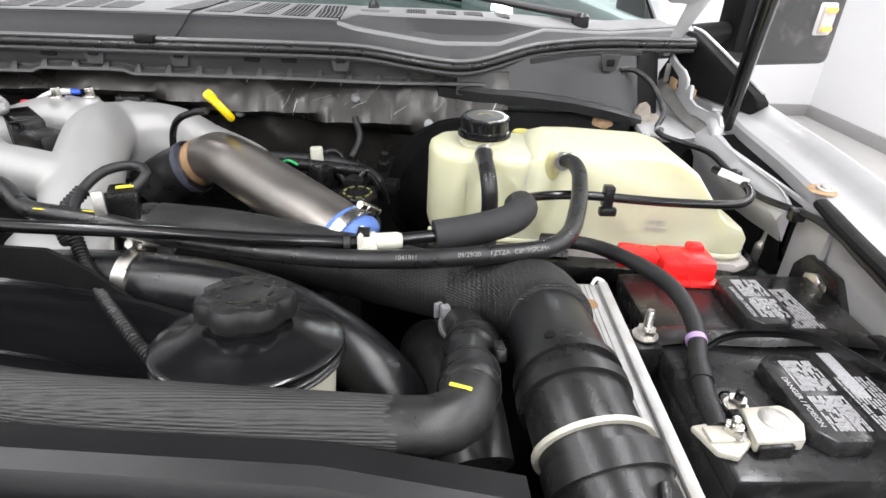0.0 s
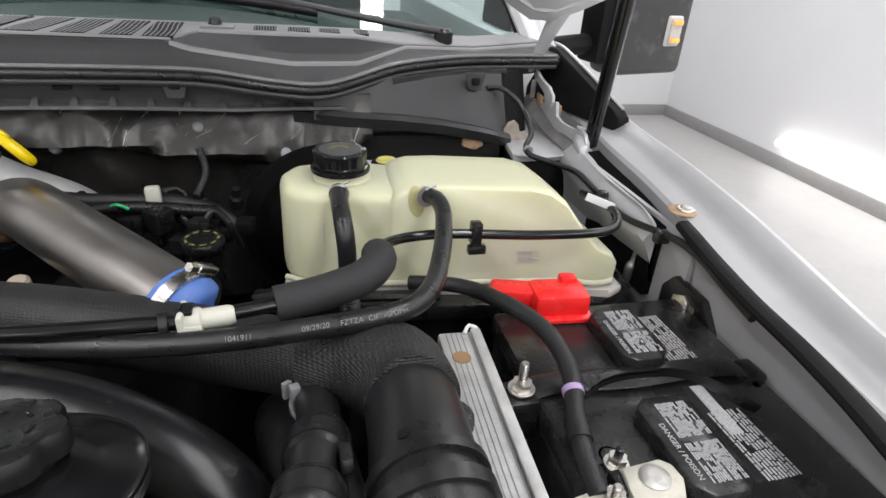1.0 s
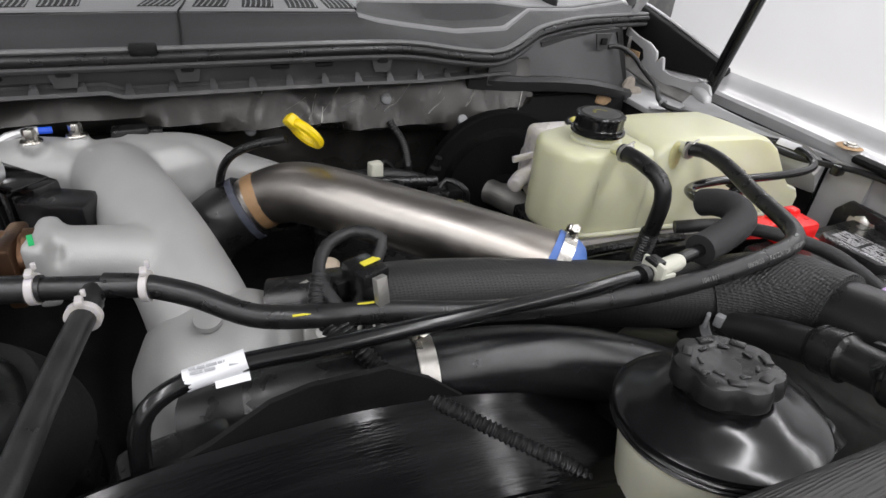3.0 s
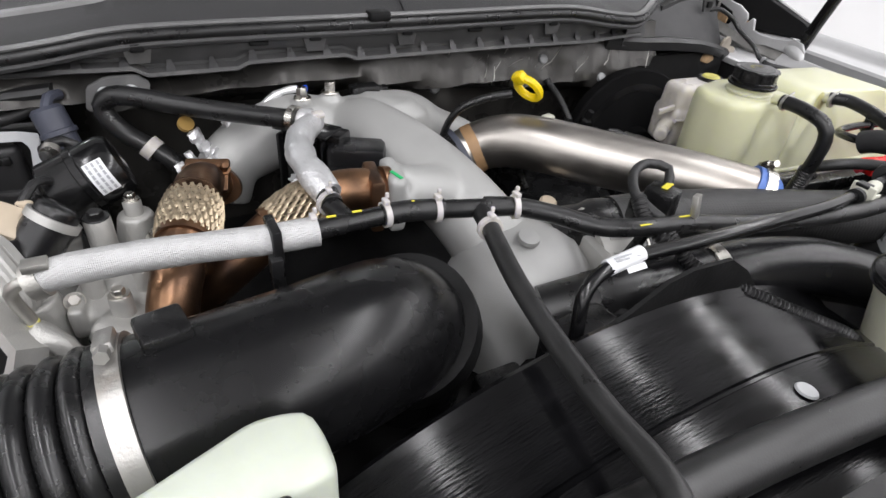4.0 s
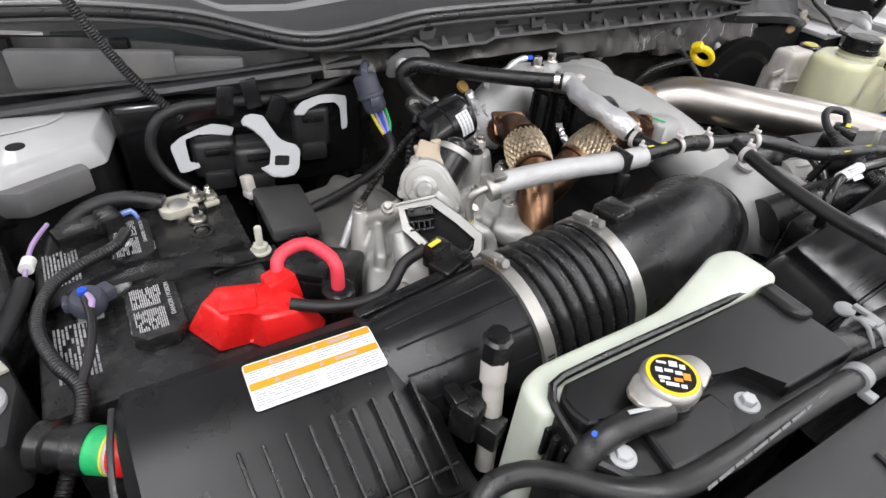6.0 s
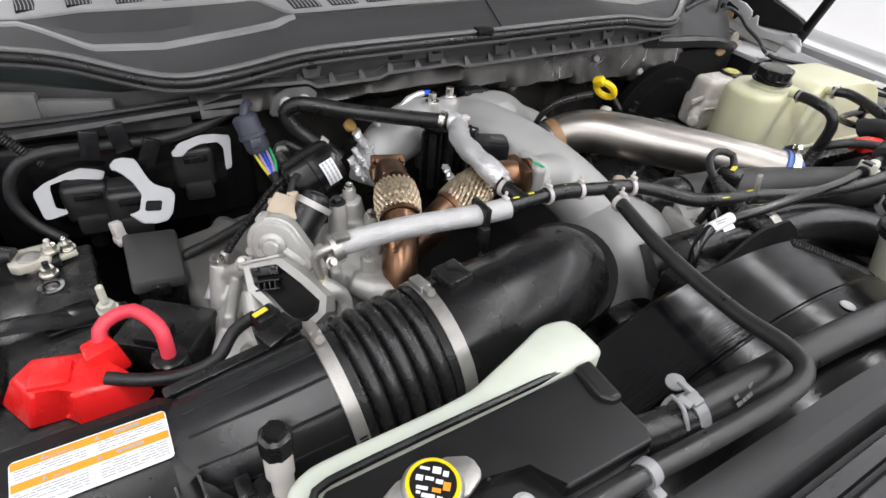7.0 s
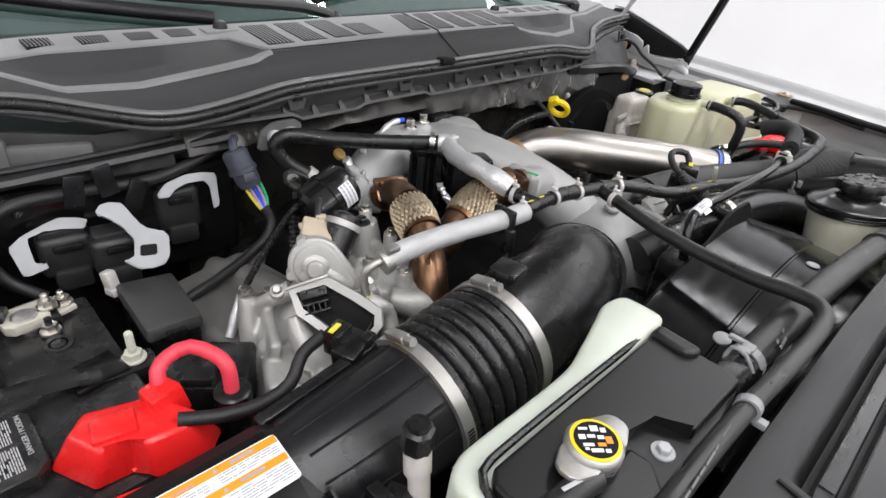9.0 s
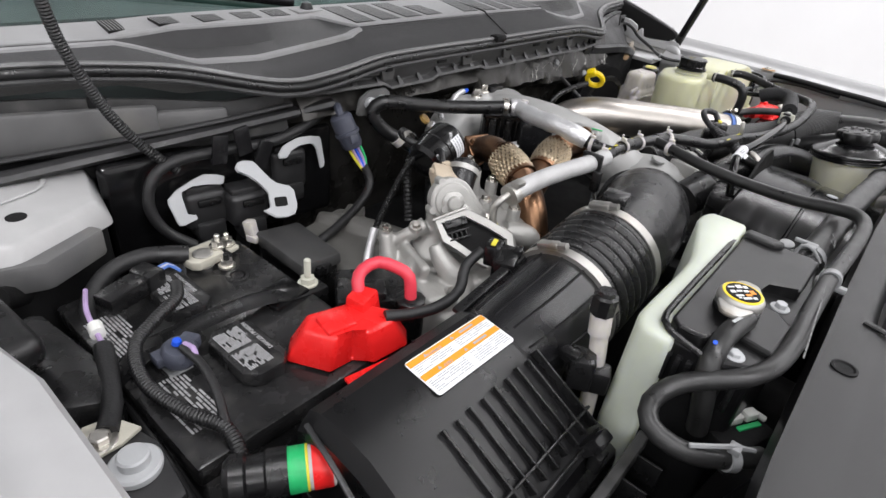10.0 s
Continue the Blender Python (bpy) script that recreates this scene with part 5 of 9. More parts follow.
# ---- pipes by the front, right side ----
mesh_pipe = thing("charge_pipe", "thick charge pipe wrapped in black woven mesh", "pipe", (0.35, -0.08, 1.1))
part("wrapped_pipe", tube([(0.12, 0.005, 1.135), (0.20, -0.012, 1.136), (0.30, -0.045, 1.135), (0.40, -0.085, 1.134), (0.46, -0.114, 1.139), (0.48, -0.124, 1.143)], 0.033, 36), MESHFINE, mesh_pipe, "black finely woven wrap")
part("elbow_wrap", tube([(0.452, -0.110, 1.138, 0.0352), (0.47, -0.119, 1.142, 0.0368), (0.49, -0.13, 1.147, 0.039), (0.512, -0.158, 1.156, 0.040), (0.519, -0.182, 1.161, 0.037), (0.520, -0.20, 1.165, 0.0355)], 0.036, 36), MESHPIPE, mesh_pipe, "black woven mesh sleeve")
part("mesh_flap", tube([(0.547, -0.188, 1.150, 0.006), (0.553, -0.202, 1.150, 0.012), (0.552, -0.218, 1.149, 0.009), (0.548, -0.228, 1.150, 0.003)], 0.01, 10, 0.004, squash=0.3), MESHPIPE, mesh_pipe, "frayed mesh end")
part("front_tube", tube([(0.519, -0.185, 1.158, 0.034), (0.517, -0.24, 1.169, 0.034), (0.514, -0.272, 1.173, 0.034), (0.515, -0.295, 1.173, 0.0345), (0.519, -0.325, 1.166, 0.0352), (0.528, -0.356, 1.156, 0.0352), (0.537, -0.39, 1.140, 0.036), (0.545, -0.43, 1.115, 0.036), (0.56, -0.47, 1.08, 0.035)], 0.033, 32, 0.003), TUBEGREY, mesh_pipe, "smooth black plastic tube")
part("ring", band((0.5148, -0.2795, 1.1735), (0.02, -1, -0.02), 0.0345, 0.007, 0.0035), TUBEGREY, mesh_pipe)
part("ring", band((0.515, -0.296, 1.1725), (0.03, -1, -0.12), 0.0350, 0.010, 0.0035), TUBEGREY, mesh_pipe)
part("ring", band((0.525, -0.347, 1.160), (0.15, -1, -0.32), 0.0355, 0.016, 0.0038), TUBEGREY, mesh_pipe)
part("ring", band((0.5205, -0.331, 1.1645), (0.1, -1, -0.25), 0.0368, 0.0035, 0.0024), CLAMPMETAL, mesh_pipe, "pale wire ring")
part("rib", box(0.540, -0.40, 1.166, 0.006, 0.07, 0.02, 0.002, rx=28, rz=-8), BLACK, mesh_pipe)
part("hole", turned([(0.004, 0), (0.004, 0.0012)], (0.501, -0.266, 1.2035), (-0.36, 0.15, 0.92), 14), MATTE, mesh_pipe)
part("end_coupling", tube([(0.055, 0.03, 1.128, 0.026), (0.09, 0.018, 1.133, 0.026), (0.10, 0.014, 1.134, 0.030), (0.13, 0.004, 1.135, 0.031)], 0.028, 24), BLACK, mesh_pipe)
cold = thing("charge_pipe", "smooth black charge pipe with a steel clamp", "pipe", (0.2, -0.12, 1.1))
part("pipe", tube([(0.02, -0.085, 1.125), (0.08, -0.098, 1.135), (0.15, -0.112, 1.141), (0.22, -0.125, 1.140), (0.29, -0.148, 1.132), (0.36, -0.185, 1.11), (0.40, -0.215, 1.07), (0.415, -0.235, 1.0), (0.42, -0.24, 0.9)], 0.030, 24), SATIN, cold)
part("rubber_boot", tube([(-0.02, -0.07, 1.11, 0.03), (0.03, -0.088, 1.127, 0.030), (0.08, -0.098, 1.136, 0.029), (0.118, -0.105, 1.139, 0.029)], 0.03, 20), RUBBER, cold)
hose_clamp(cold, (0.145, -0.111, 1.1405), (1, -0.17, 0.03), 0.0312, 0.014, (-0.2, 0.6, 0.8))
rad = thing("heat_exchanger", "finned aluminium core in a pale frame beside the battery", "radiator", (0.58, -0.2, 1.0))
CORE = pose(0.5885, -0.205, 1.0, 0, 0, -2.2)
part("core", moved(box(0, 0, 0.035, 0.044, 0.29, 0.16, 0.003), CORE), COREPALE, rad)
for gx in (-0.014, -0.009, -0.004, 0.001, 0.0085):
    part("groove", moved(box(gx, 0, 0.1151, 0.0009 if gx < 0.005 else 0.0014, 0.286, 0.0008, 0), CORE), FINS, rad, "dark groove")
part("rim", moved(box(0.0155, 0, 0.117, 0.011, 0.288, 0.006, 0.0025), CORE), COREPALE, rad, "pale outer edge")
part("yellow_mark", moved(turned([(0.009, 0), (0.0085, 0.0006)], (-0.006, 0.105, 0.1152), n=20), CORE), FRAME_TAN, rad, "faded orange paint dab")
part("clip", moved(tube([(0.004, 0.140, 0.116), (0.010, 0.146, 0.121), (0.018, 0.144, 0.118)], 0.002, 8, 0.003), CORE), WHITE, rad)
elbow = thing("radiator_hose", "black coolant elbow with snap couplings", "hose", (0.44, -0.25, 1.1), "radiator hoses")
part("upper_elbow", tube([(0.443, -0.120, 1.080, 0.0165), (0.446, -0.130, 1.105, 0.0165), (0.450, -0.147, 1.124, 0.0165), (0.453, -0.172, 1.138, 0.0165), (0.453, -0.200, 1.152, 0.0160), (0.452, -0.232, 1.165, 0.0158)], 0.017, 22), TUBEGREY, elbow)
part("lower_pipe", tube([(0.425, -0.07, 1.03, 0.034), (0.434, -0.11, 1.052, 0.036), (0.444, -0.16, 1.072, 0.036), (0.452, -0.21, 1.080, 0.034), (0.46, -0.26, 1.06, 0.032)], 0.035, 28), GREYHOSE, elbow, "thick dark grey lower pipe")
part("coupling", tube([(0.452, -0.222, 1.162, 0.0175), (0.4515, -0.228, 1.1645, 0.0202), (0.450, -0.244, 1.1705, 0.0202), (0.4495, -0.249, 1.172, 0.0172), (0.447, -0.272, 1.178, 0.0165), (0.4465, -0.277, 1.1795, 0.0178), (0.446, -0.281, 1.1805, 0.0205), (0.444, -0.300, 1.186, 0.0205), (0.4435, -0.305, 1.187, 0.018)], 0.02, 24, 0.002), TUBEGREY, elbow)
for cy_, cz_ in ((-0.2275, 1.1645), (-0.2445, 1.1705), (-0.2815, 1.1808), (-0.2995, 1.186)):
    part("coupling_ring", band((0.4505 + (cy_ + 0.2445) * 0.12, cy_, cz_), (-0.05, -1, 0.33), 0.0203, 0.0028, 0.0008), BLACK, elbow)
part("coupling_tab", box(0.468, -0.262, 1.186, 0.008, 0.022, 0.010, 0.002, rx=-18), BLACK, elbow)
part("lower_elbow", tube([(0.4445, -0.298, 1.1855, 0.0182), (0.442, -0.314, 1.189, 0.0182), (0.435, -0.328, 1.191, 0.0182), (0.42, -0.336, 1.191, 0.0178), (0.385, -0.3355, 1.1905, 0.0172)], 0.02, 22), GREYHOSE, elbow)
part("end_clamp", join(band((0.4485, -0.140, 1.118), (0.1, -0.65, 0.72), 0.0172, 0.010, 0.0012), box(0.436, -0.146, 1.137, 0.008, 0.008, 0.012, 0.001, rz=20), box(0.431, -0.137, 1.133, 0.012, 0.004, 0.016, 0.001, rz=35)), CLIPGREY, elbow, "pale spring clamp")
part("snap_spring", join(tube([(0.405, -0.262, 1.125), (0.412, -0.274, 1.131), (0.420, -0.272, 1.133), (0.428, -0.262, 1.128), (0.424, -0.250, 1.122)], 0.0016, 8, 0.003), box(0.414, -0.268, 1.130, 0.016, 0.004, 0.010, 0.001, rz=30), box(0.424, -0.256, 1.128, 0.006, 0.012, 0.008, 0.001, rz=-20)), CLIPGREY, elbow, "pale spring clip")
part("yellow_mark", box(0.436, -0.322, 1.2085, 0.014, 0.003, 0.0008, 0.0003, rz=-20), YELLOWMARK, elbow)
front_hose = thing("radiator_hose", "long thick black radiator hose along the front of the bay", "hose", (0.1, -0.33, 1.17), "radiator hoses")
part("sleeved_hose", tube([(0.40, -0.336, 1.190), (0.30, -0.331, 1.193), (0.20, -0.323, 1.194), (0.132, -0.311, 1.194)], 0.0178, 22), SLEEVE, front_hose, "ribbed woven sleeve")
part("hose", tube([(0.14, -0.310, 1.194), (0.05, -0.299, 1.192), (-0.05, -0.289, 1.189), (-0.15, -0.283, 1.185), (-0.25, -0.276, 1.181)], 0.0158, 20), GREYHOSE, front_hose)
part("seal_end", band((0.134, -0.3095, 1.194), (1, -0.12, 0), 0.0178, 0.006, 0.0008), SLEEVE, front_hose)
part("end_clamp", join(band((-0.232, -0.2775, 1.182), (1, -0.12, 0), 0.0162, 0.012, 0.0015), box(-0.232, -0.2755, 1.1995, 0.013, 0.012, 0.005, 0.002), box(-0.227, -0.265, 1.199, 0.006, 0.018, 0.004, 0.001)), CLIPGREY, front_hose, "pale spring clamp")
print_lines(front_hose, pose(-0.185, -0.2915, 1.1962, 42, 0, 5), 0.03, 0.012, 2, HOSEPRINT, seed=5)

# ---- power steering reservoir ----
ps = thing("fluid_reservoir", "cream plastic fluid reservoir with black lid and lobed cap", "reservoir", (0.292, -0.252, 1.0))
LEAN_PS = pose(0.292, -0.252, 1.184, -9, 0, 0) @ pose(-0.292, 0.252, -1.184)
PX, PY = 0.292, -0.252
part("cup", moved(turned([(0.048, 0), (0.052, 0.01), (0.0590, 0.15), (0.0615, 0.158), (0.0615, 0.166)], (PX, PY, 1.011), n=40), LEAN_PS), CREAM, ps, "cream translucent cup")
part("lid", moved(turned([(0.062, 0), (0.0655, 0.0005), (0.0665, 0.002), (0.0655, 0.0035), (0.0645, 0.004), (0.0655, 0.0045), (0.0665, 0.006), (0.0655, 0.0075), (0.0645, 0.008), (0.0655, 0.0085), (0.0665, 0.010), (0.066, 0.0125), (0.064, 0.0142), (0.058, 0.0155), (0.044, 0.0215), (0.032, 0.0275), (0.029, 0.0275)], (PX, PY, 1.174), n=56), LEAN_PS), GLOSSY, ps, "stepped black lid")
pc = part("cap", moved(join(turned([(0.024, 0), (0.026, 0.004), (0.027, 0.012)], (PX, PY, 1.198), n=32), turned([(0.028, 0), (0.033, 0.001), (0.034, 0.003), (0.0338, 0.012), (0.0325, 0.0155), (0.029, 0.0172), (0.020, 0.0165), (0.012, 0.0150)], (PX, PY, 1.206), n=84, lobes=7, depth=0.12)), LEAN_PS), TUBEGREY, ps, "lobed black screw cap")
for k in range(7):
    a = (k + 0.5) * 2 * math.pi / 7
    part("cap_rib", moved(box(0, 0, 0, 0.010, 0.006, 0.0022, 0.0008), LEAN_PS @ pose(PX + 0.024 * math.cos(a), PY + 0.024 * math.sin(a), 1.2232, 0, 0, math.degrees(a) + 90)), TUBEGREY, pc)
    part("cap_mark", moved(box(0, 0, 0, 0.007, 0.0025, 0.0006, 0.0002), LEAN_PS @ pose(PX + 0.017 * math.cos(a + 0.4), PY + 0.017 * math.sin(a + 0.4), 1.2226, 0, 0, math.degrees(a) + 110)), BLACK, pc)
part("bracket", box(PX, PY, 0.80, 0.09, 0.09, 0.41, 0.01), MATTE, ps)


# ---- engine, dark lower mass ----
eng = thing("engine_block", "engine block as a black filler mass deep in the bay", "engine", (-0.1, 0.1, 0.62))
# Black filler mass stops the view through; the dark depth is its colour.
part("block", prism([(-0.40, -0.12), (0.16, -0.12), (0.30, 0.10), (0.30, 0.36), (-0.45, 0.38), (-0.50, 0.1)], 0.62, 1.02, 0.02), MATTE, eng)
cast(part("valve_cover", join(box(-0.475, 0.245, 1.030, 0.15, 0.17, 0.06, 0.012, rz=12), tube([(-0.40, 0.17, 1.05, 0.018), (-0.44, 0.25, 1.058, 0.02), (-0.47, 0.33, 1.05, 0.018)], 0.018, 14), turned([(0.010, -0.02), (0.010, 0.010)], (-0.452, 0.205, 1.062), n=14), box(-0.43, 0.30, 1.06, 0.05, 0.03, 0.02, 0.004, rz=30)), VALVEGREY, eng, "dull grey cast valve cover"), 0.003, 3)
bolt(eng, (-0.452, 0.205, 1.072), 0.007, 0.008)
part("valve_cover", box(0.22, 0.20, 1.03, 0.16, 0.26, 0.06, 0.012, rz=-8), BLACK, eng)
dome = turned([(0.094, -0.10), (0.096, -0.03), (0.092, 0.02), (0.080, 0.05), (0.060, 0.07), (0.035, 0.082), (0.01, 0.086)], (0, 0, 0), n=44)
part("front_cover", moved(dome, pose(0.012, 0.012, 1.068, -8, 6, 0) @ Matrix.Diagonal((0.88, 0.9, 0.96, 1.0))), MANIFOLD, eng, "smooth cast aluminium front housing")
part("cover_boss", turned([(0.012, 0), (0.011, 0.004), (0.004, 0.005)], (0.0, -0.004, 1.1525), (0, -0.25, 1), 18), MANIFOLD, eng)
flange = part("cover_flange", join(box(0.080, -0.018, 1.075, 0.014, 0.09, 0.125, 0.004, rz=-10), box(0.070, -0.06, 1.06, 0.02, 0.016, 0.15, 0.004, rz=-10)), CAST, eng, "rough cast flange")
for by, bz in ((-0.055, 1.128), (-0.02, 1.132), (0.015, 1.128), (-0.055, 1.08), (0.018, 1.08), (-0.05, 1.03)):
    bolt(flange, (0.0875, by, bz), 0.0055, 0.006, axis=(1, -0.2, 0.1))
part("bolt_arm", tube([(0.075, 0.02, 1.15, 0.006), (0.10, 0.012, 1.156, 0.006), (0.125, 0.004, 1.158, 0.007)], 0.006, 10), DULLSTEEL, eng)
bolt(eng, (0.127, 0.004, 1.16), 0.008, 0.007)
for k in range(5):
    part("boss", turned([(0.007, 0), (0.006, 0.012)], (0.075 - 0.006 * k, -0.075 + 0.006 * k, 1.13 - 0.028 * k), (0.6, -0.6, 0.5), 12), CAST, eng)
part("yellow_plug", turned([(0.012, 0), (0.012, 0.022), (0.009, 0.025)], (0.135, 0.13, 1.075), (0, -0.2, 1), 16), TAN, eng, "tan plastic plug")
alt = thing("alternator", "cast aluminium alternator with black pulley housing", "alternator", (0.09, -0.02, 1.0))
aa = Vector((0.95, -0.25, 0.05)).normalized()
a0 = Vector((0.088, -0.012, 1.105))
part("housing", turned([(0.040, 0), (0.043, 0.006), (0.043, 0.034), (0.036, 0.04)], a0, aa, 36), CAST, alt)
part("cover", turned([(0.038, 0), (0.044, 0.002), (0.044, 0.010), (0.036, 0.014), (0.03, 0.03)], a0 + aa * 0.04, aa, 32), BLACK, alt)
part("ring", band(a0 + aa * 0.049, aa, 0.0442, 0.002, 0.0006), DULLSTEEL, alt)
s_ = aa.cross(Vector((0, 0, 1))).normalized()
t_ = aa.cross(s_)
for k in range(16):
    a = 2 * math.pi * k / 16
    o = math.cos(a) * s_ + math.sin(a) * t_
    part("vane", tube([a0 + aa * 0.008 + o * 0.043, a0 + aa * 0.032 + o * 0.043], 0.0022, 6), CAST, alt)
acc = thing("vacuum_pump", "black accessory box below the tagged line", "pump", (-0.03, -0.13, 1.0))
part("body", box(-0.03, -0.135, 1.075, 0.07, 0.05, 0.16, 0.008, rz=8), BLACK, acc)
part("step", box(0.01, -0.14, 1.10, 0.05, 0.045, 0.09, 0.008, rz=8), GLOSSY, acc)
bolt(acc, (-0.01, -0.165, 1.145), 0.005, 0.004, axis=(0, -1, 0))

# ---- silver upper intake manifold ----
man = thing("intake_manifold", "grey sand-cast intake manifold with curved runner", "manifold", (-0.03, 0.2, 1.02))
cast(part("casting", join(
    moved(turned([(0.10, -0.07), (0.104, -0.02), (0.094, 0.012), (0.070, 0.030), (0.035, 0.038), (0.01, 0.039)], n=44), pose(-0.055, 0.308, 1.157) @ Matrix.Diagonal((1.0, 0.42, 1.0, 1.0))),
    tube([(-0.085, 0.315, 1.14, 0.042), (-0.068, 0.285, 1.158, 0.044), (-0.056, 0.235, 1.162, 0.045), (-0.036, 0.17, 1.156, 0.044), (-0.016, 0.10, 1.136, 0.045), (-0.002, 0.04, 1.105, 0.047), (0.0, -0.02, 1.05, 0.05), (0.0, -0.05, 0.97, 0.05)], 0.05, 28),
    tube([(-0.09, 0.315, 1.150, 0.044), (-0.15, 0.318, 1.160, 0.043), (-0.20, 0.305, 1.152, 0.040), (-0.235, 0.290, 1.138, 0.036), (-0.252, 0.280, 1.10, 0.034)], 0.046, 24),
    tube([(-0.05, 0.312, 1.155, 0.045), (0.015, 0.328, 1.150, 0.038), (0.065, 0.340, 1.122, 0.034), (0.12, 0.345, 1.098, 0.030), (0.16, 0.345, 1.07, 0.028)], 0.045, 24),
    box(-0.110, 0.088, 1.178, 0.018, 0.056, 0.062, 0.005, rz=-10), tube([(-0.105, 0.09, 1.178, 0.028), (-0.06, 0.10, 1.162, 0.031), (-0.02, 0.11, 1.14, 0.036)], 0.03, 24),
    turned([(0.012, -0.04), (0.012, 0.0), (0.010, 0.002)], (-0.138, 0.300, 1.206), n=18), turned([(0.012, -0.04), (0.012, 0.0)], (-0.097, 0.315, 1.204), n=18)), MANIFOLD, man, "one grey sand-cast body with blended runners"), 0.0035, 6)
for bx, by, bz in ((-0.138, 0.300, 1.206), (-0.097, 0.315, 1.204)):
    bolt(man, (bx, by, bz), 0.007, 0.014)
part("sensor", join(box(-0.045, 0.33, 1.197, 0.04, 0.022, 0.014, 0.004), box(-0.02, 0.335, 1.193, 0.02, 0.014, 0.01, 0.002)), BLACK, man)
part("green_mark", box(-0.114, 0.070, 1.2095, 0.004, 0.018, 0.001, 0.0004, rz=12), GREENW, man)
rib = thing("ribbed_cover", "black ribbed plastic cover in front of the manifold", "cover", (-0.12, 0.25, 1.03))
rm = pose(-0.147, 0.228, 1.146, 0, 0, -48)
part("box", moved(box(0, 0.004, 0, 0.078, 0.028, 0.104, 0.004), rm), GLOSSY, rib)
for k, (rx0, rw) in enumerate(((-0.037, 0.004), (-0.021, 0.011), (-0.009, 0.003), (0.006, 0.011), (0.020, 0.003), (0.036, 0.005))):
    part("rib", moved(box(rx0, -0.013, -0.004, rw, 0.012, 0.094, 0.0015), rm), BLACK, rib)
part("rim", moved(box(-0.006, -0.004, 0.052, 0.070, 0.038, 0.004, 0.002), rm), GLOSSY, rib)
fur = thing("second_cover", "black plastic box beside the ribbed cover", "cover", (-0.07, 0.2, 1.08))
part("box", box(-0.108, 0.192, 1.152, 0.066, 0.04, 0.074, 0.006, rz=-27), SATIN, fur)

# ---- copper-tinted EGR pipes with braided joints ----
def flex_pipe(points, braid, label, flange, axis, plate=None):
    p = thing("exhaust_pipe", label, "pipe", points[-1][:3], "heat-tinted pipes")
    part("pipe", tube(points, 0.023, 22), COPPER, p, "bronze heat-tinted steel")
    b = part("braid", tube(braid, 0.031, 28), BRAIDGAP, p, "woven steel braid")
    # crossing strands
    c0, c1 = Vector(braid[0][:3]), Vector(braid[-1][:3])
    d = (c1 - c0)
    u = d.normalized()
    s = u.cross(Vector((0, 0, 1))).normalized()
    t = u.cross(s)
    for k in range(26):
        for hand in (-1, 1):
            pts = []
            for i in range(8):
                w = i / 7
                a = 2 * math.pi * k / 26 + hand * w * 0.9
                r = braid[0][3] * (1 + 0.11 * math.sin(math.pi * w)) + (0.0003 if hand > 0 else 0.0006) + 0.0004 * (-1) ** i
                pts.append(tuple(c0 + d * w + r * (math.cos(a) * s + math.sin(a) * t)))
            part("strand", tube(pts, 0.0023, 6, 0.004, squash=0.3), BRAID, b)
    for c in (c0, c1):
        part("collar", band(c, u, braid[0][3], 0.009, 0.0015), COPPER, p)
    part("flange", moved(turned([(0.026, -0.004), (0.026, 0.004)], n=28), Matrix.Translation(flange) @ Vector((0, 0, 1)).rotation_difference(Vector(axis)).to_matrix().to_4x4() @ Matrix.Diagonal((1, 0.78, 1, 1))), COPPER, p, "oval bolted flange")
    return p


flex_pipe([(-0.264, 0.200, 1.160, 0.018), (-0.275, 0.178, 1.178, 0.019), (-0.285, 0.15, 1.187, 0.0215), (-0.300, 0.105, 1.182, 0.0215), (-0.313, 0.072, 1.168, 0.0215), (-0.327, 0.045, 1.145, 0.021), (-0.340, 0.022, 1.10, 0.021), (-0.352, 0.005, 1.05, 0.021), (-0.36, 0.0, 0.98, 0.021)],
          [(-0.292, 0.127, 1.186, 0.0232), (-0.300, 0.105, 1.182, 0.0240), (-0.3075, 0.084, 1.174, 0.0232)], "bronze heat-tinted exhaust pipe with a woven braid joint", (-0.262, 0.205, 1.158), (0.3, 0.75, -0.3))
flex_pipe([(-0.112, 0.087, 1.182, 0.020), (-0.14, 0.090, 1.188, 0.021), (-0.17, 0.096, 1.186, 0.0215), (-0.206, 0.097, 1.174, 0.0215), (-0.24, 0.090, 1.156, 0.0215), (-0.270, 0.086, 1.136, 0.021), (-0.30, 0.088, 1.11, 0.021), (-0.325, 0.095, 1.07, 0.0235), (-0.335, 0.10, 1.0, 0.0235)],
          [(-0.184, 0.098, 1.182, 0.0232), (-0.207, 0.097, 1.174, 0.0240), (-0.229, 0.0905, 1.163, 0.0232)], "bronze heat-tinted exhaust pipe with a woven braid joint", (-0.120, 0.087, 1.184), (1, 0.0, -0.1))
fl = thing("pipe_flange", "tarnished square flange with two bolts on the exhaust pipe", "flange", (-0.27, 0.20, 1.14))
part("plate", box(-0.272, 0.186, 1.180, 0.044, 0.008, 0.036, 0.003, rz=-20, rx=-50), COPPER, fl)
part("second_plate", box(-0.131, 0.087, 1.180, 0.014, 0.05, 0.056, 0.004, rz=-10), COPPER, man, "tarnished square flange")
for s in (-1, 1):
    bolt(fl, (-0.272 + 0.016 * s, 0.186 - 0.004 * s, 1.186), 0.0045, 0.008, COPPER, axis=(0.2, -0.5, 0.8))

# ---- EGR valve, cast aluminium ----
egr = thing("egr_valve", "cast aluminium valve assembly with a round dome and bolted flanges", "valve", (-0.47, 0.06, 0.98))
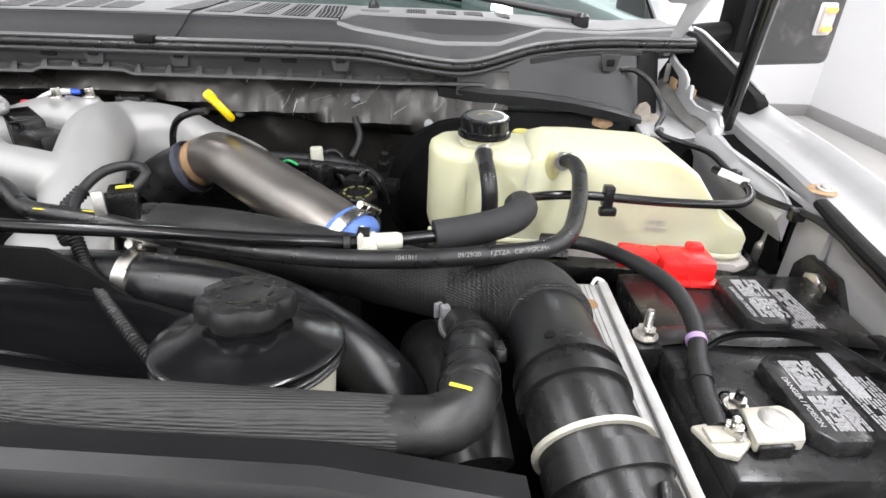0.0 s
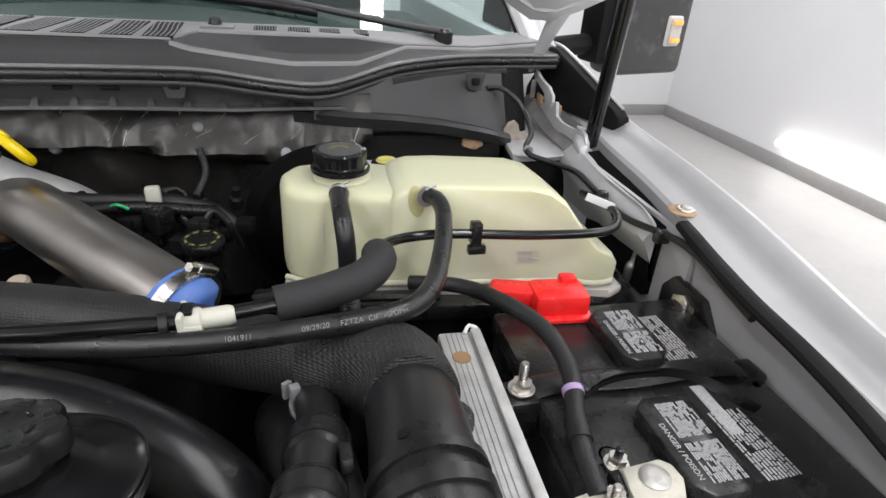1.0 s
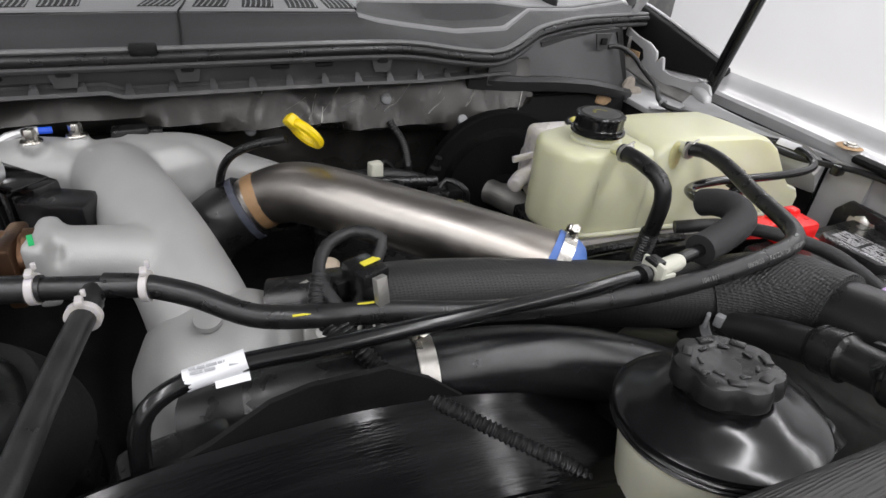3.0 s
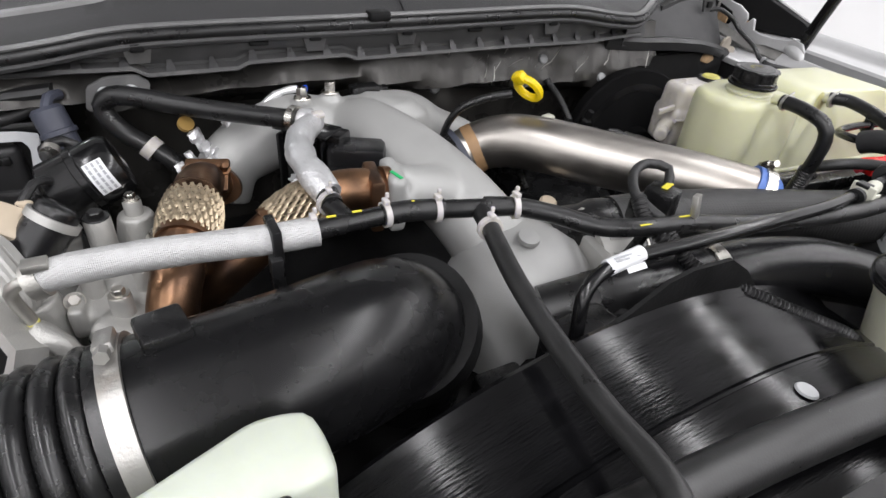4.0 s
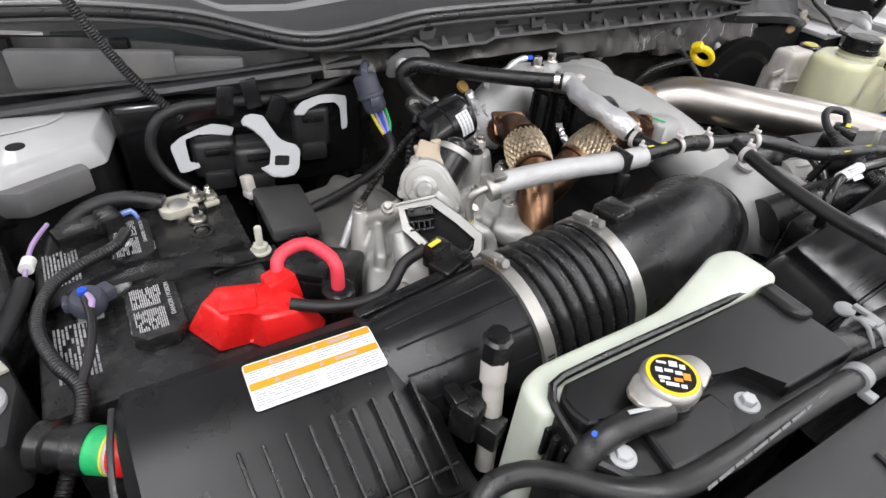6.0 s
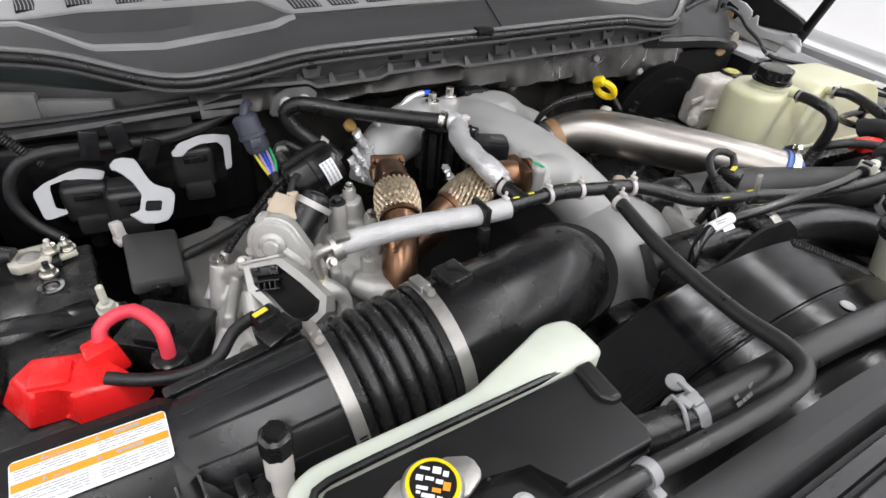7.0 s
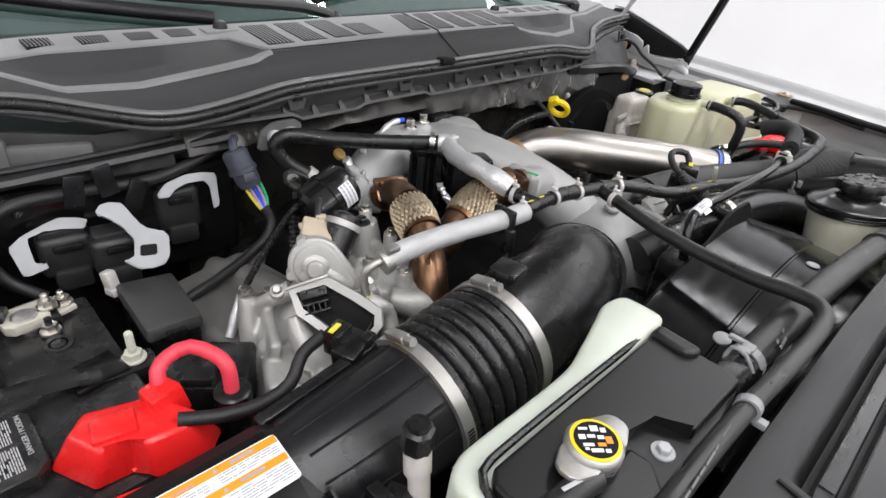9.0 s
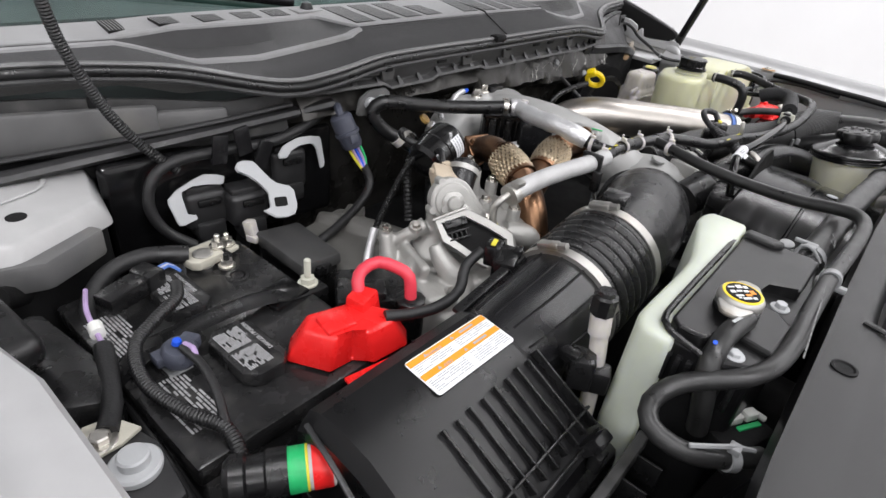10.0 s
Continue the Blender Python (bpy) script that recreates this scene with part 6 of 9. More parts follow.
def framed(at, u, n):
    """A pose with x along u and z along n."""
    z = Vector(n).normalized()
    x = Vector(u)
    x = (x - z * x.dot(z)).normalized()
    m = Matrix((x, z.cross(x), z)).transposed().to_4x4()
    m.translation = at
    return m


def teardrop(r0, r1, cx, cy, n=40):
    """Outline of a big round at the origin running into a smaller one."""
    out = []
    for k in range(n):
        a = 2 * math.pi * k / n
        d = Vector((math.cos(a), math.sin(a)))
        big = d * r0
        small = Vector((cx, cy)) + d * r1
        out.append(tuple(big if big.dot(d) > small.dot(d) else small))
    return out


def disc_stack(rows, m):
    """Layers of one teardrop outline: rows of shrink and height."""
    bm = bmesh.new()
    rings = [[bm.verts.new((x, y, h)) for x, y in teardrop(0.0275 - k, 0.0165 - k, 0.034, -0.013)] for k, h in rows]
    n = len(rings[0])
    for a, b in zip(rings, rings[1:]):
        for q in range(n):
            bm.faces.new((a[q], a[(q + 1) % n], b[(q + 1) % n], b[q]))
    bm.faces.new(rings[0][::-1]), bm.faces.new(rings[-1])
    return moved(bm, m)


gear = framed((-0.459, 0.083, 1.184), (0.775, -0.56, -0.28), (-0.50, -0.82, 0.27))
part("gear_cover", disc_stack([(0.004, -0.024), (0.0, -0.022), (0.0, -0.014), (0.0025, -0.013), (0.0025, -0.011), (-0.001, -0.010), (-0.001, -0.0045), (0.0008, -0.003), (0.004, -0.0025), (0.0055, -0.0005), (0.008, 0.0)], gear), CAST, egr, "rounded cast gear cover with a raised rim", angle=30.0)
part("hub", moved(join(turned([(0.015, -0.002), (0.0145, 0.002), (0.012, 0.004), (0.0095, 0.0045), (0.009, 0.009), (0.0075, 0.0105), (0.003, 0.011)], (0.0, -0.002, 0), n=28), tube([(0.010, -0.004, 0.0), (0.024, -0.008, 0.0), (0.036, -0.013, -0.001)], 0.0062, 12, squash=0.6), turned([(0.006, -0.002), (0.0055, 0.004)], (-0.008, -0.012, 0), n=16)), gear), CAST, egr, "raised cast hub")
for k, (bx, by) in enumerate(((-0.020, 0.019), (0.046, 0.004), (-0.021, -0.018))):
    part("ear", moved(turned([(0.0055, -0.02), (0.0055, -0.005), (0.0045, -0.003)], (bx, by, 0), n=14), gear), CAST, egr)
part("solenoid", tube([(-0.436, 0.100, 1.160), (-0.416, 0.110, 1.180), (-0.400, 0.117, 1.197)], 0.0195, 28), SATIN, egr, "black cylindrical solenoid")
part("solenoid_ring", tube([(-0.4025, 0.116, 1.1945, 0.0212), (-0.398, 0.118, 1.1995, 0.0212)], 0.0212, 28, 0.002), CAST, egr, "cast end ring")
part("solenoid_cap", tube([(-0.398, 0.118, 1.1995, 0.0175), (-0.393, 0.120, 1.205, 0.0165), (-0.391, 0.121, 1.207, 0.010)], 0.017, 24, 0.002), SATIN, egr)
face = framed((-0.472, 0.045, 1.150), (0.80, -0.28, 0.51), (-0.575, -0.557, 0.60))
HOLE = [(-0.013, 0.036), (0.015, 0.027), (0.030, -0.003), (0.040, -0.028), (0.033, -0.037), (0.017, -0.041), (0.004, -0.035), (-0.003, -0.020), (-0.009, -0.001), (-0.016, 0.018)]
RIM = [(-0.0175, 0.0425), (0.0225, 0.031), (0.0385, 0.000), (0.049, -0.027), (0.040, -0.042), (0.018, -0.049), (-0.001, -0.040), (-0.011, -0.021), (-0.017, -0.002), (-0.0245, 0.017)]


def collar(outer, inner, front, back, m):
    """A wall between two outlines of equal count, open through the middle."""
    bm = bmesh.new()
    rings = [[bm.verts.new((x, y, z)) for x, y in poly] for poly, z in ((inner, back), (inner, front - 0.001), (outer, front), (outer, back))]
    n = len(outer)
    for a, b in zip(rings, rings[1:] + rings[:1]):
        for q in range(n):
            bm.faces.new((a[q], a[(q + 1) % n], b[(q + 1) % n], b[q]))
    return moved(bm, m)


def sheet(poly, z0, z1, m, bevel=0.001):
    return moved(prism(poly[::-1], z0, z1, bevel), m)


part("socket_frame", collar(RIM, HOLE, 0.003, -0.024, face), CAST, egr, "cast frame round the socket", angle=30.0)
part("frame_shelf", moved(box(0.002, 0.0385, 0.001, 0.046, 0.003, 0.012, 0.001, rz=-16), face), CAST, egr)
part("black_insert", sheet(HOLE, -0.03, -0.008, face), MATTE, egr, "black plastic socket insert")
keyed = face @ pose(-0.001, 0.019, 0, 0, 0, -20)
part("plug_block", moved(join(box(0, 0.007, -0.002, 0.028, 0.009, 0.012, 0.0012), box(0, -0.003, -0.002, 0.028, 0.002, 0.012, 0.0006), box(0, -0.012, -0.003, 0.027, 0.002, 0.012, 0.0006)), keyed), BLACK, egr, "black socket with keyed slots")
for k in range(4):
    part("key", moved(box(-0.009 + 0.006 * k, -0.007, -0.002, 0.0016, 0.008, 0.010, 0.0004), keyed), BLACK, egr)
for k in (-0.009, 0.010):
    part("latch", moved(box(k, 0.010, 0.005, 0.006, 0.004, 0.005, 0.0008), keyed), BLACK, egr)
part("socket_lip", tube([face @ Vector((x, y, -0.003)) for x, y in ((0.005, -0.032), (0.017, -0.0375), (0.031, -0.034), (0.0365, -0.028))], 0.0011, 8), GLOSSY, egr)
cast(part("valve_body", join(
    prism([(-0.512, 0.150), (-0.520, 0.115), (-0.500, 0.075), (-0.478, 0.045), (-0.452, 0.018), (-0.415, 0.018), (-0.392, 0.045), (-0.395, 0.09), (-0.42, 0.14), (-0.47, 0.165)], 0.985, 1.104, 0.012, top=0.86, segments=2),
    tube([(-0.453, 0.106, 1.168, 0.019), (-0.450, 0.107, 1.125, 0.022), (-0.465, 0.11, 1.08, 0.036)], 0.03, 20), tube([(-0.428, 0.075, 1.155, 0.020), (-0.428, 0.075, 1.11, 0.028)], 0.03, 20),
    tube([(*(face @ Vector(p)), r) for p, r in (((-0.032, 0.020, -0.018), 0.010), ((-0.037, -0.004, -0.018), 0.014), ((-0.036, -0.030, -0.022), 0.017), ((-0.032, -0.055, -0.030), 0.019), ((-0.026, -0.08, -0.042), 0.021))], 0.02, 16),
    tube([(-0.508, 0.148, 1.128, 0.009), (-0.512, 0.138, 1.10, 0.012), (-0.518, 0.120, 1.06, 0.014)], 0.01, 14),
    tube([(-0.500, 0.138, 1.118, 0.009), (-0.488, 0.125, 1.130, 0.009), (-0.470, 0.115, 1.14, 0.012)], 0.01, 12), box(-0.508, 0.100, 1.104, 0.012, 0.075, 0.034, 0.004, rz=-22, ry=12), box(-0.490, 0.024, 1.075, 0.055, 0.012, 0.05, 0.004, rz=40),
    box(-0.508, 0.075, 1.062, 0.055, 0.11, 0.075, 0.008, rz=-24, ry=10), box(-0.50, 0.03, 1.045, 0.07, 0.05, 0.07, 0.008, rz=35), tube([(-0.535, 0.105, 1.05, 0.014), (-0.52, 0.095, 1.085, 0.014), (-0.505, 0.09, 1.11, 0.012)], 0.013, 14), box(-0.47, -0.002, 1.06, 0.07, 0.03, 0.05, 0.006, rz=-30),
    tube([(-0.522, 0.078, 1.085, 0.012), (-0.525, 0.062, 1.06, 0.016)], 0.014, 14), box(-0.448, 0.012, 1.085, 0.06, 0.03, 0.045, 0.006, rz=-35)), CAST, egr, "rough cast body with ribs and bosses"), 0.0024, 2)
cast(part("arm", join(tube([(-0.424, 0.040, 1.150, 0.009), (-0.412, 0.030, 1.142, 0.009), (-0.405, 0.026, 1.130, 0.009), (-0.410, 0.016, 1.112, 0.010), (-0.428, 0.006, 1.095, 0.012), (-0.448, 0.004, 1.09, 0.012)], 0.009, 14), box(-0.424, 0.037, 1.146, 0.024, 0.024, 0.014, 0.003, rz=-35, ry=20)), CAST, egr, "cast bracket arm"), 0.0024, 2)
part("pipe_gasket", turned([(0.0045, 0), (0.0045, 0.002)], (-0.4225, 0.041, 1.1555), (-0.2, -0.3, 0.9), 16), STAINYELLOW, egr)
for bx, by, bz, d in ((-0.508, 0.148, 1.134, (-0.1, -0.2, 1)), (-0.522, 0.076, 1.096, (-0.3, -0.5, 0.8)), (-0.399, 0.072, 1.144, (0.1, -0.6, 0.8)), (-0.486, 0.118, 1.143, (-0.3, -0.4, 0.9)), (-0.512, 0.028, 1.10, (-0.4, -0.7, 0.6))):
    part("boss", turned([(0.0085, -0.02), (0.0085, 0.0), (0.0075, 0.0015)], (bx, by, bz), d, 16), CAST, egr)
    bolt(egr, (bx, by, bz), 0.0052, 0.006, axis=d)
cooler = thing("egr_cooler", "cast aluminium cooler housing behind the valve", "housing", (-0.37, 0.1, 1.0))
cast(part("body", join(prism([(-0.405, 0.06), (-0.36, 0.015), (-0.325, 0.03), (-0.318, 0.12), (-0.34, 0.185), (-0.395, 0.17)], 1.0, 1.138, 0.012, top=0.86), box(-0.352, 0.095, 1.138, 0.055, 0.075, 0.012, 0.004, rz=12, rx=6), tube([(-0.343, 0.15, 1.172, 0.015), (-0.343, 0.15, 1.14, 0.022), (-0.343, 0.15, 1.10, 0.026)], 0.02, 20), tube([(-0.371, 0.121, 1.184, 0.010), (-0.371, 0.121, 1.15, 0.012), (-0.37, 0.12, 1.11, 0.016)], 0.012, 16), tube([(-0.385, 0.05, 1.13, 0.014), (-0.36, 0.03, 1.12, 0.018), (-0.33, 0.03, 1.10, 0.02)], 0.016, 14), box(-0.39, 0.10, 1.13, 0.012, 0.09, 0.03, 0.003, rz=-14)), CAST, cooler, "cast housing with bosses"), 0.0028, 3)
for k, (bx, by, bz, br) in enumerate(((-0.371, 0.121, 1.178, 0.011), (-0.345, 0.075, 1.150, 0.009), (-0.365, 0.05, 1.145, 0.009), (-0.330, 0.115, 1.152, 0.009), (-0.385, 0.085, 1.15, 0.009), (-0.343, 0.15, 1.174, 0.008))):
    part("boss", turned([(br, -0.05), (br, 0.010), (br * 0.9, 0.012)], (bx, by, bz), n=16), CAST, cooler)
    bolt(cooler, (bx, by, bz + 0.012), br * 0.6, 0.007, BLACK if k == 0 else STEEL)
canister = thing("vacuum_canister", "black round vacuum canister with a white label", "canister", (-0.37, 0.165, 1.14))
ca = Vector((0.68, -0.50, 0.30)).normalized()
cc = Vector((-0.374, 0.186, 1.196))
ca = Vector((0.93, 0.07, 0.36)).normalized()
part("body", turned([(0.024, -0.034), (0.030, -0.029), (0.030, -0.004), (0.0315, -0.003), (0.0315, 0.003), (0.030, 0.004), (0.030, 0.026), (0.026, 0.032), (0.01, 0.034)], cc, ca, 36), GLOSSY, canister)
cs = Vector((0, -0.97, 0.24))
cs = (cs - ca * cs.dot(ca)).normalized()
ct = ca.cross(cs)
part("label", loft([[tuple(cc + ca * h + r * (math.cos(a) * cs + math.sin(a) * ct)) for h, r in ((0.006, 0.0298), (0.006, 0.0306), (0.023, 0.0306), (0.023, 0.0298))] for a in [-0.52 + 1.04 * k / 10 for k in range(11)]]), LABEL, canister, "white printed label")
for k in range(3):
    for j in range(6):
        a = -0.42 + 0.165 * j
        part("label_print", moved(box(0, 0, 0, 0.0042, 0.0022, 0.0003, 0), Matrix.Translation(cc + ca * (0.0095 + 0.005 * k) + 0.0308 * (math.cos(a) * cs + math.sin(a) * ct)) @ Matrix((-math.sin(a) * cs + math.cos(a) * ct, ca, math.cos(a) * cs + math.sin(a) * ct)).transposed().to_4x4()), PRINT, canister)
part("foot", tube([(-0.378, 0.185, 1.175), (-0.38, 0.18, 1.14), (-0.385, 0.17, 1.10)], 0.014, 10), BLACK, canister)
part("vacuum_tube", tube([(-0.40, 0.205, 1.205), (-0.405, 0.225, 1.212), (-0.39, 0.24, 1.212), (-0.372, 0.235, 1.20)], 0.0055, 10), RUBBER, canister)
part("clamp", band((-0.40, 0.22, 1.211), (0.2, 1, 0.2), 0.007, 0.008), STEEL, canister)
tan = thing("tan_connector", "tan electrical connector on top of the valve", "connector", (-0.43, 0.125, 1.17))
part("body", join(box(-0.431, 0.124, 1.194, 0.034, 0.030, 0.020, 0.003, rz=-35, rx=15, ry=14), box(-0.419, 0.110, 1.186, 0.024, 0.022, 0.016, 0.003, rz=-35), box(-0.418, 0.134, 1.204, 0.012, 0.008, 0.010, 0.002, rz=-35), box(-0.442, 0.134, 1.202, 0.008, 0.010, 0.006, 0.002, rz=-20), box(-0.447, 0.118, 1.184, 0.010, 0.018, 0.006, 0.001, rz=-35)), TAN, tan)
part("collar", box(-0.434, 0.112, 1.176, 0.032, 0.026, 0.016, 0.004, rz=-35), BLACK, tan)
part("lead", tube([(-0.425, 0.13, 1.20), (-0.41, 0.15, 1.215), (-0.40, 0.165, 1.208), (-0.395, 0.185, 1.19)], 0.004, 8), CABLE, tan)

# ---- cooling hoses over the engine ----
tee = thing("coolant_tee", "black plastic tee joints with pale spring clamps", "fitting", (-0.13, 0.0, 1.2))
part("tee_body", join(tube([(-0.105, 0.002, 1.207), (-0.035, -0.018, 1.206)], 0.0085, 12), tube([(-0.067, -0.006, 1.206), (-0.075, -0.04, 1.204)], 0.0085, 12)), BLACK, tee)
part("tee_body", join(tube([(-0.215, 0.008, 1.208), (-0.15, 0.008, 1.209)], 0.0085, 12), tube([(-0.185, 0.010, 1.209), (-0.192, 0.042, 1.211)], 0.0085, 12)), BLACK, tee)
for cx, cy, cz, d in ((-0.105, 0.002, 1.207, (1, -0.2, 0)), (-0.035, -0.018, 1.206, (1, -0.3, 0)), (-0.074, -0.038, 1.204, (-0.2, -1, 0)), (-0.215, 0.008, 1.208, (1, -0.1, 0)), (-0.152, 0.008, 1.209, (1, 0, 0)), (-0.191, 0.040, 1.211, (-0.2, 1, 0))):
    part("spring_clamp", join(band((cx, cy, cz), d, 0.0104, 0.005, 0.0010), box(cx, cy, cz + 0.013, 0.005, 0.009, 0.004, 0.001), box(cx + 0.003, cy + 0.004, cz + 0.016, 0.003, 0.003, 0.005, 0.0006)), FLUID, tee, "pale spring clamp")
tee_hose = thing("coolant_hose", "short black coolant hose with yellow marks between the tees", "hose", (-0.13, 0.006, 1.2), "coolant hoses")
part("hose", tube([(-0.155, 0.008, 1.209), (-0.13, 0.006, 1.209), (-0.10, 0.001, 1.207)], 0.0098, 14), RUBBER, tee_hose)
for k, (mx, my) in enumerate(((-0.13, 0.006), (-0.178, 0.008), (-0.2, 0.008))):
    part("yellow_mark", box(mx, my, 1.2180, 0.008, 0.0025, 0.001, 0.0003, rz=-5), YELLOWMARK, tee_hose)
silver = thing("heat_shield_hose", "hose in a bright aluminium foil sleeve", "hose", (-0.3, 0.03, 1.19), "foil-sleeved hoses")
part("sleeve", tube([(-0.212, 0.006, 1.208, 0.0125), (-0.25, 0.010, 1.207, 0.0122), (-0.29, 0.018, 1.206, 0.0120), (-0.34, 0.026, 1.205, 0.0120), (-0.385, 0.029, 1.204, 0.0122), (-0.405, 0.032, 1.200, 0.0115)], 0.013, 18, wobble=0.04), FOILWEAVE, silver, "bright crinkled foil sleeve")
part("end_clamp", join(band((-0.408, 0.033, 1.198), (-1, 0.1, -0.3), 0.0125, 0.010, 0.0015), box(-0.405, 0.028, 1.214, 0.016, 0.012, 0.006, 0.001)), DULLSTEEL, silver)
part("metal_pipe", tube([(-0.398, 0.032, 1.201), (-0.420, 0.036, 1.196), (-0.4285, 0.041, 1.185), (-0.4265, 0.043, 1.168), (-0.4225, 0.042, 1.154)], 0.0048, 12), DULLSTEEL, silver)
part("clip", join(box(-0.247, 0.009, 1.206, 0.008, 0.03, 0.032, 0.002), box(-0.25, -0.005, 1.185, 0.010, 0.012, 0.03, 0.002)), BLACK, silver)
part("wire_tie", tube([(-0.25, -0.006, 1.17), (-0.27, -0.02, 1.165), (-0.29, -0.022, 1.175)], 0.0022, 6), BLACK, silver)
up = thing("heat_shield_hose", "short hose in a crinkled foil sleeve up to the manifold", "hose", (-0.18, 0.1, 1.2), "foil-sleeved hoses")
part("sleeve", tube([(-0.188, 0.05, 1.213, 0.0125), (-0.192, 0.07, 1.219, 0.0135), (-0.195, 0.10, 1.224, 0.0135), (-0.188, 0.14, 1.222, 0.0135), (-0.172, 0.175, 1.219, 0.0130), (-0.157, 0.195, 1.218, 0.0130), (-0.165, 0.208, 1.217, 0.014)], 0.015, 18, wobble=0.16), FOIL, up, "crinkled foil sleeve")
part("hose_end", tube([(-0.19, 0.035, 1.211), (-0.189, 0.055, 1.215)], 0.0100, 12), RUBBER, up)
part("clip", box(-0.152, 0.192, 1.228, 0.014, 0.012, 0.006, 0.002), FLUID, up)
part("end_band", band((-0.172, 0.214, 1.217), (-0.7, 0.7, 0.0), 0.0135, 0.008, 0.001), STEEL, up)
blk = thing("coolant_hose", "thick black hose curving along the bulkhead", "hose", (-0.29, 0.30, 1.13), "coolant hoses")
part("hose", tube([(-0.165, 0.208, 1.217), (-0.19, 0.235, 1.213), (-0.235, 0.275, 1.210), (-0.28, 0.302, 1.213), (-0.32, 0.323, 1.219), (-0.342, 0.335, 1.218), (-0.354, 0.342, 1.206), (-0.35, 0.338, 1.19), (-0.335, 0.33, 1.172), (-0.31, 0.315, 1.155), (-0.29, 0.30, 1.14)], 0.0110, 16), RUBBER, blk)
part("clamp", band((-0.315, 0.318, 1.158), (0.6, -0.4, -0.6), 0.0128, 0.012, 0.0012), FLUID, blk, "pale clamp")
front = thing("coolant_hose", "long grey-black coolant hose down to the radiator front", "hose", (-0.2, -0.25, 1.17), "coolant hoses")
part("hose", tube([(-0.070, -0.025, 1.205), (-0.080, -0.06, 1.203), (-0.092, -0.11, 1.2), (-0.104, -0.175, 1.2), (-0.115, -0.235, 1.205), (-0.122, -0.275, 1.213), (-0.132, -0.300, 1.217), (-0.155, -0.312, 1.216), (-0.20, -0.313, 1.214), (-0.27, -0.309, 1.212), (-0.34, -0.304, 1.211), (-0.42, -0.302, 1.210), (-0.465, -0.302, 1.208), (-0.505, -0.297, 1.203), (-0.532, -0.281, 1.196), (-0.549, -0.256, 1.187), (-0.565, -0.240, 1.180), (-0.585, -0.233, 1.172), (-0.600, -0.241, 1.164), (-0.602, -0.262, 1.159), (-0.590, -0.283, 1.154), (-0.571, -0.300, 1.150), (-0.545, -0.318, 1.145)], 0.0082, 16), GREYHOSE, front)
part("holder", join(band((-0.325, -0.305, 1.211), (1, 0.08, 0), 0.0088, 0.009, 0.0014), box(-0.325, -0.317, 1.204, 0.008, 0.010, 0.006, 0.001)), CLIPGREY, front)
part("end_clamp", join(band((-0.572, -0.2995, 1.150), (0.7, -0.7, -0.15), 0.0090, 0.008, 0.0012), box(-0.572, -0.2995, 1.162, 0.010, 0.009, 0.006, 0.001), tube([(-0.600, -0.272, 1.166), (-0.588, -0.285, 1.166), (-0.572, -0.299, 1.164)], 0.0022, 6), tube([(-0.572, -0.299, 1.164), (-0.560, -0.312, 1.160)], 0.002, 6)), CLIPGREY, front, "pale spring clamp")
print_lines(front, pose(-0.42, -0.3072, 1.2180, 48, 0, 3), 0.16, 0.0036, 1, HOSEPRINT, seed=13)

# ---- intake duct, bellows, clamps ----
duct = thing("intake_duct", "black plastic intake duct with ribbed bellows and steel clamps", "duct", (-0.32, -0.08, 1.05))
part("elbow", tube([(-0.372, -0.086, 1.142, 0.065), (-0.32, -0.085, 1.146, 0.064), (-0.26, -0.080, 1.148, 0.063), (-0.205, -0.068, 1.146, 0.062), (-0.168, -0.052, 1.134, 0.06), (-0.15, -0.04, 1.10, 0.056), (-0.145, -0.035, 1.04, 0.052)], 0.063, 36), ELBOW, duct, "smooth black elbow")
part("end_rim", tube([(-0.163, -0.052, 1.137, 0.066), (-0.153, -0.045, 1.118, 0.067), (-0.148, -0.04, 1.10, 0.064)], 0.066, 36), MATTE, duct)
bd = Vector((1, 0.0, 0.14)).normalized()
prof = []
for k in range(5):
    prof += [(0.0605 + 0.0080 * math.sin(math.pi * u) ** 0.55, 0.0036 + (k + u) * 0.0150) for u in (0.0, 0.04, 0.12, 0.25, 0.4, 0.5, 0.6, 0.75, 0.88, 0.96)]
part("bellows", turned([(0.0645, -0.006), (0.0650, 0.0), (0.0640, 0.0025)] + prof + [(0.0640, 0.080), (0.0650, 0.083), (0.0645, 0.090)], (-0.4495, -0.087, 1.131), bd, 64), GLOSSRUB, duct, "ribbed black rubber bellows", angle=70.0)
hose_clamp(duct, (-0.358, -0.086, 1.1435), bd, 0.0665, 0.013, (0, 0.3, 1), CLAMPBAND)
left_clamp = hose_clamp(duct, (-0.462, -0.087, 1.129), bd, 0.0665, 0.012, (0, 0.35, 0.9), CLAMPBAND)
for k in range(14):
    a = 1.25 + 0.052 * k
    o = Vector((0, -math.sin(a), math.cos(a)))
    o = (o - bd * o.dot(bd)).normalized()
    part("slot", moved(box(0, 0, 0, 0.007, 0.0014, 0.0006, 0), Matrix.Translation(Vector((-0.462, -0.087, 1.129)) + o * 0.0683) @ Matrix((bd, o.cross(bd), o)).transposed().to_4x4()), MATTE, left_clamp)
for k in range(5):
    a = -0.5 + 0.42 * k
    o = Vector((0, -math.sin(a), math.cos(a)))
    part("ridge", tube([Vector((-0.585, -0.081, 1.114)) + o * 0.0545, Vector((-0.53, -0.085, 1.12)) + o * 0.0605, Vector((-0.475, -0.087, 1.127)) + o * 0.063], 0.0016, 6), SATIN, duct)
part("cuff", band((-0.366, -0.086, 1.1423), bd, 0.0645, 0.012, 0.002), BLACK, duct)
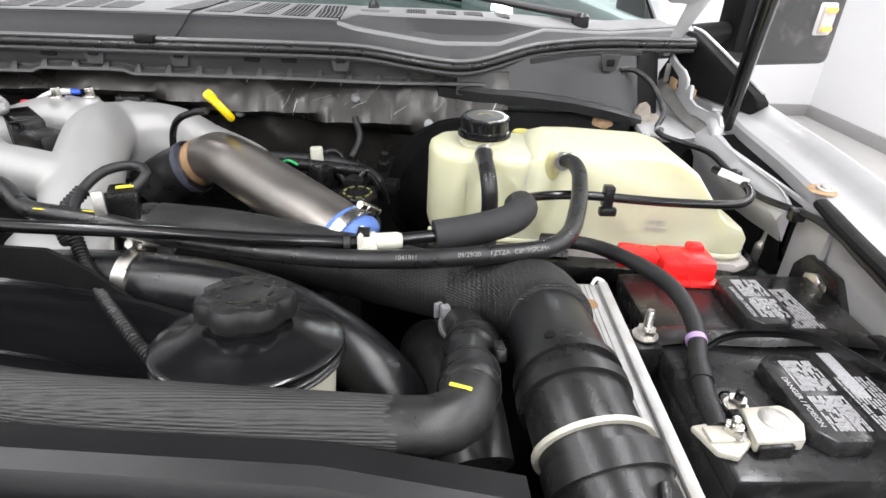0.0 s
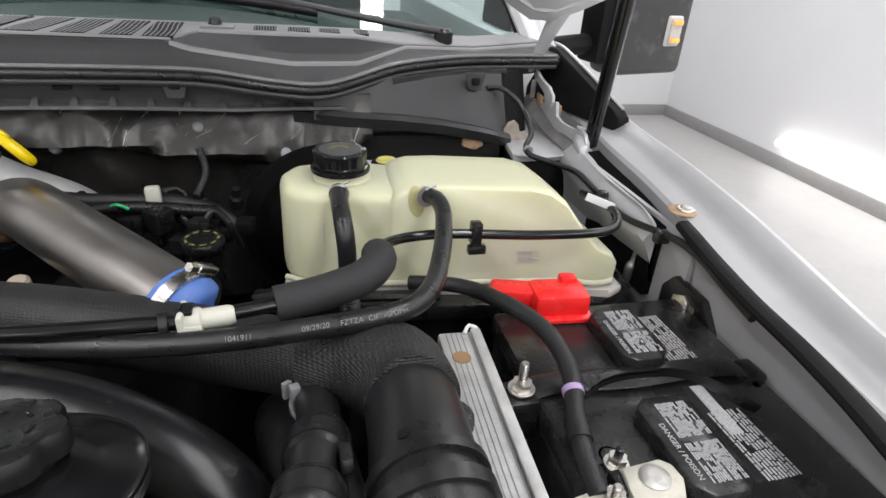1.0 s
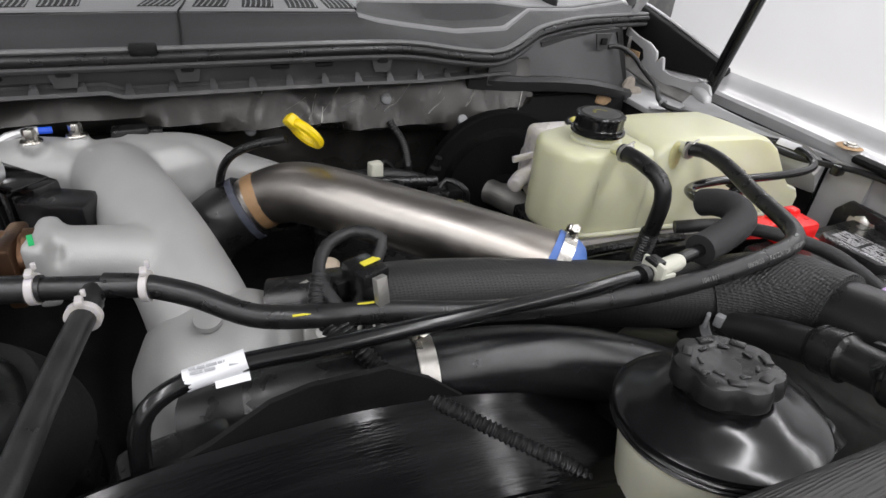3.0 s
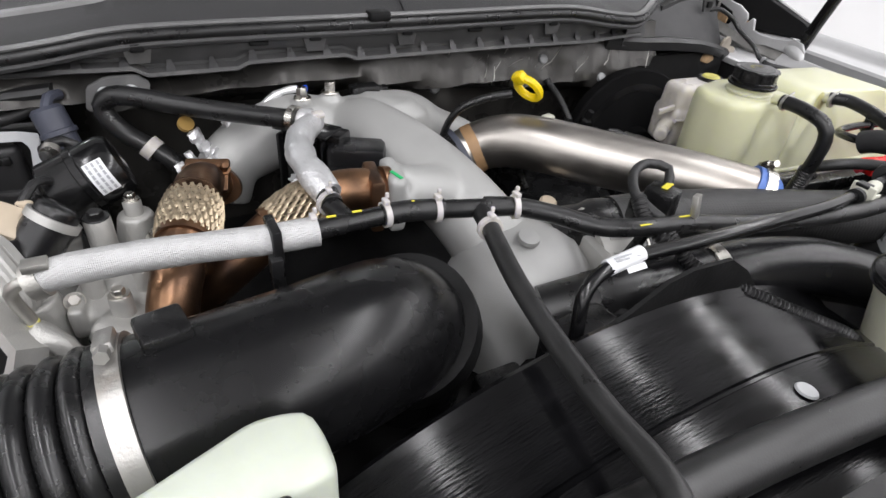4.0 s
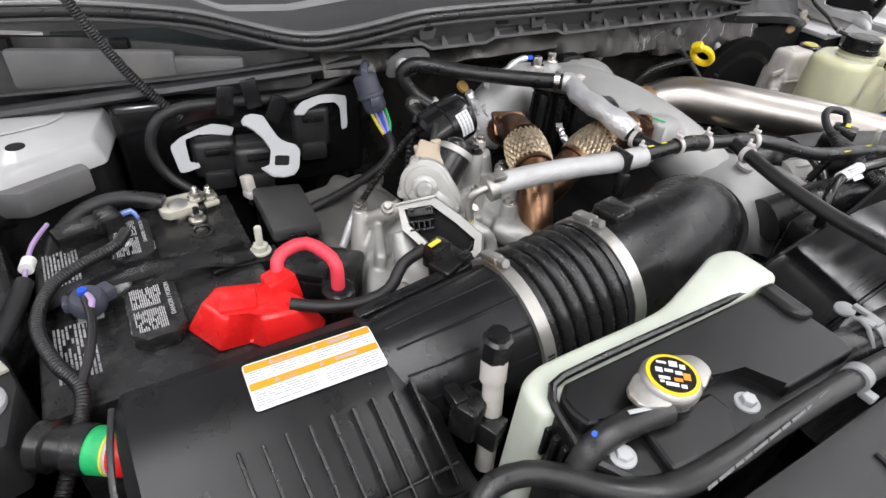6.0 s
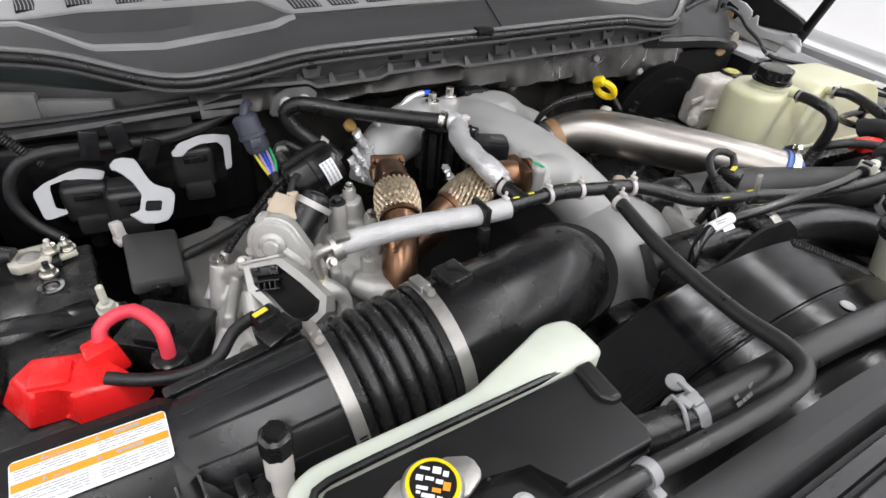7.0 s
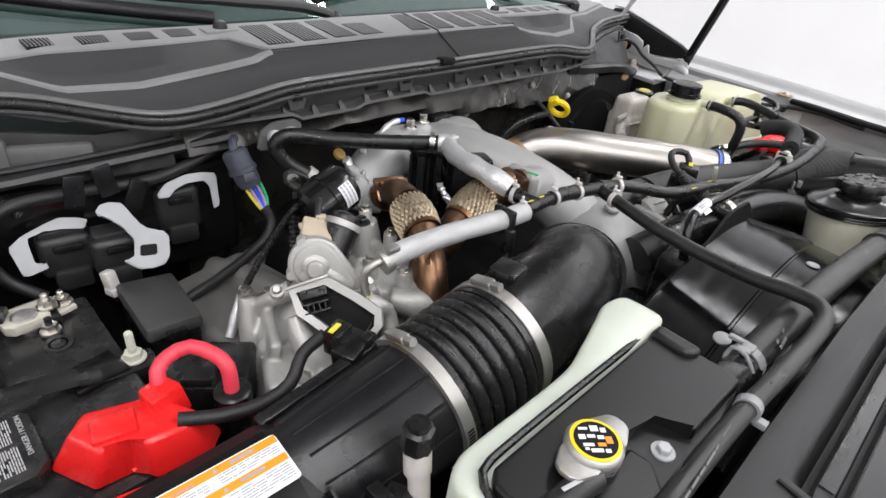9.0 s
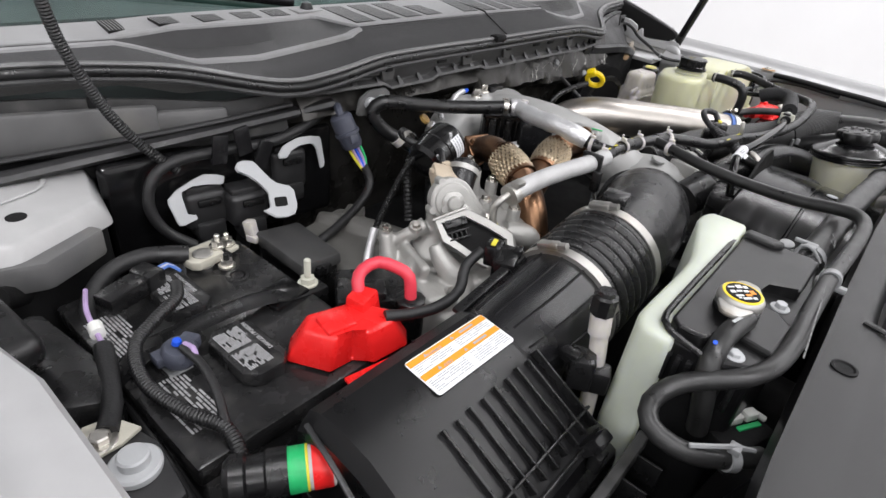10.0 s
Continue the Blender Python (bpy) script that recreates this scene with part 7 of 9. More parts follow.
part("cuff", band((-0.454, -0.087, 1.130), bd, 0.0645, 0.008, 0.002), BLACK, duct)
part("notch_block", box(-0.335, -0.07, 1.212, 0.03, 0.03, 0.012, 0.003, rz=10), BLACK, duct)
part("meter_tube", tube([(-0.60, -0.080, 1.112, 0.052), (-0.55, -0.084, 1.118, 0.058), (-0.51, -0.086, 1.122, 0.061), (-0.46, -0.087, 1.129, 0.063)], 0.06, 32), SATIN, duct, "black sensor tube")
part("spine", box(-0.53, -0.035, 1.160, 0.13, 0.012, 0.006, 0.002, rz=3, ry=-6), BLACK, duct)
plug = thing("sensor_plug", "black sensor plug with a yellow mark on the duct", "connector", (-0.49, -0.02, 1.15))
part("body", join(box(-0.49, -0.024, 1.158, 0.036, 0.026, 0.03, 0.003, rz=20, ry=-8), box(-0.497, -0.010, 1.170, 0.024, 0.018, 0.026, 0.003, rz=20), box(-0.478, -0.03, 1.172, 0.014, 0.01, 0.012, 0.002, rz=20), box(-0.49, -0.034, 1.148, 0.05, 0.03, 0.008, 0.002, rz=12)), BLACK, plug)
part("mark", box(-0.502, -0.012, 1.186, 0.014, 0.005, 0.0012, 0, rz=20), YELLOWMARK, plug)
single("sensor_cable", tube([(-0.505, 0.0, 1.172), (-0.525, 0.006, 1.155), (-0.545, -0.004, 1.138), (-0.575, -0.002, 1.13), (-0.605, 0.005, 1.132), (-0.635, 0.02, 1.135)], 0.0062, 12, wobble=0.06), CABLE, "grey taped cable from the sensor plug to the red cover", "cable")

# ---- air filter box ----
airbox = thing("air_filter_box", "black plastic air filter box with ribs and a warning label", "box", (-0.67, -0.12, 1.0))
rows = []
for x, k in ((-0.787, 0.86), (-0.778, 1.0), (-0.70, 1.0), (-0.60, 1.0), (-0.578, 0.9), (-0.566, 0.78)):
    w = (1 - k) * 0.10
    rows.append([(x, -0.030 - w * 0.3, 1.06), (x, -0.034 - w * 0.4, 1.140), (x, -0.044 - w * 0.5, 1.160 - w), (x, -0.058, 1.1665 - w), (x, -0.085, 1.1655 - w), (x, -0.110, 1.161 - w), (x, -0.135, 1.149 - w), (x, -0.185, 1.115 - w * 0.5), (x, -0.205, 1.098), (x, -0.21, 1.06)])
part("lid", loft(rows), LIDSATIN, airbox, "satin black lid", angle=22.0)
part("base", prism([(-0.79, -0.03), (-0.56, -0.03), (-0.545, -0.12), (-0.55, -0.22), (-0.80, -0.22)], 0.95, 1.075, 0.01), BLACK, airbox)
lm = pose(-0.6475, -0.0865, 1.1655, 6.0, 0, -1.5) @ Matrix.Translation((0, 0, 0.0008))
lab = part("warning_label", moved(prism([(-0.048, -0.021), (0.048, -0.021), (0.0502, -0.0201), (0.051, -0.018), (0.051, 0.018), (0.0502, 0.0201), (0.048, 0.021), (-0.048, 0.021), (-0.0502, 0.0201), (-0.051, 0.018), (-0.051, -0.018), (-0.0502, -0.0201)], -0.0004, 0.0004, 0), lm), LABEL, airbox, "white warning label with orange bands")
for yy, ww in ((0.0166, 0.1), (-0.0005, 0.1)):
    part("orange_band", moved(box(0, yy, 0.0006, ww, 0.0062, 0.0005, 0), lm), ORANGE, lab)
for i, (xx, yy) in enumerate(((-0.026, 0.0088), (0.026, 0.0088), (-0.026, -0.0115), (0.026, -0.0115))):
    print_lines(lab, lm @ pose(xx, yy, 0.0007), 0.045, 0.0085 if yy > 0 else 0.013, 4 if yy > 0 else 6, PRINT, seed=30 + i, gap=0.3)
for text, yy in (("WARNING", 0.0152), ("AVISO", -0.0019)):
    words(lab, text, lm @ pose(-0.020, yy, 0.0009), 0.0038, PRINT)
for yy in (0.0166, -0.0005):
    part("warning_bar", moved(box(0.024, yy, 0.001, 0.018, 0.0022, 0.0004, 0), lm), PRINT, lab)
    for xx in (-0.030, 0.004):
        part("warning_mark", moved(prism([(xx - 0.002, yy - 0.0016), (xx + 0.002, yy - 0.0016), (xx, yy + 0.0018)], 0.0008, 0.0012, 0), lm), PRINT, lab)
for k in range(9):
    rx_ = -0.716 + 0.0165 * k
    part("rib", moved(box(0, 0, 0, 0.0026, 0.084 - 0.003 * (k % 2), 0.012, 0.0008), pose(rx_, -0.160, 1.1315, 32, 0, 4)), BLACK, airbox)
for cy_, cz_ in ((-0.183, 1.118), (-0.200, 1.104)):
    part("cross_rib", box(-0.65, cy_, cz_, 0.15, 0.0026, 0.010, 0.0008, rx=32), BLACK, airbox)
for cx in (-0.70, -0.60):
    part("clip", join(box(cx, -0.205, 1.108, 0.022, 0.012, 0.034, 0.003, rx=30), box(cx, -0.213, 1.095, 0.016, 0.012, 0.02, 0.002)), BLACK, airbox, "black over-centre clip")
part("clip", join(box(-0.552, -0.16, 1.135, 0.026, 0.024, 0.036, 0.004, rz=25), box(-0.54, -0.175, 1.125, 0.02, 0.02, 0.026, 0.003, rz=25), box(-0.56, -0.15, 1.15, 0.012, 0.02, 0.012, 0.002)), BLACK, airbox, "black over-centre clip")
part("rail", box(-0.64, -0.232, 1.088, 0.20, 0.010, 0.02, 0.002), PANELGREY, airbox)
for k in range(6):
    part("web", box(-0.73 + 0.034 * k, -0.245, 1.07, 0.003, 0.03, 0.035, 0.001), BLACK, airbox)
# Highlight along the lid edge, laid on as a paler line.
part("edge_highlight", tube([(-0.786, -0.05, 1.155), (-0.792, -0.085, 1.150), (-0.795, -0.115, 1.135), (-0.792, -0.14, 1.115)], 0.0025, 8, squash=0.5), LIDGREY, airbox, "paler lid edge with its highlight painted in")
minder = thing("filter_gauge", "clear round filter gauge with red, yellow and green bands", "gauge", (-0.81, -0.06, 1.1))
ga = Vector((0.8, -0.55, 0.05)).normalized()
gc = Vector((-0.806, -0.052, 1.122))
part("window", turned([(0.0165, 0.0), (0.0170, 0.002), (0.0170, 0.033), (0.018, 0.036)], gc, ga, 28), FLUID, minder)
part("red_band", turned([(0.0173, 0.0185), (0.0175, 0.019), (0.0175, 0.0325), (0.0173, 0.033)], gc, ga, 28), RED, minder)
part("green_band", turned([(0.0173, 0.0), (0.0175, 0.0005), (0.0175, 0.0135), (0.0173, 0.014)], gc, ga, 28), GREENW, minder)
part("yellow_band", turned([(0.0173, 0.014), (0.0175, 0.0143), (0.0175, 0.0157), (0.0173, 0.016)], gc, ga, 28), YELLOWMARK, minder)
part("body", turned([(0.014, -0.045), (0.019, -0.04), (0.019, -0.03), (0.016, -0.028), (0.016, -0.016), (0.0185, -0.014), (0.0185, 0.001)], gc, ga, 24), BLACK, minder)
part("stem", turned([(0.009, 0.03), (0.009, 0.06)], gc, ga, 14), BLACK, minder)

# ---- coolant tank with pressure cap ----
tank = thing("radiator_tank", "milky plastic radiator tank under a black cover with pressure cap", "tank", (-0.41, -0.23, 1.0))
TANKROWS = [(-0.268, -0.198, -0.178, 1.202), (-0.270, -0.204, -0.172, 1.208), (-0.276, -0.209, -0.164, 1.2125), (-0.300, -0.212, -0.160, 1.2135), (-0.325, -0.212, -0.167, 1.2125), (-0.36, -0.212, -0.177, 1.2095), (-0.40, -0.212, -0.1855, 1.2065), (-0.50, -0.212, -0.185, 1.2045), (-0.522, -0.223, -0.186, 1.204), (-0.536, -0.224, -0.192, 1.2035), (-0.541, -0.222, -0.198, 1.2015), (-0.543, -0.218, -0.204, 1.198)]
part("tank_body", loft([[(x, yf, 1.0), (x, yf, z - 0.005), (x, yf + 0.0012, z - 0.0018), (x, yf + 0.004, z), (x, (yf + yb) / 2, z + 0.0006), (x, yb - 0.006, z), (x, yb - 0.002, z - 0.002), (x, yb, z - 0.006), (x, yb + 0.006, 1.0)] for x, yf, yb, z in [tuple(r) for r in smooth_path(TANKROWS, 0.006)]]), MILKY, tank, "milky translucent plastic", angle=50.0)
cover = part("cover", prism([(-0.295, -0.212), (-0.526, -0.211), (-0.534, -0.222), (-0.536, -0.262), (-0.52, -0.288), (-0.45, -0.298), (-0.37, -0.298), (-0.30, -0.292)], 1.02, 1.202, 0.004), TANKBLACK, tank, "black moulded cover", angle=12.0)
part("raised_panel", prism([(-0.298, -0.214), (-0.520, -0.213), (-0.530, -0.222), (-0.530, -0.243), (-0.521, -0.248), (-0.507, -0.246), (-0.495, -0.252), (-0.44, -0.252), (-0.424, -0.258), (-0.408, -0.256), (-0.392, -0.259), (-0.386, -0.270), (-0.382, -0.288), (-0.302, -0.290), (-0.297, -0.28)], 1.198, 1.2135, 0.0028, segments=3), TANKBLACK, cover, angle=12.0)
part("raised_boss", prism([(-0.293, -0.210), (-0.312, -0.210), (-0.316, -0.246), (-0.308, -0.256), (-0.295, -0.256)], 1.20, 1.2195, 0.004, top=0.86, segments=3), TANKBLACK, cover, angle=12.0)
part("cover_edge", tube([(-0.288, -0.206, 1.209), (-0.315, -0.2075, 1.2095), (-0.515, -0.2065, 1.2095), (-0.531, -0.216, 1.207), (-0.535, -0.25, 1.2)], 0.0032, 8), BLACK, cover)
part("cap_shelf", prism([(-0.495, -0.262), (-0.43, -0.262), (-0.428, -0.280), (-0.445, -0.297), (-0.50, -0.292)], 1.195, 1.2085, 0.003), TANKBLACK, cover, angle=12.0)
part("screw_bed", turned([(0.0090, 0), (0.0086, 0.002)], (-0.409, -0.279, 1.2015), n=24), GREYTAB, cover)
bolt(tank, (-0.409, -0.279, 1.2035), 0.0055, 0.005, GREYTAB, washer=False)
bolt(tank, (-0.516, -0.268, 1.2015), 0.0055, 0.005, GREYTAB)
part("ledge", tube([(-0.528, -0.224, 1.2125), (-0.529, -0.234, 1.2125), (-0.526, -0.244, 1.2125)], 0.0022, 6), GLOSSY, cover)
part("vents", join(*[box(-0.536, -0.215 - 0.009 * k, 1.175, 0.006, 0.005, 0.03, 0.001) for k in range(8)]), BLACK, tank)
cx, cy, cz = -0.464, -0.250, 1.214
neck = part("filler_neck", turned([(0.020, -0.01), (0.020, 0.004), (0.018, 0.006)], (cx, cy, cz), n=28), BLACK, tank)
pcap = part("pressure_cap", join(turned([(0.019, 0.002), (0.0200, 0.004), (0.0200, 0.009), (0.0182, 0.012), (0.0172, 0.0125)], (cx, cy, cz + 0.004), n=40), prism([(cx - 0.034, cy - 0.004), (cx - 0.031, cy - 0.009), (cx - 0.018, cy - 0.015), (cx + 0.018, cy - 0.015), (cx + 0.031, cy - 0.009), (cx + 0.034, cy - 0.004), (cx + 0.034, cy + 0.004), (cx + 0.031, cy + 0.009), (cx + 0.018, cy + 0.015), (cx - 0.018, cy + 0.015), (cx - 0.031, cy + 0.009), (cx - 0.034, cy + 0.004)], cz + 0.007, cz + 0.0125, 0.0025)), CLAMPBAND, tank, "steel pressure cap with two ears")
part("yellow_ring", turned([(0.0172, 0), (0.0172, 0.0008), (0.0145, 0.0009)], (cx, cy, cz + 0.0162), n=40), YELLOW, pcap)
part("cap_disc", turned([(0.0147, 0), (0.0146, 0.0006)], (cx, cy, cz + 0.0170), n=36), MATTE, pcap, "black printed disc")
for dx, dy, w, h_, m_ in ((-0.0075, 0.0095, 0.007, 0.002, LABEL), (0.001, 0.0095, 0.006, 0.005, LABEL), (0.0075, 0.008, 0.004, 0.004, LABEL), (-0.010, 0.002, 0.005, 0.004, LABEL), (-0.003, 0.0025, 0.006, 0.0025, LABEL), (0.004, 0.0015, 0.005, 0.003, LABEL), (0.0095, -0.001, 0.005, 0.006, ORANGE), (0.003, -0.005, 0.006, 0.003, ORANGE), (-0.007, -0.005, 0.008, 0.0025, LABEL), (-0.002, -0.010, 0.009, 0.003, LABEL), (0.006, -0.0105, 0.004, 0.003, LABEL), (-0.009, -0.0085, 0.003, 0.002, LABEL)):
    part("printed_symbol", moved(box(dx * 0.9, dy * 0.9, 0, w * 0.9, h_ * 0.9, 0.0004, 0), pose(cx, cy, cz + 0.0178, 0, 0, -40)), m_, pcap)
part("overflow_nozzle", tube([(cx - 0.008, cy - 0.008, 1.216), (cx - 0.022, cy - 0.010, 1.214)], 0.006, 10), BLACK, neck)
ovf = thing("overflow_hose", "short grey-black overflow hose from the pressure cap", "hose", (-0.55, -0.26, 1.12))
part("hose", tube([(-0.476, -0.262, 1.2155), (-0.492, -0.259, 1.2155), (-0.512, -0.256, 1.212), (-0.529, -0.255, 1.204), (-0.539, -0.257, 1.190), (-0.541, -0.262, 1.170), (-0.538, -0.266, 1.145), (-0.535, -0.268, 1.128)], 0.0092, 16), GREYHOSE, ovf)
part("pale_line", moved(box(0, 0, 0, 0.028, 0.003, 0.0006, 0.0002), pose(-0.495, -0.2585, 1.2247, 0, 8, -10)), GREYTAB, ovf)
part("blue_dot", turned([(0.0022, 0), (0.002, 0.0006)], (-0.529, -0.2525, 1.2138), (-0.4, 0, 0.9), 10), BLUEDOT, ovf)
pcv = thing("breather_tube", "translucent breather tube with a black end plug", "tube", (-0.535, -0.165, 1.06))
part("tube", tube([(-0.534, -0.158, 1.19), (-0.535, -0.165, 1.15), (-0.536, -0.170, 1.11), (-0.536, -0.172, 1.07)], 0.0085, 12), FLUID, pcv)
part("sleeve", tube([(-0.534, -0.157, 1.197), (-0.535, -0.161, 1.170)], 0.0105, 14), FLUID, pcv)
part("end_plug", join(turned([(0.012, 0), (0.012, 0.018), (0.009, 0.02), (0.008, 0.024)], (-0.534, -0.157, 1.192), n=8)), BLACK, pcv)
snork = thing("intake_snorkel", "thick dull black intake snorkel low at the radiator front", "duct", (-0.62, -0.33, 1.0))
part("duct", tube([(-0.78, -0.27, 1.00, 0.048), (-0.70, -0.305, 1.03, 0.05), (-0.61, -0.335, 1.045, 0.05), (-0.52, -0.36, 1.04, 0.05), (-0.44, -0.38, 1.02, 0.05)], 0.05, 28), PANELBLACK, snork)
part("ridge", tube([(-0.70, -0.330, 1.074), (-0.61, -0.362, 1.088), (-0.52, -0.388, 1.082)], 0.003, 8), PANELBLACK, snork)
neck2 = thing("radiator_neck", "black radiator neck with a pale clip at the hose end", "fitting", (-0.25, -0.28, 1.16))
part("neck", tube([(-0.235, -0.279, 1.18), (-0.27, -0.276, 1.183), (-0.30, -0.27, 1.185)], 0.017, 18), BLACK, neck2)
part("spring_clip", join(tube([(-0.252, -0.264, 1.190), (-0.249, -0.266, 1.203), (-0.251, -0.279, 1.203), (-0.254, -0.290, 1.192)], 0.002, 8), box(-0.243, -0.274, 1.202, 0.008, 0.012, 0.003, 0.001, rz=15)), CLIPGREY, neck2)
part("white_button", turned([(0.0085, 0), (0.0085, 0.002), (0.006, 0.003)], (-0.217, -0.250, 1.184), (-0.2, 0, 1), 20), CLIPGREY, neck2, "pale round push pin")

# ---- fan shroud and front panel ----
rows = []
for i in range(49):
    x = -0.27 + 0.58 * i / 48
    z = 0.62 + math.sqrt(0.302 - (x - 0.01) ** 2)
    rows.append([(x, -0.150, z - 0.05), (x, -0.150, z + 0.002), (x, -0.155, z + 0.005), (x, -0.163, z + 0.001), (x, -0.236, z), (x, -0.2375, z - 0.0018), (x, -0.240, z - 0.0018), (x, -0.2415, z), (x, -0.30, z - 0.004), (x, -0.33, z - 0.010), (x, -0.33, z - 0.05)])
shroud = thing("fan_shroud", "glossy black curved radiator fan shroud", "shroud", (0.01, -0.25, 0.9))
part("hood", loft(rows), SHROUD, shroud)
part("white_pin", turned([(0.0085, 0), (0.0075, 0.0015)], (0.062, -0.262, 1.1668), (0.1, 0, 1), 18), GREYTAB, shroud, "pale push pin")
part("rear_wall", loft([[(x, -0.154, 1.06), (x, -0.154, z), (x, -0.150, z), (x, -0.150, 1.06)] for x, z in ((-0.12, 1.150), (-0.05, 1.162), (-0.01, 1.178), (0.025, 1.198), (0.05, 1.203), (0.10, 1.200), (0.13, 1.180), (0.16, 1.150))]), MATTE, shroud)
harness = single("ribbed_loom", tube([(0.085, -0.09, 1.20), (0.095, -0.105, 1.18), (0.11, -0.125, 1.165), (0.14, -0.16, 1.155), (0.18, -0.2, 1.142), (0.21, -0.225, 1.13), (0.225, -0.24, 1.11)], 0.006, 12, ribs=0.0009, pitch=0.004), LOOM, "ribbed black wiring loom running down beside the shroud", "loom")
fp_ = thing("front_panel", "black plastic panel across the radiator front", "panel", (0, -0.42, 1.1), kind="structure")
def panel_row(x, d, h, c):
    """Cross-section of the front panel: flat top, and where c is 1 a channel and two steps."""
    prof = [(-0.318, 1.175), (-0.322, 1.196), (-0.340, 1.198), (-0.350, 1.1975 - 0.0035 * c), (-0.3535, 1.197 - 0.007 * c), (-0.360, 1.196 - 0.022 * c), (-0.3645, 1.195 - 0.022 * c), (-0.3665, 1.195 - 0.008 * c), (-0.378, 1.193 - 0.007 * c), (-0.380, 1.193 - 0.013 * c), (-0.3835, 1.192 - 0.013 * c), (-0.386, 1.192 - 0.005 * c),
            (-0.44, 1.186), (-0.452, 1.178), (-0.60, 1.165), (-0.60, 1.10), (-0.33, 1.10)]
    return [(x, y - (d if y > -0.55 else 0), z - (h if z > 1.17 else 0)) for y, z in prof]


part("panel", loft([panel_row(*r) for r in ((-0.66, 0.0, 0.004, 0), (-0.60, -0.002, 0, 0), (-0.40, 0.0, 0, 0), (-0.355, 0.0, 0, 0), (-0.335, 0.0, 0, 1), (-0.1, 0.004, 0, 1), (0.14, 0.014, 0, 1), (0.36, 0.030, 0.0, 1), (0.47, 0.045, 0.01, 1))]), PANELBLACK, fp_, angle=25.0)
part("trim_strip", loft([[(x, -0.367 - d, 1.1868), (x, -0.367 - d, 1.1880), (x, -0.3775 - d, 1.1870), (x, -0.3775 - d, 1.1856)] for x, d in ((-0.33, 0.0), (-0.1, 0.004), (0.10, 0.012))]), PANELGLOSS, fp_, "slightly paler black strip", angle=25.0)
part("trim_strip", loft([[(x, -0.387 - d, 1.1868), (x, -0.387 - d, 1.1882), (x, -0.42 - d, 1.1892), (x, -0.42 - d, 1.186)] for x, d in ((-0.33, 0.0), (-0.1, 0.004), (0.10, 0.012))]), PANELGLOSS, fp_, "slightly paler black strip", angle=25.0)
part("bolt_hole", turned([(0.0105, -0.002), (0.0105, 0.0006), (0.0085, 0.0008), (0.007, -0.0005)], (-0.453, -0.342, 1.1985), n=24), MATTE, fp_)
part("ridge", tube([(-0.36, -0.345, 1.199), (-0.37, -0.40, 1.196), (-0.375, -0.45, 1.186)], 0.0035, 8, squash=0.6), PANELBLACK, fp_)
side_conn = thing("side_connector", "white and green connector below the front hose", "connector", (-0.50, -0.3, 1.10))
part("body", box(-0.505, -0.300, 1.112, 0.06, 0.03, 0.03, 0.004, rz=-20), MATTE, side_conn)
part("white_clip", join(box(-0.502, -0.289, 1.131, 0.018, 0.008, 0.009, 0.002, rz=-30), box(-0.486, -0.298, 1.132, 0.014, 0.010, 0.009, 0.002, rz=-30), tube([(-0.512, -0.284, 1.131), (-0.520, -0.280, 1.126), (-0.524, -0.284, 1.115)], 0.003, 8), tube([(-0.480, -0.302, 1.132), (-0.476, -0.310, 1.128)], 0.003, 8)), WHITE, side_conn)
part("green_lock", box(-0.496, -0.302, 1.127, 0.026, 0.005, 0.004, 0.001, rz=-30), GREENW, side_conn)

# ---- steel charge pipe with blue coupler ----
ti = thing("charge_pipe", "brushed steel charge pipe with a tan taped end and blue coupler", "pipe", (0.2, 0.1, 1.08))
part("pipe", tube([(0.055, 0.248, 1.112, 0.034), (0.090, 0.241, 1.132, 0.0345), (0.122, 0.215, 1.147, 0.0365), (0.158, 0.172, 1.152, 0.037), (0.21, 0.115, 1.150, 0.0365), (0.26, 0.06, 1.149, 0.0355), (0.300, 0.017, 1.147, 0.0345), (0.331, -0.015, 1.143, 0.034)], 0.0345, 36), TITAN, ti)
part("tape", tube([(0.078, 0.244, 1.1255), (0.091, 0.2405, 1.1325)], 0.0353, 28, 0.004), FRAME_TAN, ti, "tan tape")
part("blue_coupler", tube([(0.3275, -0.0115, 1.1455, 0.0358), (0.335, -0.019, 1.1425, 0.0358), (0.340, -0.0235, 1.1385, 0.0340), (0.342, -0.025, 1.136, 0.027), (0.347, -0.029, 1.130, 0.019), (0.356, -0.035, 1.122, 0.0205), (0.366, -0.041, 1.114, 0.019), (0.377, -0.047, 1.103, 0.016)], 0.034, 28, 0.004), BLUE, ti, "blue silicone coupler")
hose_clamp(ti, (0.336, -0.0195, 1.142), (0.7, -0.62, -0.25), 0.0372, 0.013, (0.3, 0.4, 0.8))
part("rear_coupler", tube([(0.072, 0.245, 1.122, 0.039), (0.055, 0.248, 1.112, 0.041), (0.03, 0.246, 1.10, 0.040), (0.0, 0.236, 1.08, 0.040)], 0.04, 28), RUBBER, ti)
part("blue_ring", band((0.066, 0.246, 1.1185), (-1, 0.1, -0.5), 0.0405, 0.008, 0.001), CONNECTOR, ti)


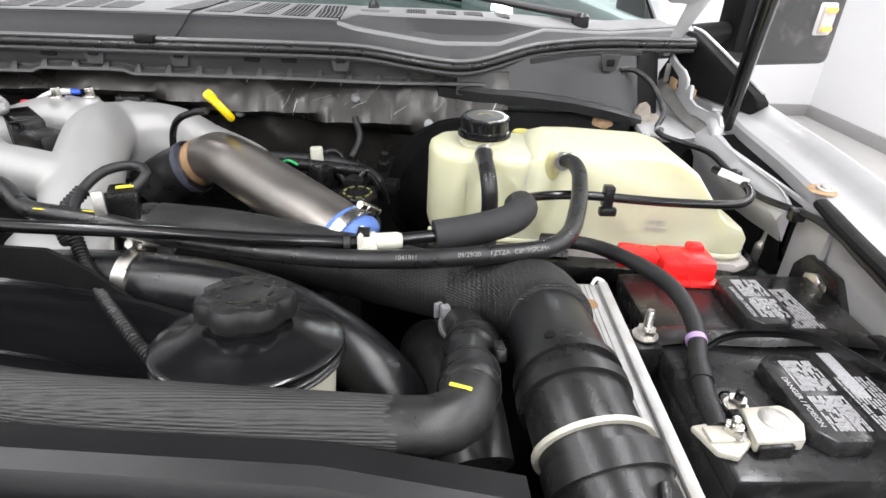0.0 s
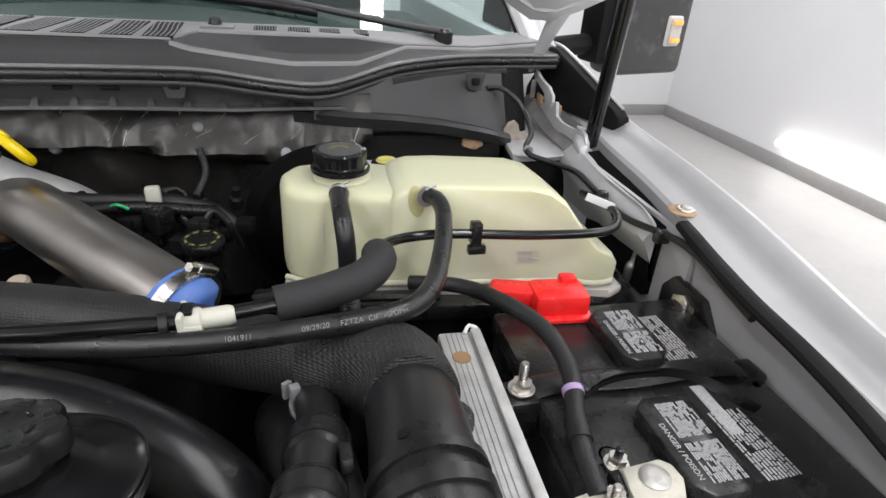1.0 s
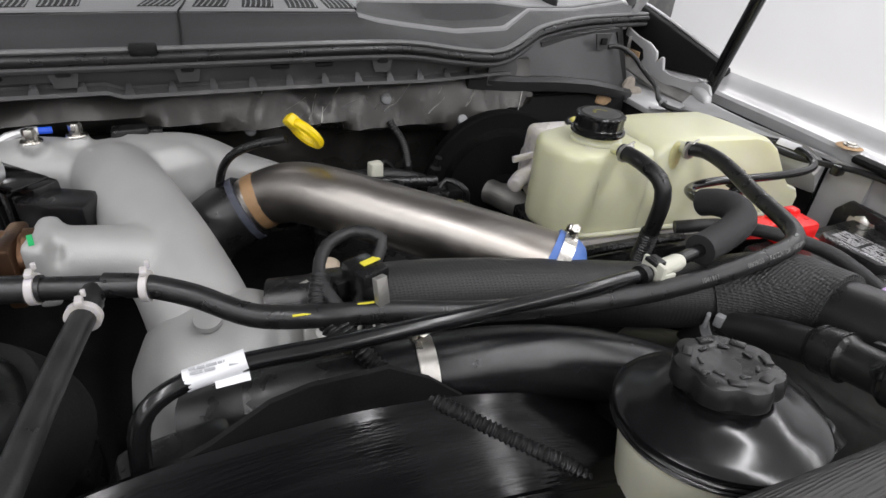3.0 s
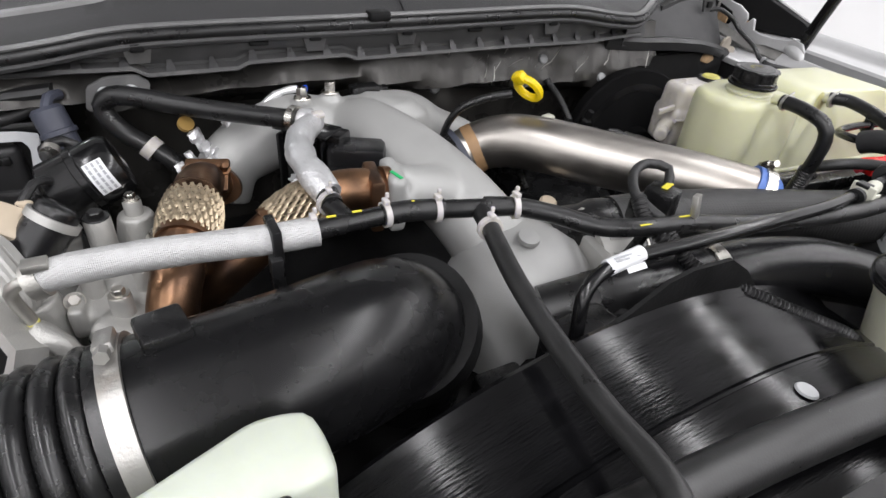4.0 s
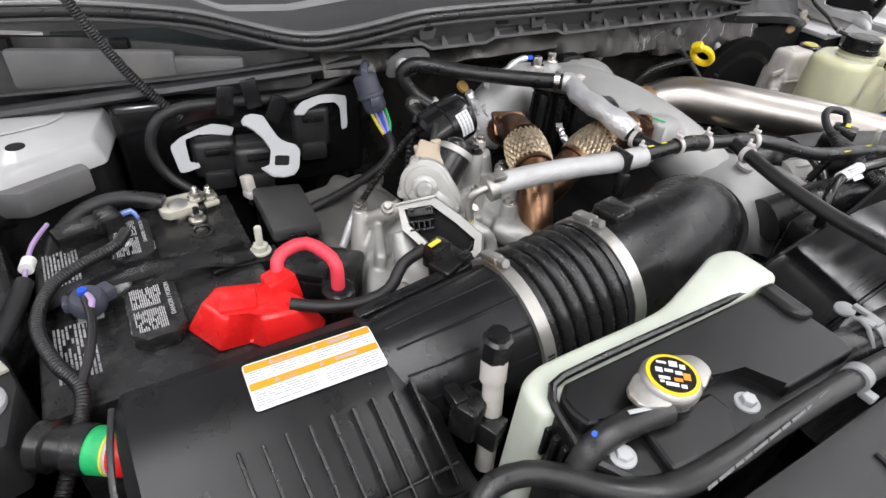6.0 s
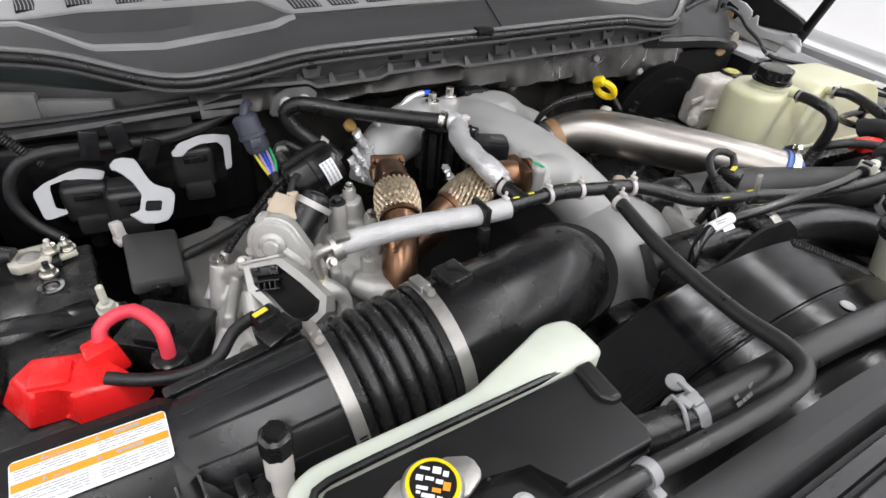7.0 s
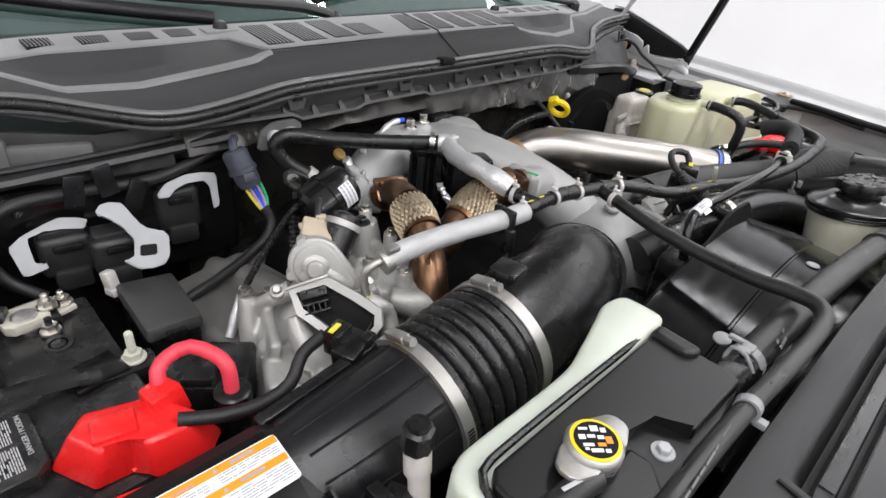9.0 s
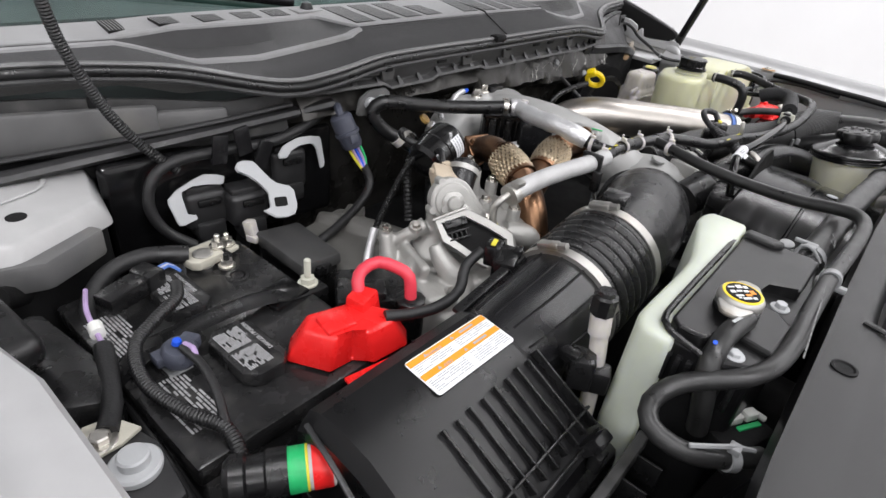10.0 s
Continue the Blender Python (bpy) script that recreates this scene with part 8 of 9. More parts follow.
# ---- battery cables, relays and wiring ----
def plate(poly, y, thick=0.004, tilt=0.0, bevel=0.0012):
    """An upright plate drawn on x and z."""
    poly = [(p[0] + (q[0] - p[0]) * u, p[1] + (q[1] - p[1]) * u) for p, q in zip(poly, poly[1:] + poly[:1]) for u in (0.12, 0.88)]
    bm = bmesh.new()
    a = [bm.verts.new((x, y - thick / 2, z)) for x, z in poly]
    b = [bm.verts.new((x, y + thick / 2, z)) for x, z in poly]
    bm.faces.new(a), bm.faces.new(b[::-1])
    for i in range(len(poly)):
        bm.faces.new((a[i], b[i], b[(i + 1) % len(poly)], a[(i + 1) % len(poly)]))
    bmesh.ops.bevel(bm, geom=[e for e in bm.edges if abs((e.verts[0].co - e.verts[1].co).y) < 1e-6], offset=bevel, segments=2, affect="EDGES", clamp_overlap=True)
    return bm


red_l = thing("terminal_cover", "bright red plastic battery terminal cover with a neck", "cover", (-0.66, 0.04, 1.096), "red terminal covers")
part("cover", join(prism([(-0.725, 0.066), (-0.703, 0.022), (-0.672, 0.028), (-0.664, 0.004), (-0.618, 0.000), (-0.600, 0.018), (-0.632, 0.072), (-0.700, 0.092)], 1.0985, 1.134, 0.004, top=0.70), box(-0.676, 0.046, 1.131, 0.034, 0.03, 0.014, 0.004, rz=-12)), RED, red_l)
part("neck", moved(prism([(-0.017, -0.014), (0.017, -0.014), (0.014, 0.014), (-0.014, 0.014)], 0, 0.034, 0.003, top=0.85), pose(-0.633, 0.055, 1.112, 0, -6, 15)), RED, red_l)
part("tray_edge", box(-0.635, -0.008, 1.0985, 0.13, 0.012, 0.004, 0.001, rz=-10), RED, red_l)
fuse = thing("fuse_link", "black fuse link block beside the battery", "fuse", (-0.575, 0.09, 1.05))
part("block", join(box(-0.578, 0.098, 1.082, 0.085, 0.07, 0.05, 0.006, rz=-38), box(-0.59, 0.085, 1.11, 0.03, 0.03, 0.012, 0.003, rz=-38)), BLACK, fuse)
part("post", turned([(0.017, -0.04), (0.017, 0.006), (0.014, 0.008)], (-0.5825, 0.033, 1.118), (0, 0, 1), 10), BLACK, fuse)
single("positive_cable", tube([(-0.634, 0.058, 1.135), (-0.631, 0.066, 1.152), (-0.618, 0.073, 1.157), (-0.600, 0.068, 1.162), (-0.587, 0.052, 1.157), (-0.582, 0.038, 1.150), (-0.5825, 0.033, 1.123)], 0.0068, 16), PINK, "thick pink-red battery cable arching out of the red cover", "cable")
relay = thing("relay_box", "black lidded relay box behind the battery", "box", (-0.54, 0.285, 1.03))
part("body", prism([(-0.594, 0.312), (-0.534, 0.299), (-0.541, 0.201), (-0.597, 0.207)], 1.0, 1.072, 0.006), BLACK, relay)
part("lid", prism([(-0.597, 0.316), (-0.531, 0.302), (-0.539, 0.196), (-0.601, 0.203)], 1.068, 1.087, 0.005, top=0.97), PANELGREY, relay, "satin grey-black lid")
part("latch", box(-0.570, 0.198, 1.072, 0.022, 0.008, 0.014, 0.002, rz=-6), BLACK, relay)
part("pale_plug", join(box(-0.598, 0.318, 1.090, 0.014, 0.015, 0.026, 0.003, rz=20, rx=-12), box(-0.596, 0.313, 1.078, 0.018, 0.017, 0.010, 0.002, rz=20)), FLUID, relay, "ivory connector plug")
for k, m_ in enumerate((YELLOWMARK, GREENW, BLUEDOT)):
    part("wire", tube([(-0.592 + 0.004 * k, 0.29, 1.062), (-0.588 + 0.004 * k, 0.275, 1.05), (-0.58 + 0.003 * k, 0.262, 1.03)], 0.0014, 6), m_, relay)

hub = thing("connector_bracket", "row of black connectors on pale grey bracket tabs", "bracket", (-0.58, 0.4, 1.03))
part("back_plate", prism([(-0.735, 0.415), (-0.40, 0.388), (-0.39, 0.405), (-0.735, 0.44)], 1.03, 1.178, 0.008), GLOSSY, hub, "glossy black backing plate")
part("tab", moved(plate([(-0.028, 0.003), (-0.012, 0.013), (0.015, 0.021), (0.030, 0.024), (0.048, 0.019), (0.058, 0.014), (0.052, 0.004), (0.029, 0.010), (0.014, 0.013), (-0.008, 0.010), (-0.008, 0.002), (-0.010, -0.022), (0.002, -0.024), (0.003, -0.031), (-0.018, -0.034), (-0.024, -0.032)], 0), pose(-0.65, 0.378, 1.13, -25, 0, 0)), GREYTAB, hub, "pale grey hooked tab")
part("tab", moved(plate([(-0.025, 0.036), (-0.018, 0.043), (-0.008, 0.044), (0.006, 0.039), (0.014, 0.008), (0.019, -0.003), (0.036, -0.010), (0.040, -0.020), (0.031, -0.044), (0.022, -0.053), (0.009, -0.054), (-0.007, -0.050), (-0.020, -0.034), (-0.006, -0.034), (0.003, -0.011), (-0.005, 0.008), (-0.012, 0.022), (-0.024, 0.029)], 0), pose(-0.56, 0.34, 1.135, -50, 0, 0)), GREYTAB, hub, "pale grey keyhole tab")
part("tab_hole", moved(plate([(0.004, -0.021), (0.023, -0.025), (0.018, -0.039), (-0.001, -0.035)], 0, 0.0048, bevel=0.0004), pose(-0.56, 0.34, 1.135, -50, 0, 0)), MATTE, hub)
part("tab", moved(plate([(-0.048, 0.007), (-0.035, 0.018), (-0.006, 0.024), (0.014, 0.022), (0.034, 0.017), (0.026, -0.028), (0.017, -0.030), (0.021, 0.004), (0.015, 0.012), (-0.010, 0.012), (-0.029, 0.006), (-0.035, -0.001), (-0.048, 0.001)], 0), pose(-0.46, 0.375, 1.15, -25, 0, 0)), GREYTAB, hub, "pale grey hooked tab")
for bx, by, bz, sx, sz in ((-0.620, 0.402, 1.100, 0.060, 0.056), (-0.572, 0.372, 1.098, 0.056, 0.05), (-0.478, 0.408, 1.120, 0.058, 0.066)):
    c = part("connector", join(box(bx, by, bz, sx, 0.045, sz, 0.009, rz=-8, segments=3), box(bx, by - 0.01, bz - sz * 0.55, sx * 0.7, 0.036, 0.03, 0.006, rz=-8), box(bx, by, bz + sz * 0.5, sx * 0.82, 0.03, 0.014, 0.003, rz=-8)), LIDGREY, hub, "rounded black connector")
    part("lock", box(bx, by - 0.022, bz + sz * 0.25, sx * 0.55, 0.010, 0.010, 0.002, rz=-8), BLACK, c)
    part("stem", tube([(bx, by, bz - sz * 0.6), (bx - 0.006, by + 0.01, bz - sz * 0.6 - 0.05)], 0.011, 10), CABLE, c)
hm = thing("wiring_harness", "thick taped wiring harness along the bulkhead", "harness", (-0.55, 0.38, 1.05), "wiring")
part("trunk", tube([(-0.66, 0.355, 1.07), (-0.688, 0.372, 1.095), (-0.700, 0.38, 1.13), (-0.688, 0.384, 1.165), (-0.655, 0.385, 1.181), (-0.59, 0.384, 1.180), (-0.51, 0.384, 1.176), (-0.45, 0.39, 1.185), (-0.405, 0.395, 1.198)], 0.0072, 14, wobble=0.06), CABLE, hm)
for tx, tz, a in ((-0.60, 1.187, 10), (-0.565, 1.192, -8), (-0.535, 1.165, 24)):
    part("tape_flag", box(tx, 0.374, tz, 0.022, 0.006, 0.04, 0.002, ry=a), SATIN, hm, "shiny dark tape")
gc_ = thing("harness_connector", "slate grey round connector with coloured wires", "connector", (-0.395, 0.33, 1.13))
gd = Vector((0.22, -0.35, -0.9)).normalized()
part("body", join(turned([(0.014, -0.03), (0.0175, -0.026), (0.0175, -0.004), (0.0195, -0.003), (0.0195, 0.002), (0.0165, 0.003), (0.0165, 0.018), (0.014, 0.024)], (-0.403, 0.345, 1.178), gd, 14), box(-0.404, 0.328, 1.174, 0.016, 0.006, 0.014, 0.002, rx=-20)), CONNECTOR, gc_)
for k, m_ in enumerate((YELLOWMARK, PURPLE, BLUEDOT, PURPLE, GREENW)):
    part("wire", tube([(-0.408 + 0.006 * k, 0.338, 1.158), (-0.400 + 0.005 * k, 0.328, 1.138), (-0.392 + 0.002 * k, 0.32, 1.122)], 0.0022, 6), m_, gc_)
part("cable", tube([(-0.389, 0.321, 1.127), (-0.384, 0.312, 1.108), (-0.40, 0.30, 1.092), (-0.44, 0.285, 1.08), (-0.49, 0.27, 1.072), (-0.54, 0.262, 1.062), (-0.57, 0.26, 1.04)], 0.0068, 14, wobble=0.05), CABLE, gc_, "taped cable")
part("top_wires", tube([(-0.41, 0.35, 1.20), (-0.405, 0.365, 1.212), (-0.395, 0.38, 1.21)], 0.006, 8), CONNECTOR, gc_)
bm_ = thing("bulkhead_mount", "pale metal plate with two rubber-capped studs on the bulkhead", "bracket", (-0.33, 0.4, 1.18))
part("plate", plate([(-0.372, 1.195), (-0.366, 1.222), (-0.345, 1.232), (-0.312, 1.232), (-0.300, 1.222), (-0.305, 1.200), (-0.34, 1.190)], 0.360, 0.006), PLENUM, bm_)
for mx in (-0.348, -0.322):
    part("capped_stud", turned([(0.0095, 0), (0.0095, 0.010), (0.006, 0.013)], (mx, 0.358, 1.212), (0, -1, 0.25), 18), GREYTAB, bm_)
foil_bits = thing("foil_clips", "small crumpled foil clips and fittings behind the canister", "clips", (-0.25, 0.28, 1.14))
for x, y, z, r in ((-0.262, 0.285, 1.168, 0.009), (-0.245, 0.268, 1.152, 0.008), (-0.225, 0.30, 1.178, 0.007), (-0.285, 0.255, 1.145, 0.008), (-0.18, 0.17, 1.152, 0.008), (-0.272, 0.27, 1.15, 0.006)):
    bm0 = tube([(x - 0.008, y + 0.006, z + 0.016), (x, y, z), (x + 0.010, y - 0.006, z - 0.016)], r, 12, 0.003, squash=0.55, wobble=0.5)
    for v in bm0.verts:
        v.co += 0.004 * noise.noise_vector(v.co * 160)
    part("foil_lump", bm0, FOIL, foil_bits)
part("pink_plug", box(-0.205, 0.325, 1.187, 0.012, 0.010, 0.012, 0.003), PINK, foil_bits)
part("foil_wire", tube([(-0.19, 0.31, 1.175), (-0.18, 0.322, 1.195), (-0.155, 0.33, 1.205), (-0.135, 0.333, 1.206)], 0.005, 8, wobble=0.3), FOIL, foil_bits)
part("blue_tip", tube([(-0.138, 0.333, 1.206), (-0.122, 0.335, 1.205)], 0.004, 8), BLUEDOT, foil_bits)
part("amber_ring", band((-0.275, 0.300, 1.190), (0.2, -0.6, 0.7), 0.0065, 0.005, 0.0025), AMBERPLASTIC, foil_bits, "amber plastic ring")
sens = thing("sensor_lead", "thin ribbed sensor lead ending in a foil sleeve", "cable", (-0.47, 0.18, 1.03), "wiring")
part("lead", tube([(-0.39, 0.20, 1.20), (-0.42, 0.200, 1.178), (-0.450, 0.196, 1.150), (-0.476, 0.190, 1.125), (-0.492, 0.186, 1.108)], 0.0042, 10, ribs=0.0006, pitch=0.0035), LOOM, sens)
part("foil_sleeve", tube([(-0.491, 0.1865, 1.111), (-0.506, 0.179, 1.088), (-0.523, 0.169, 1.062)], 0.0062, 10, wobble=0.2), FOIL, sens)
part("second_lead", tube([(-0.36, 0.22, 1.20), (-0.40, 0.215, 1.175), (-0.415, 0.20, 1.14), (-0.425, 0.185, 1.10)], 0.006, 8, ribs=0.0008, pitch=0.006), LOOM, sens)

cab_l = thing("battery_cable", "heavy black battery cable from the terminal clamp", "cable", (-0.78, 0.25, 1.05), "wiring")
part("cable", tube([(-0.712, 0.280, 1.112), (-0.745, 0.296, 1.118), (-0.785, 0.300, 1.112), (-0.818, 0.278, 1.098), (-0.832, 0.235, 1.085), (-0.836, 0.18, 1.075), (-0.842, 0.10, 1.06), (-0.85, 0.03, 1.03)], 0.0095, 14, wobble=0.04), CABLE, cab_l)
part("boot", tube([(-0.706, 0.279, 1.112), (-0.735, 0.292, 1.117)], 0.0105, 14), RUBBER, cab_l)
sig = thing("signal_cable", "corrugated cable looping over the battery", "cable", (-0.8, 0.1, 1.09), "wiring")
part("loom", tube([(-0.752, 0.215, 1.125), (-0.765, 0.190, 1.127), (-0.795, 0.172, 1.127), (-0.825, 0.150, 1.124), (-0.838, 0.105, 1.120), (-0.828, 0.058, 1.115), (-0.812, 0.022, 1.110), (-0.82, -0.015, 1.100), (-0.838, -0.05, 1.08)], 0.0060, 12, ribs=0.0004, pitch=0.0032), LOOM, sig)
part("branch", tube([(-0.797, 0.118, 1.128), (-0.795, 0.085, 1.125), (-0.802, 0.05, 1.118), (-0.812, 0.024, 1.112)], 0.0042, 10, wobble=0.06), CABLE, sig)
rp = part("round_plug", join(turned([(0.0145, 0), (0.016, 0.003), (0.016, 0.014), (0.013, 0.018), (0.010, 0.0185)], (-0.798, 0.126, 1.108), (0.05, -0.15, 1), 22), box(-0.782, 0.136, 1.114, 0.014, 0.018, 0.014, 0.003, rz=30), box(-0.812, 0.132, 1.114, 0.014, 0.016, 0.012, 0.003), box(-0.797, 0.112, 1.114, 0.012, 0.008, 0.008, 0.002)), CONNECTOR, sig, "grey round sensor plug")
part("blue_dot", turned([(0.0048, 0), (0.004, 0.004)], (-0.7985, 0.1245, 1.129), (0.05, -0.15, 1), 14), BLUEDOT, rp)
part("lilac_wire", tube([(-0.795, 0.118, 1.130), (-0.792, 0.108, 1.130), (-0.795, 0.098, 1.127)], 0.003, 8), PURPLE, rp)
inl = thing("inline_connector", "black inline connector with pale blue wires", "connector", (-0.795, 0.245, 1.1))
part("body", join(box(-0.795, 0.243, 1.118, 0.05, 0.026, 0.02, 0.003, rz=18), box(-0.765, 0.252, 1.119, 0.022, 0.03, 0.024, 0.003, rz=18)), BLACK, inl)
for k in range(3):
    part("wire", tube([(-0.757, 0.252 + 0.003 * k, 1.121), (-0.742, 0.25 + 0.003 * k, 1.126), (-0.737, 0.235 + 0.002 * k, 1.125)], 0.0018, 6), (BLUE, FLUID, BLUE)[k], inl)
pur = thing("purple_lead", "purple wire in black tape along the fender", "cable", (-0.855, 0.16, 1.06), "wiring")
part("wire", tube([(-0.823, 0.262, 1.125), (-0.836, 0.225, 1.128), (-0.842, 0.19, 1.128), (-0.845, 0.165, 1.125)], 0.0024, 8), PURPLE, pur)
part("white_tag", band((-0.841, 0.19, 1.128), (-0.2, -1, 0), 0.0052, 0.014, 0.0015), WHITE, pur)
part("taped_part", tube([(-0.845, 0.168, 1.125), (-0.855, 0.135, 1.12), (-0.868, 0.10, 1.118), (-0.882, 0.076, 1.118)], 0.0085, 10, wobble=0.08), CABLE, pur)
ground = thing("ground_lug", "pale lug and bolts on the inner fender", "bolt", (-0.885, 0.06, 1.1))
part("shelf", prism([(-0.868, 0.10), (-0.90, 0.105), (-0.915, 0.02), (-0.905, -0.02), (-0.862, -0.01), (-0.855, 0.05)], 1.05, 1.112, 0.006), LIDGREY, ground)
part("lug", prism([(-0.905, 0.075), (-0.893, 0.096), (-0.872, 0.092), (-0.860, 0.066), (-0.878, 0.060), (-0.900, 0.060)], 1.1125, 1.1165, 0.001), CLAMPMETAL, ground, "pale cable lug")
bolt(ground, (-0.888, 0.073, 1.116), 0.008, 0.008)
part("large_washer", turned([(0.0185, 0), (0.0192, 0.002), (0.0192, 0.006), (0.0175, 0.008), (0.0115, 0.0085), (0.0115, 0.016), (0.010, 0.0175), (0.003, 0.0178)], (-0.880, 0.033, 1.113), n=36), GREYTAB, ground, "large pale grey capped washer")
brl = thing("inner_fender_brace", "white painted sheet metal brace in the bay corner", "brace", (-0.8, 0.42, 1.1))
part("brace", prism([(-0.96, 0.54), (-0.76, 0.54), (-0.715, 0.50), (-0.735, 0.43), (-0.750, 0.355), (-0.86, 0.305), (-0.96, 0.335)], 1.135, 1.166, 0.006, top=0.86), WHITEPAINT, brl)
part("brace_fold", tube([(-0.92, 0.40, 1.167), (-0.86, 0.41, 1.1675), (-0.80, 0.43, 1.1675), (-0.78, 0.47, 1.167)], 0.003, 6, squash=0.5), WHITEPAINT, brl)
part("hole", turned([(0.010, 0), (0.010, 0.0012)], (-0.838, 0.375, 1.1658), n=20), MATTE, brl)
part("apron", prism([(-0.90, 0.45), (-0.80, 0.40), (-0.77, 0.335), (-0.84, 0.30), (-0.90, 0.32)], 1.112, 1.147, 0.006), PLENUM, brl, "grey lower apron")
part("shield", prism([(-0.96, 0.50), (-0.76, 0.50), (-0.735, 0.46), (-0.755, 0.365), (-0.86, 0.315), (-0.96, 0.34)], 0.95, 1.133, 0.006, top=0.98), MATTE, brl)
single("fender_edge_cover", box(-0.925, 0.215, 1.163, 0.065, 0.15, 0.03, 0.012, rz=4, segments=3), BLACK, "black plastic cover on the fender edge", "cover")
single("washer_filler_box", prism([(-0.905, 0.26), (-0.865, 0.26), (-0.848, 0.13), (-0.87, 0.10), (-0.905, 0.12)], 0.95, 1.125, 0.01), BLACK, "matt black box against the inner fender", "box")
single("dark_strut", tube([(-0.80, 0.36, 1.06), (-0.86, 0.33, 1.10), (-0.89, 0.29, 1.13)], 0.012, 10), MATTE, "dark stay in the bay corner", "stay")
single("washer_loom", tube([(-0.655, 0.384, 1.168), (-0.672, 0.392, 1.186), (-0.695, 0.402, 1.215), (-0.715, 0.408, 1.25), (-0.735, 0.406, 1.295), (-0.752, 0.40, 1.345), (-0.765, 0.385, 1.42), (-0.775, 0.36, 1.52), (-0.78, 0.33, 1.62)], 0.0062, 12, ribs=0.0006, pitch=0.0036), LOOM, "ribbed black loom climbing to the hood", "loom")

# ---- brake booster, reservoir and engine clutter ----
boost = thing("brake_booster", "dull black brake booster drum on the bulkhead", "booster", (0.45, 0.40, 1.0))
part("drum", turned([(0.125, 0), (0.131, 0.006), (0.133, 0.016), (0.133, 0.028), (0.130, 0.031), (0.112, 0.033), (0.1085, 0.0345), (0.1060, 0.0335), (0.090, 0.036), (0.06, 0.044), (0.035, 0.05), (0.03, 0.065)], (0.488, 0.362, 1.042), (-0.10, -1, 0.05), 72), DEEPBLACK, boost)
part("rim", band((0.4846, 0.3278, 1.0437), (-0.10, -1, 0.05), 0.1085, 0.0015, 0.0008), GLOSSY, boost)
brake = thing("brake_reservoir", "clear brake fluid reservoir with a yellow cap", "reservoir", (0.53, 0.26, 1.05))
cast(part("tank", join(prism([(0.474, 0.232), (0.575, 0.222), (0.585, 0.290), (0.490, 0.300)], 1.07, 1.140, 0.012, top=1.0, segments=3), prism([(0.478, 0.236), (0.562, 0.228), (0.570, 0.285), (0.486, 0.292)], 1.11, 1.178, 0.012, top=0.92, segments=3), tube([(0.44, 0.225, 1.105, 0.012), (0.46, 0.24, 1.108, 0.013), (0.50, 0.26, 1.11, 0.014)], 0.013, 14)), FLUID, brake, "clear plastic tank with fluid"), 0.0028, 4)
part("spout", turned([(0.018, 0), (0.016, 0.03)], (0.565, 0.257, 1.150), n=20), FLUID, brake)
part("cap", turned([(0.021, 0), (0.022, 0.003), (0.022, 0.010), (0.019, 0.013)], (0.565, 0.257, 1.170), n=24), BLACK, brake)
part("cap_top", turned([(0.016, 0), (0.013, 0.003)], (0.565, 0.257, 1.1822), n=24), STAINYELLOW, brake, "yellow cap top")
part("cylinder", tube([(0.46, 0.32, 1.05), (0.48, 0.26, 1.05), (0.49, 0.20, 1.05)], 0.022, 16), DULLSTEEL, brake)
part("tab", box(0.462, 0.245, 1.140, 0.035, 0.006, 0.010, 0.002, ry=-8), FLUID, brake)
part("seam", tube([(0.472, 0.230, 1.124), (0.574, 0.220, 1.120)], 0.003, 8), FLUID, brake)
oil = thing("oil_filler", "black oil filler cap with yellow print", "cap", (0.321, 0.183, 1.04))
part("neck", turned([(0.022, 0), (0.022, 0.055)], (0.321, 0.183, 1.045), n=24), BLACK, oil)
part("cap", turned([(0.027, 0), (0.028, 0.002), (0.028, 0.010), (0.026, 0.013)], (0.321, 0.183, 1.098), n=30, lobes=10, depth=0.04), BLACK, oil)
for k in range(9):
    part("cap_print", box(0.321 + 0.0195 * math.cos(k * 0.7), 0.183 + 0.0195 * math.sin(k * 0.7), 1.1114, 0.008, 0.003, 0.0006, 0, rz=40 * k + 90), CAPPRINT, oil)
part("cap_disc", turned([(0.017, 0), (0.017, 0.0009)], (0.321, 0.183, 1.1108), n=24), BLACK, oil)
dip = thing("dipstick", "yellow ring-handled dipstick in a black tube", "dipstick", (0.1, 0.22, 1.1))
ring = bmesh.new()
rows = []
for i in range(28):
    a = 2 * math.pi * i / 28
    c = Vector((0.0185 * math.cos(a), 0.0145 * math.sin(a), 0))
    o = Vector((math.cos(a), math.sin(a), 0))
    rows.append([ring.verts.new(c + (0.0052 * math.cos(b) * o + 0.0056 * math.sin(b) * Vector((0, 0, 1)))) for b in [2 * math.pi * j / 8 for j in range(8)]])
for i in range(28):
    for j in range(8):
        ring.faces.new((rows[i][j], rows[(i + 1) % 28][j], rows[(i + 1) % 28][(j + 1) % 8], rows[i][(j + 1) % 8]))
ring_turn = Matrix.Translation((0.136, 0.208, 1.222)) @ Vector((0, 0, 1)).rotation_difference(Vector((0.70, 0.42, 0.58))).to_matrix().to_4x4()
part("ring", moved(ring, ring_turn), YELLOW, dip, "yellow plastic ring")
part("grip", moved(box(0, 0, 0, 0.016, 0.018, 0.014, 0.004), ring_turn @ pose(-0.020, 0, 0)), YELLOW, dip)
part("rod", tube([(0.114, 0.212, 1.216), (0.085, 0.228, 1.207), (0.055, 0.245, 1.188), (0.04, 0.255, 1.15), (0.038, 0.26, 1.08)], 0.005, 10), BLACK, dip)
har = thing("injector_harness", "black wiring harness with an ivory clip behind the engine", "harness", (0.25, 0.28, 1.05), "wiring")
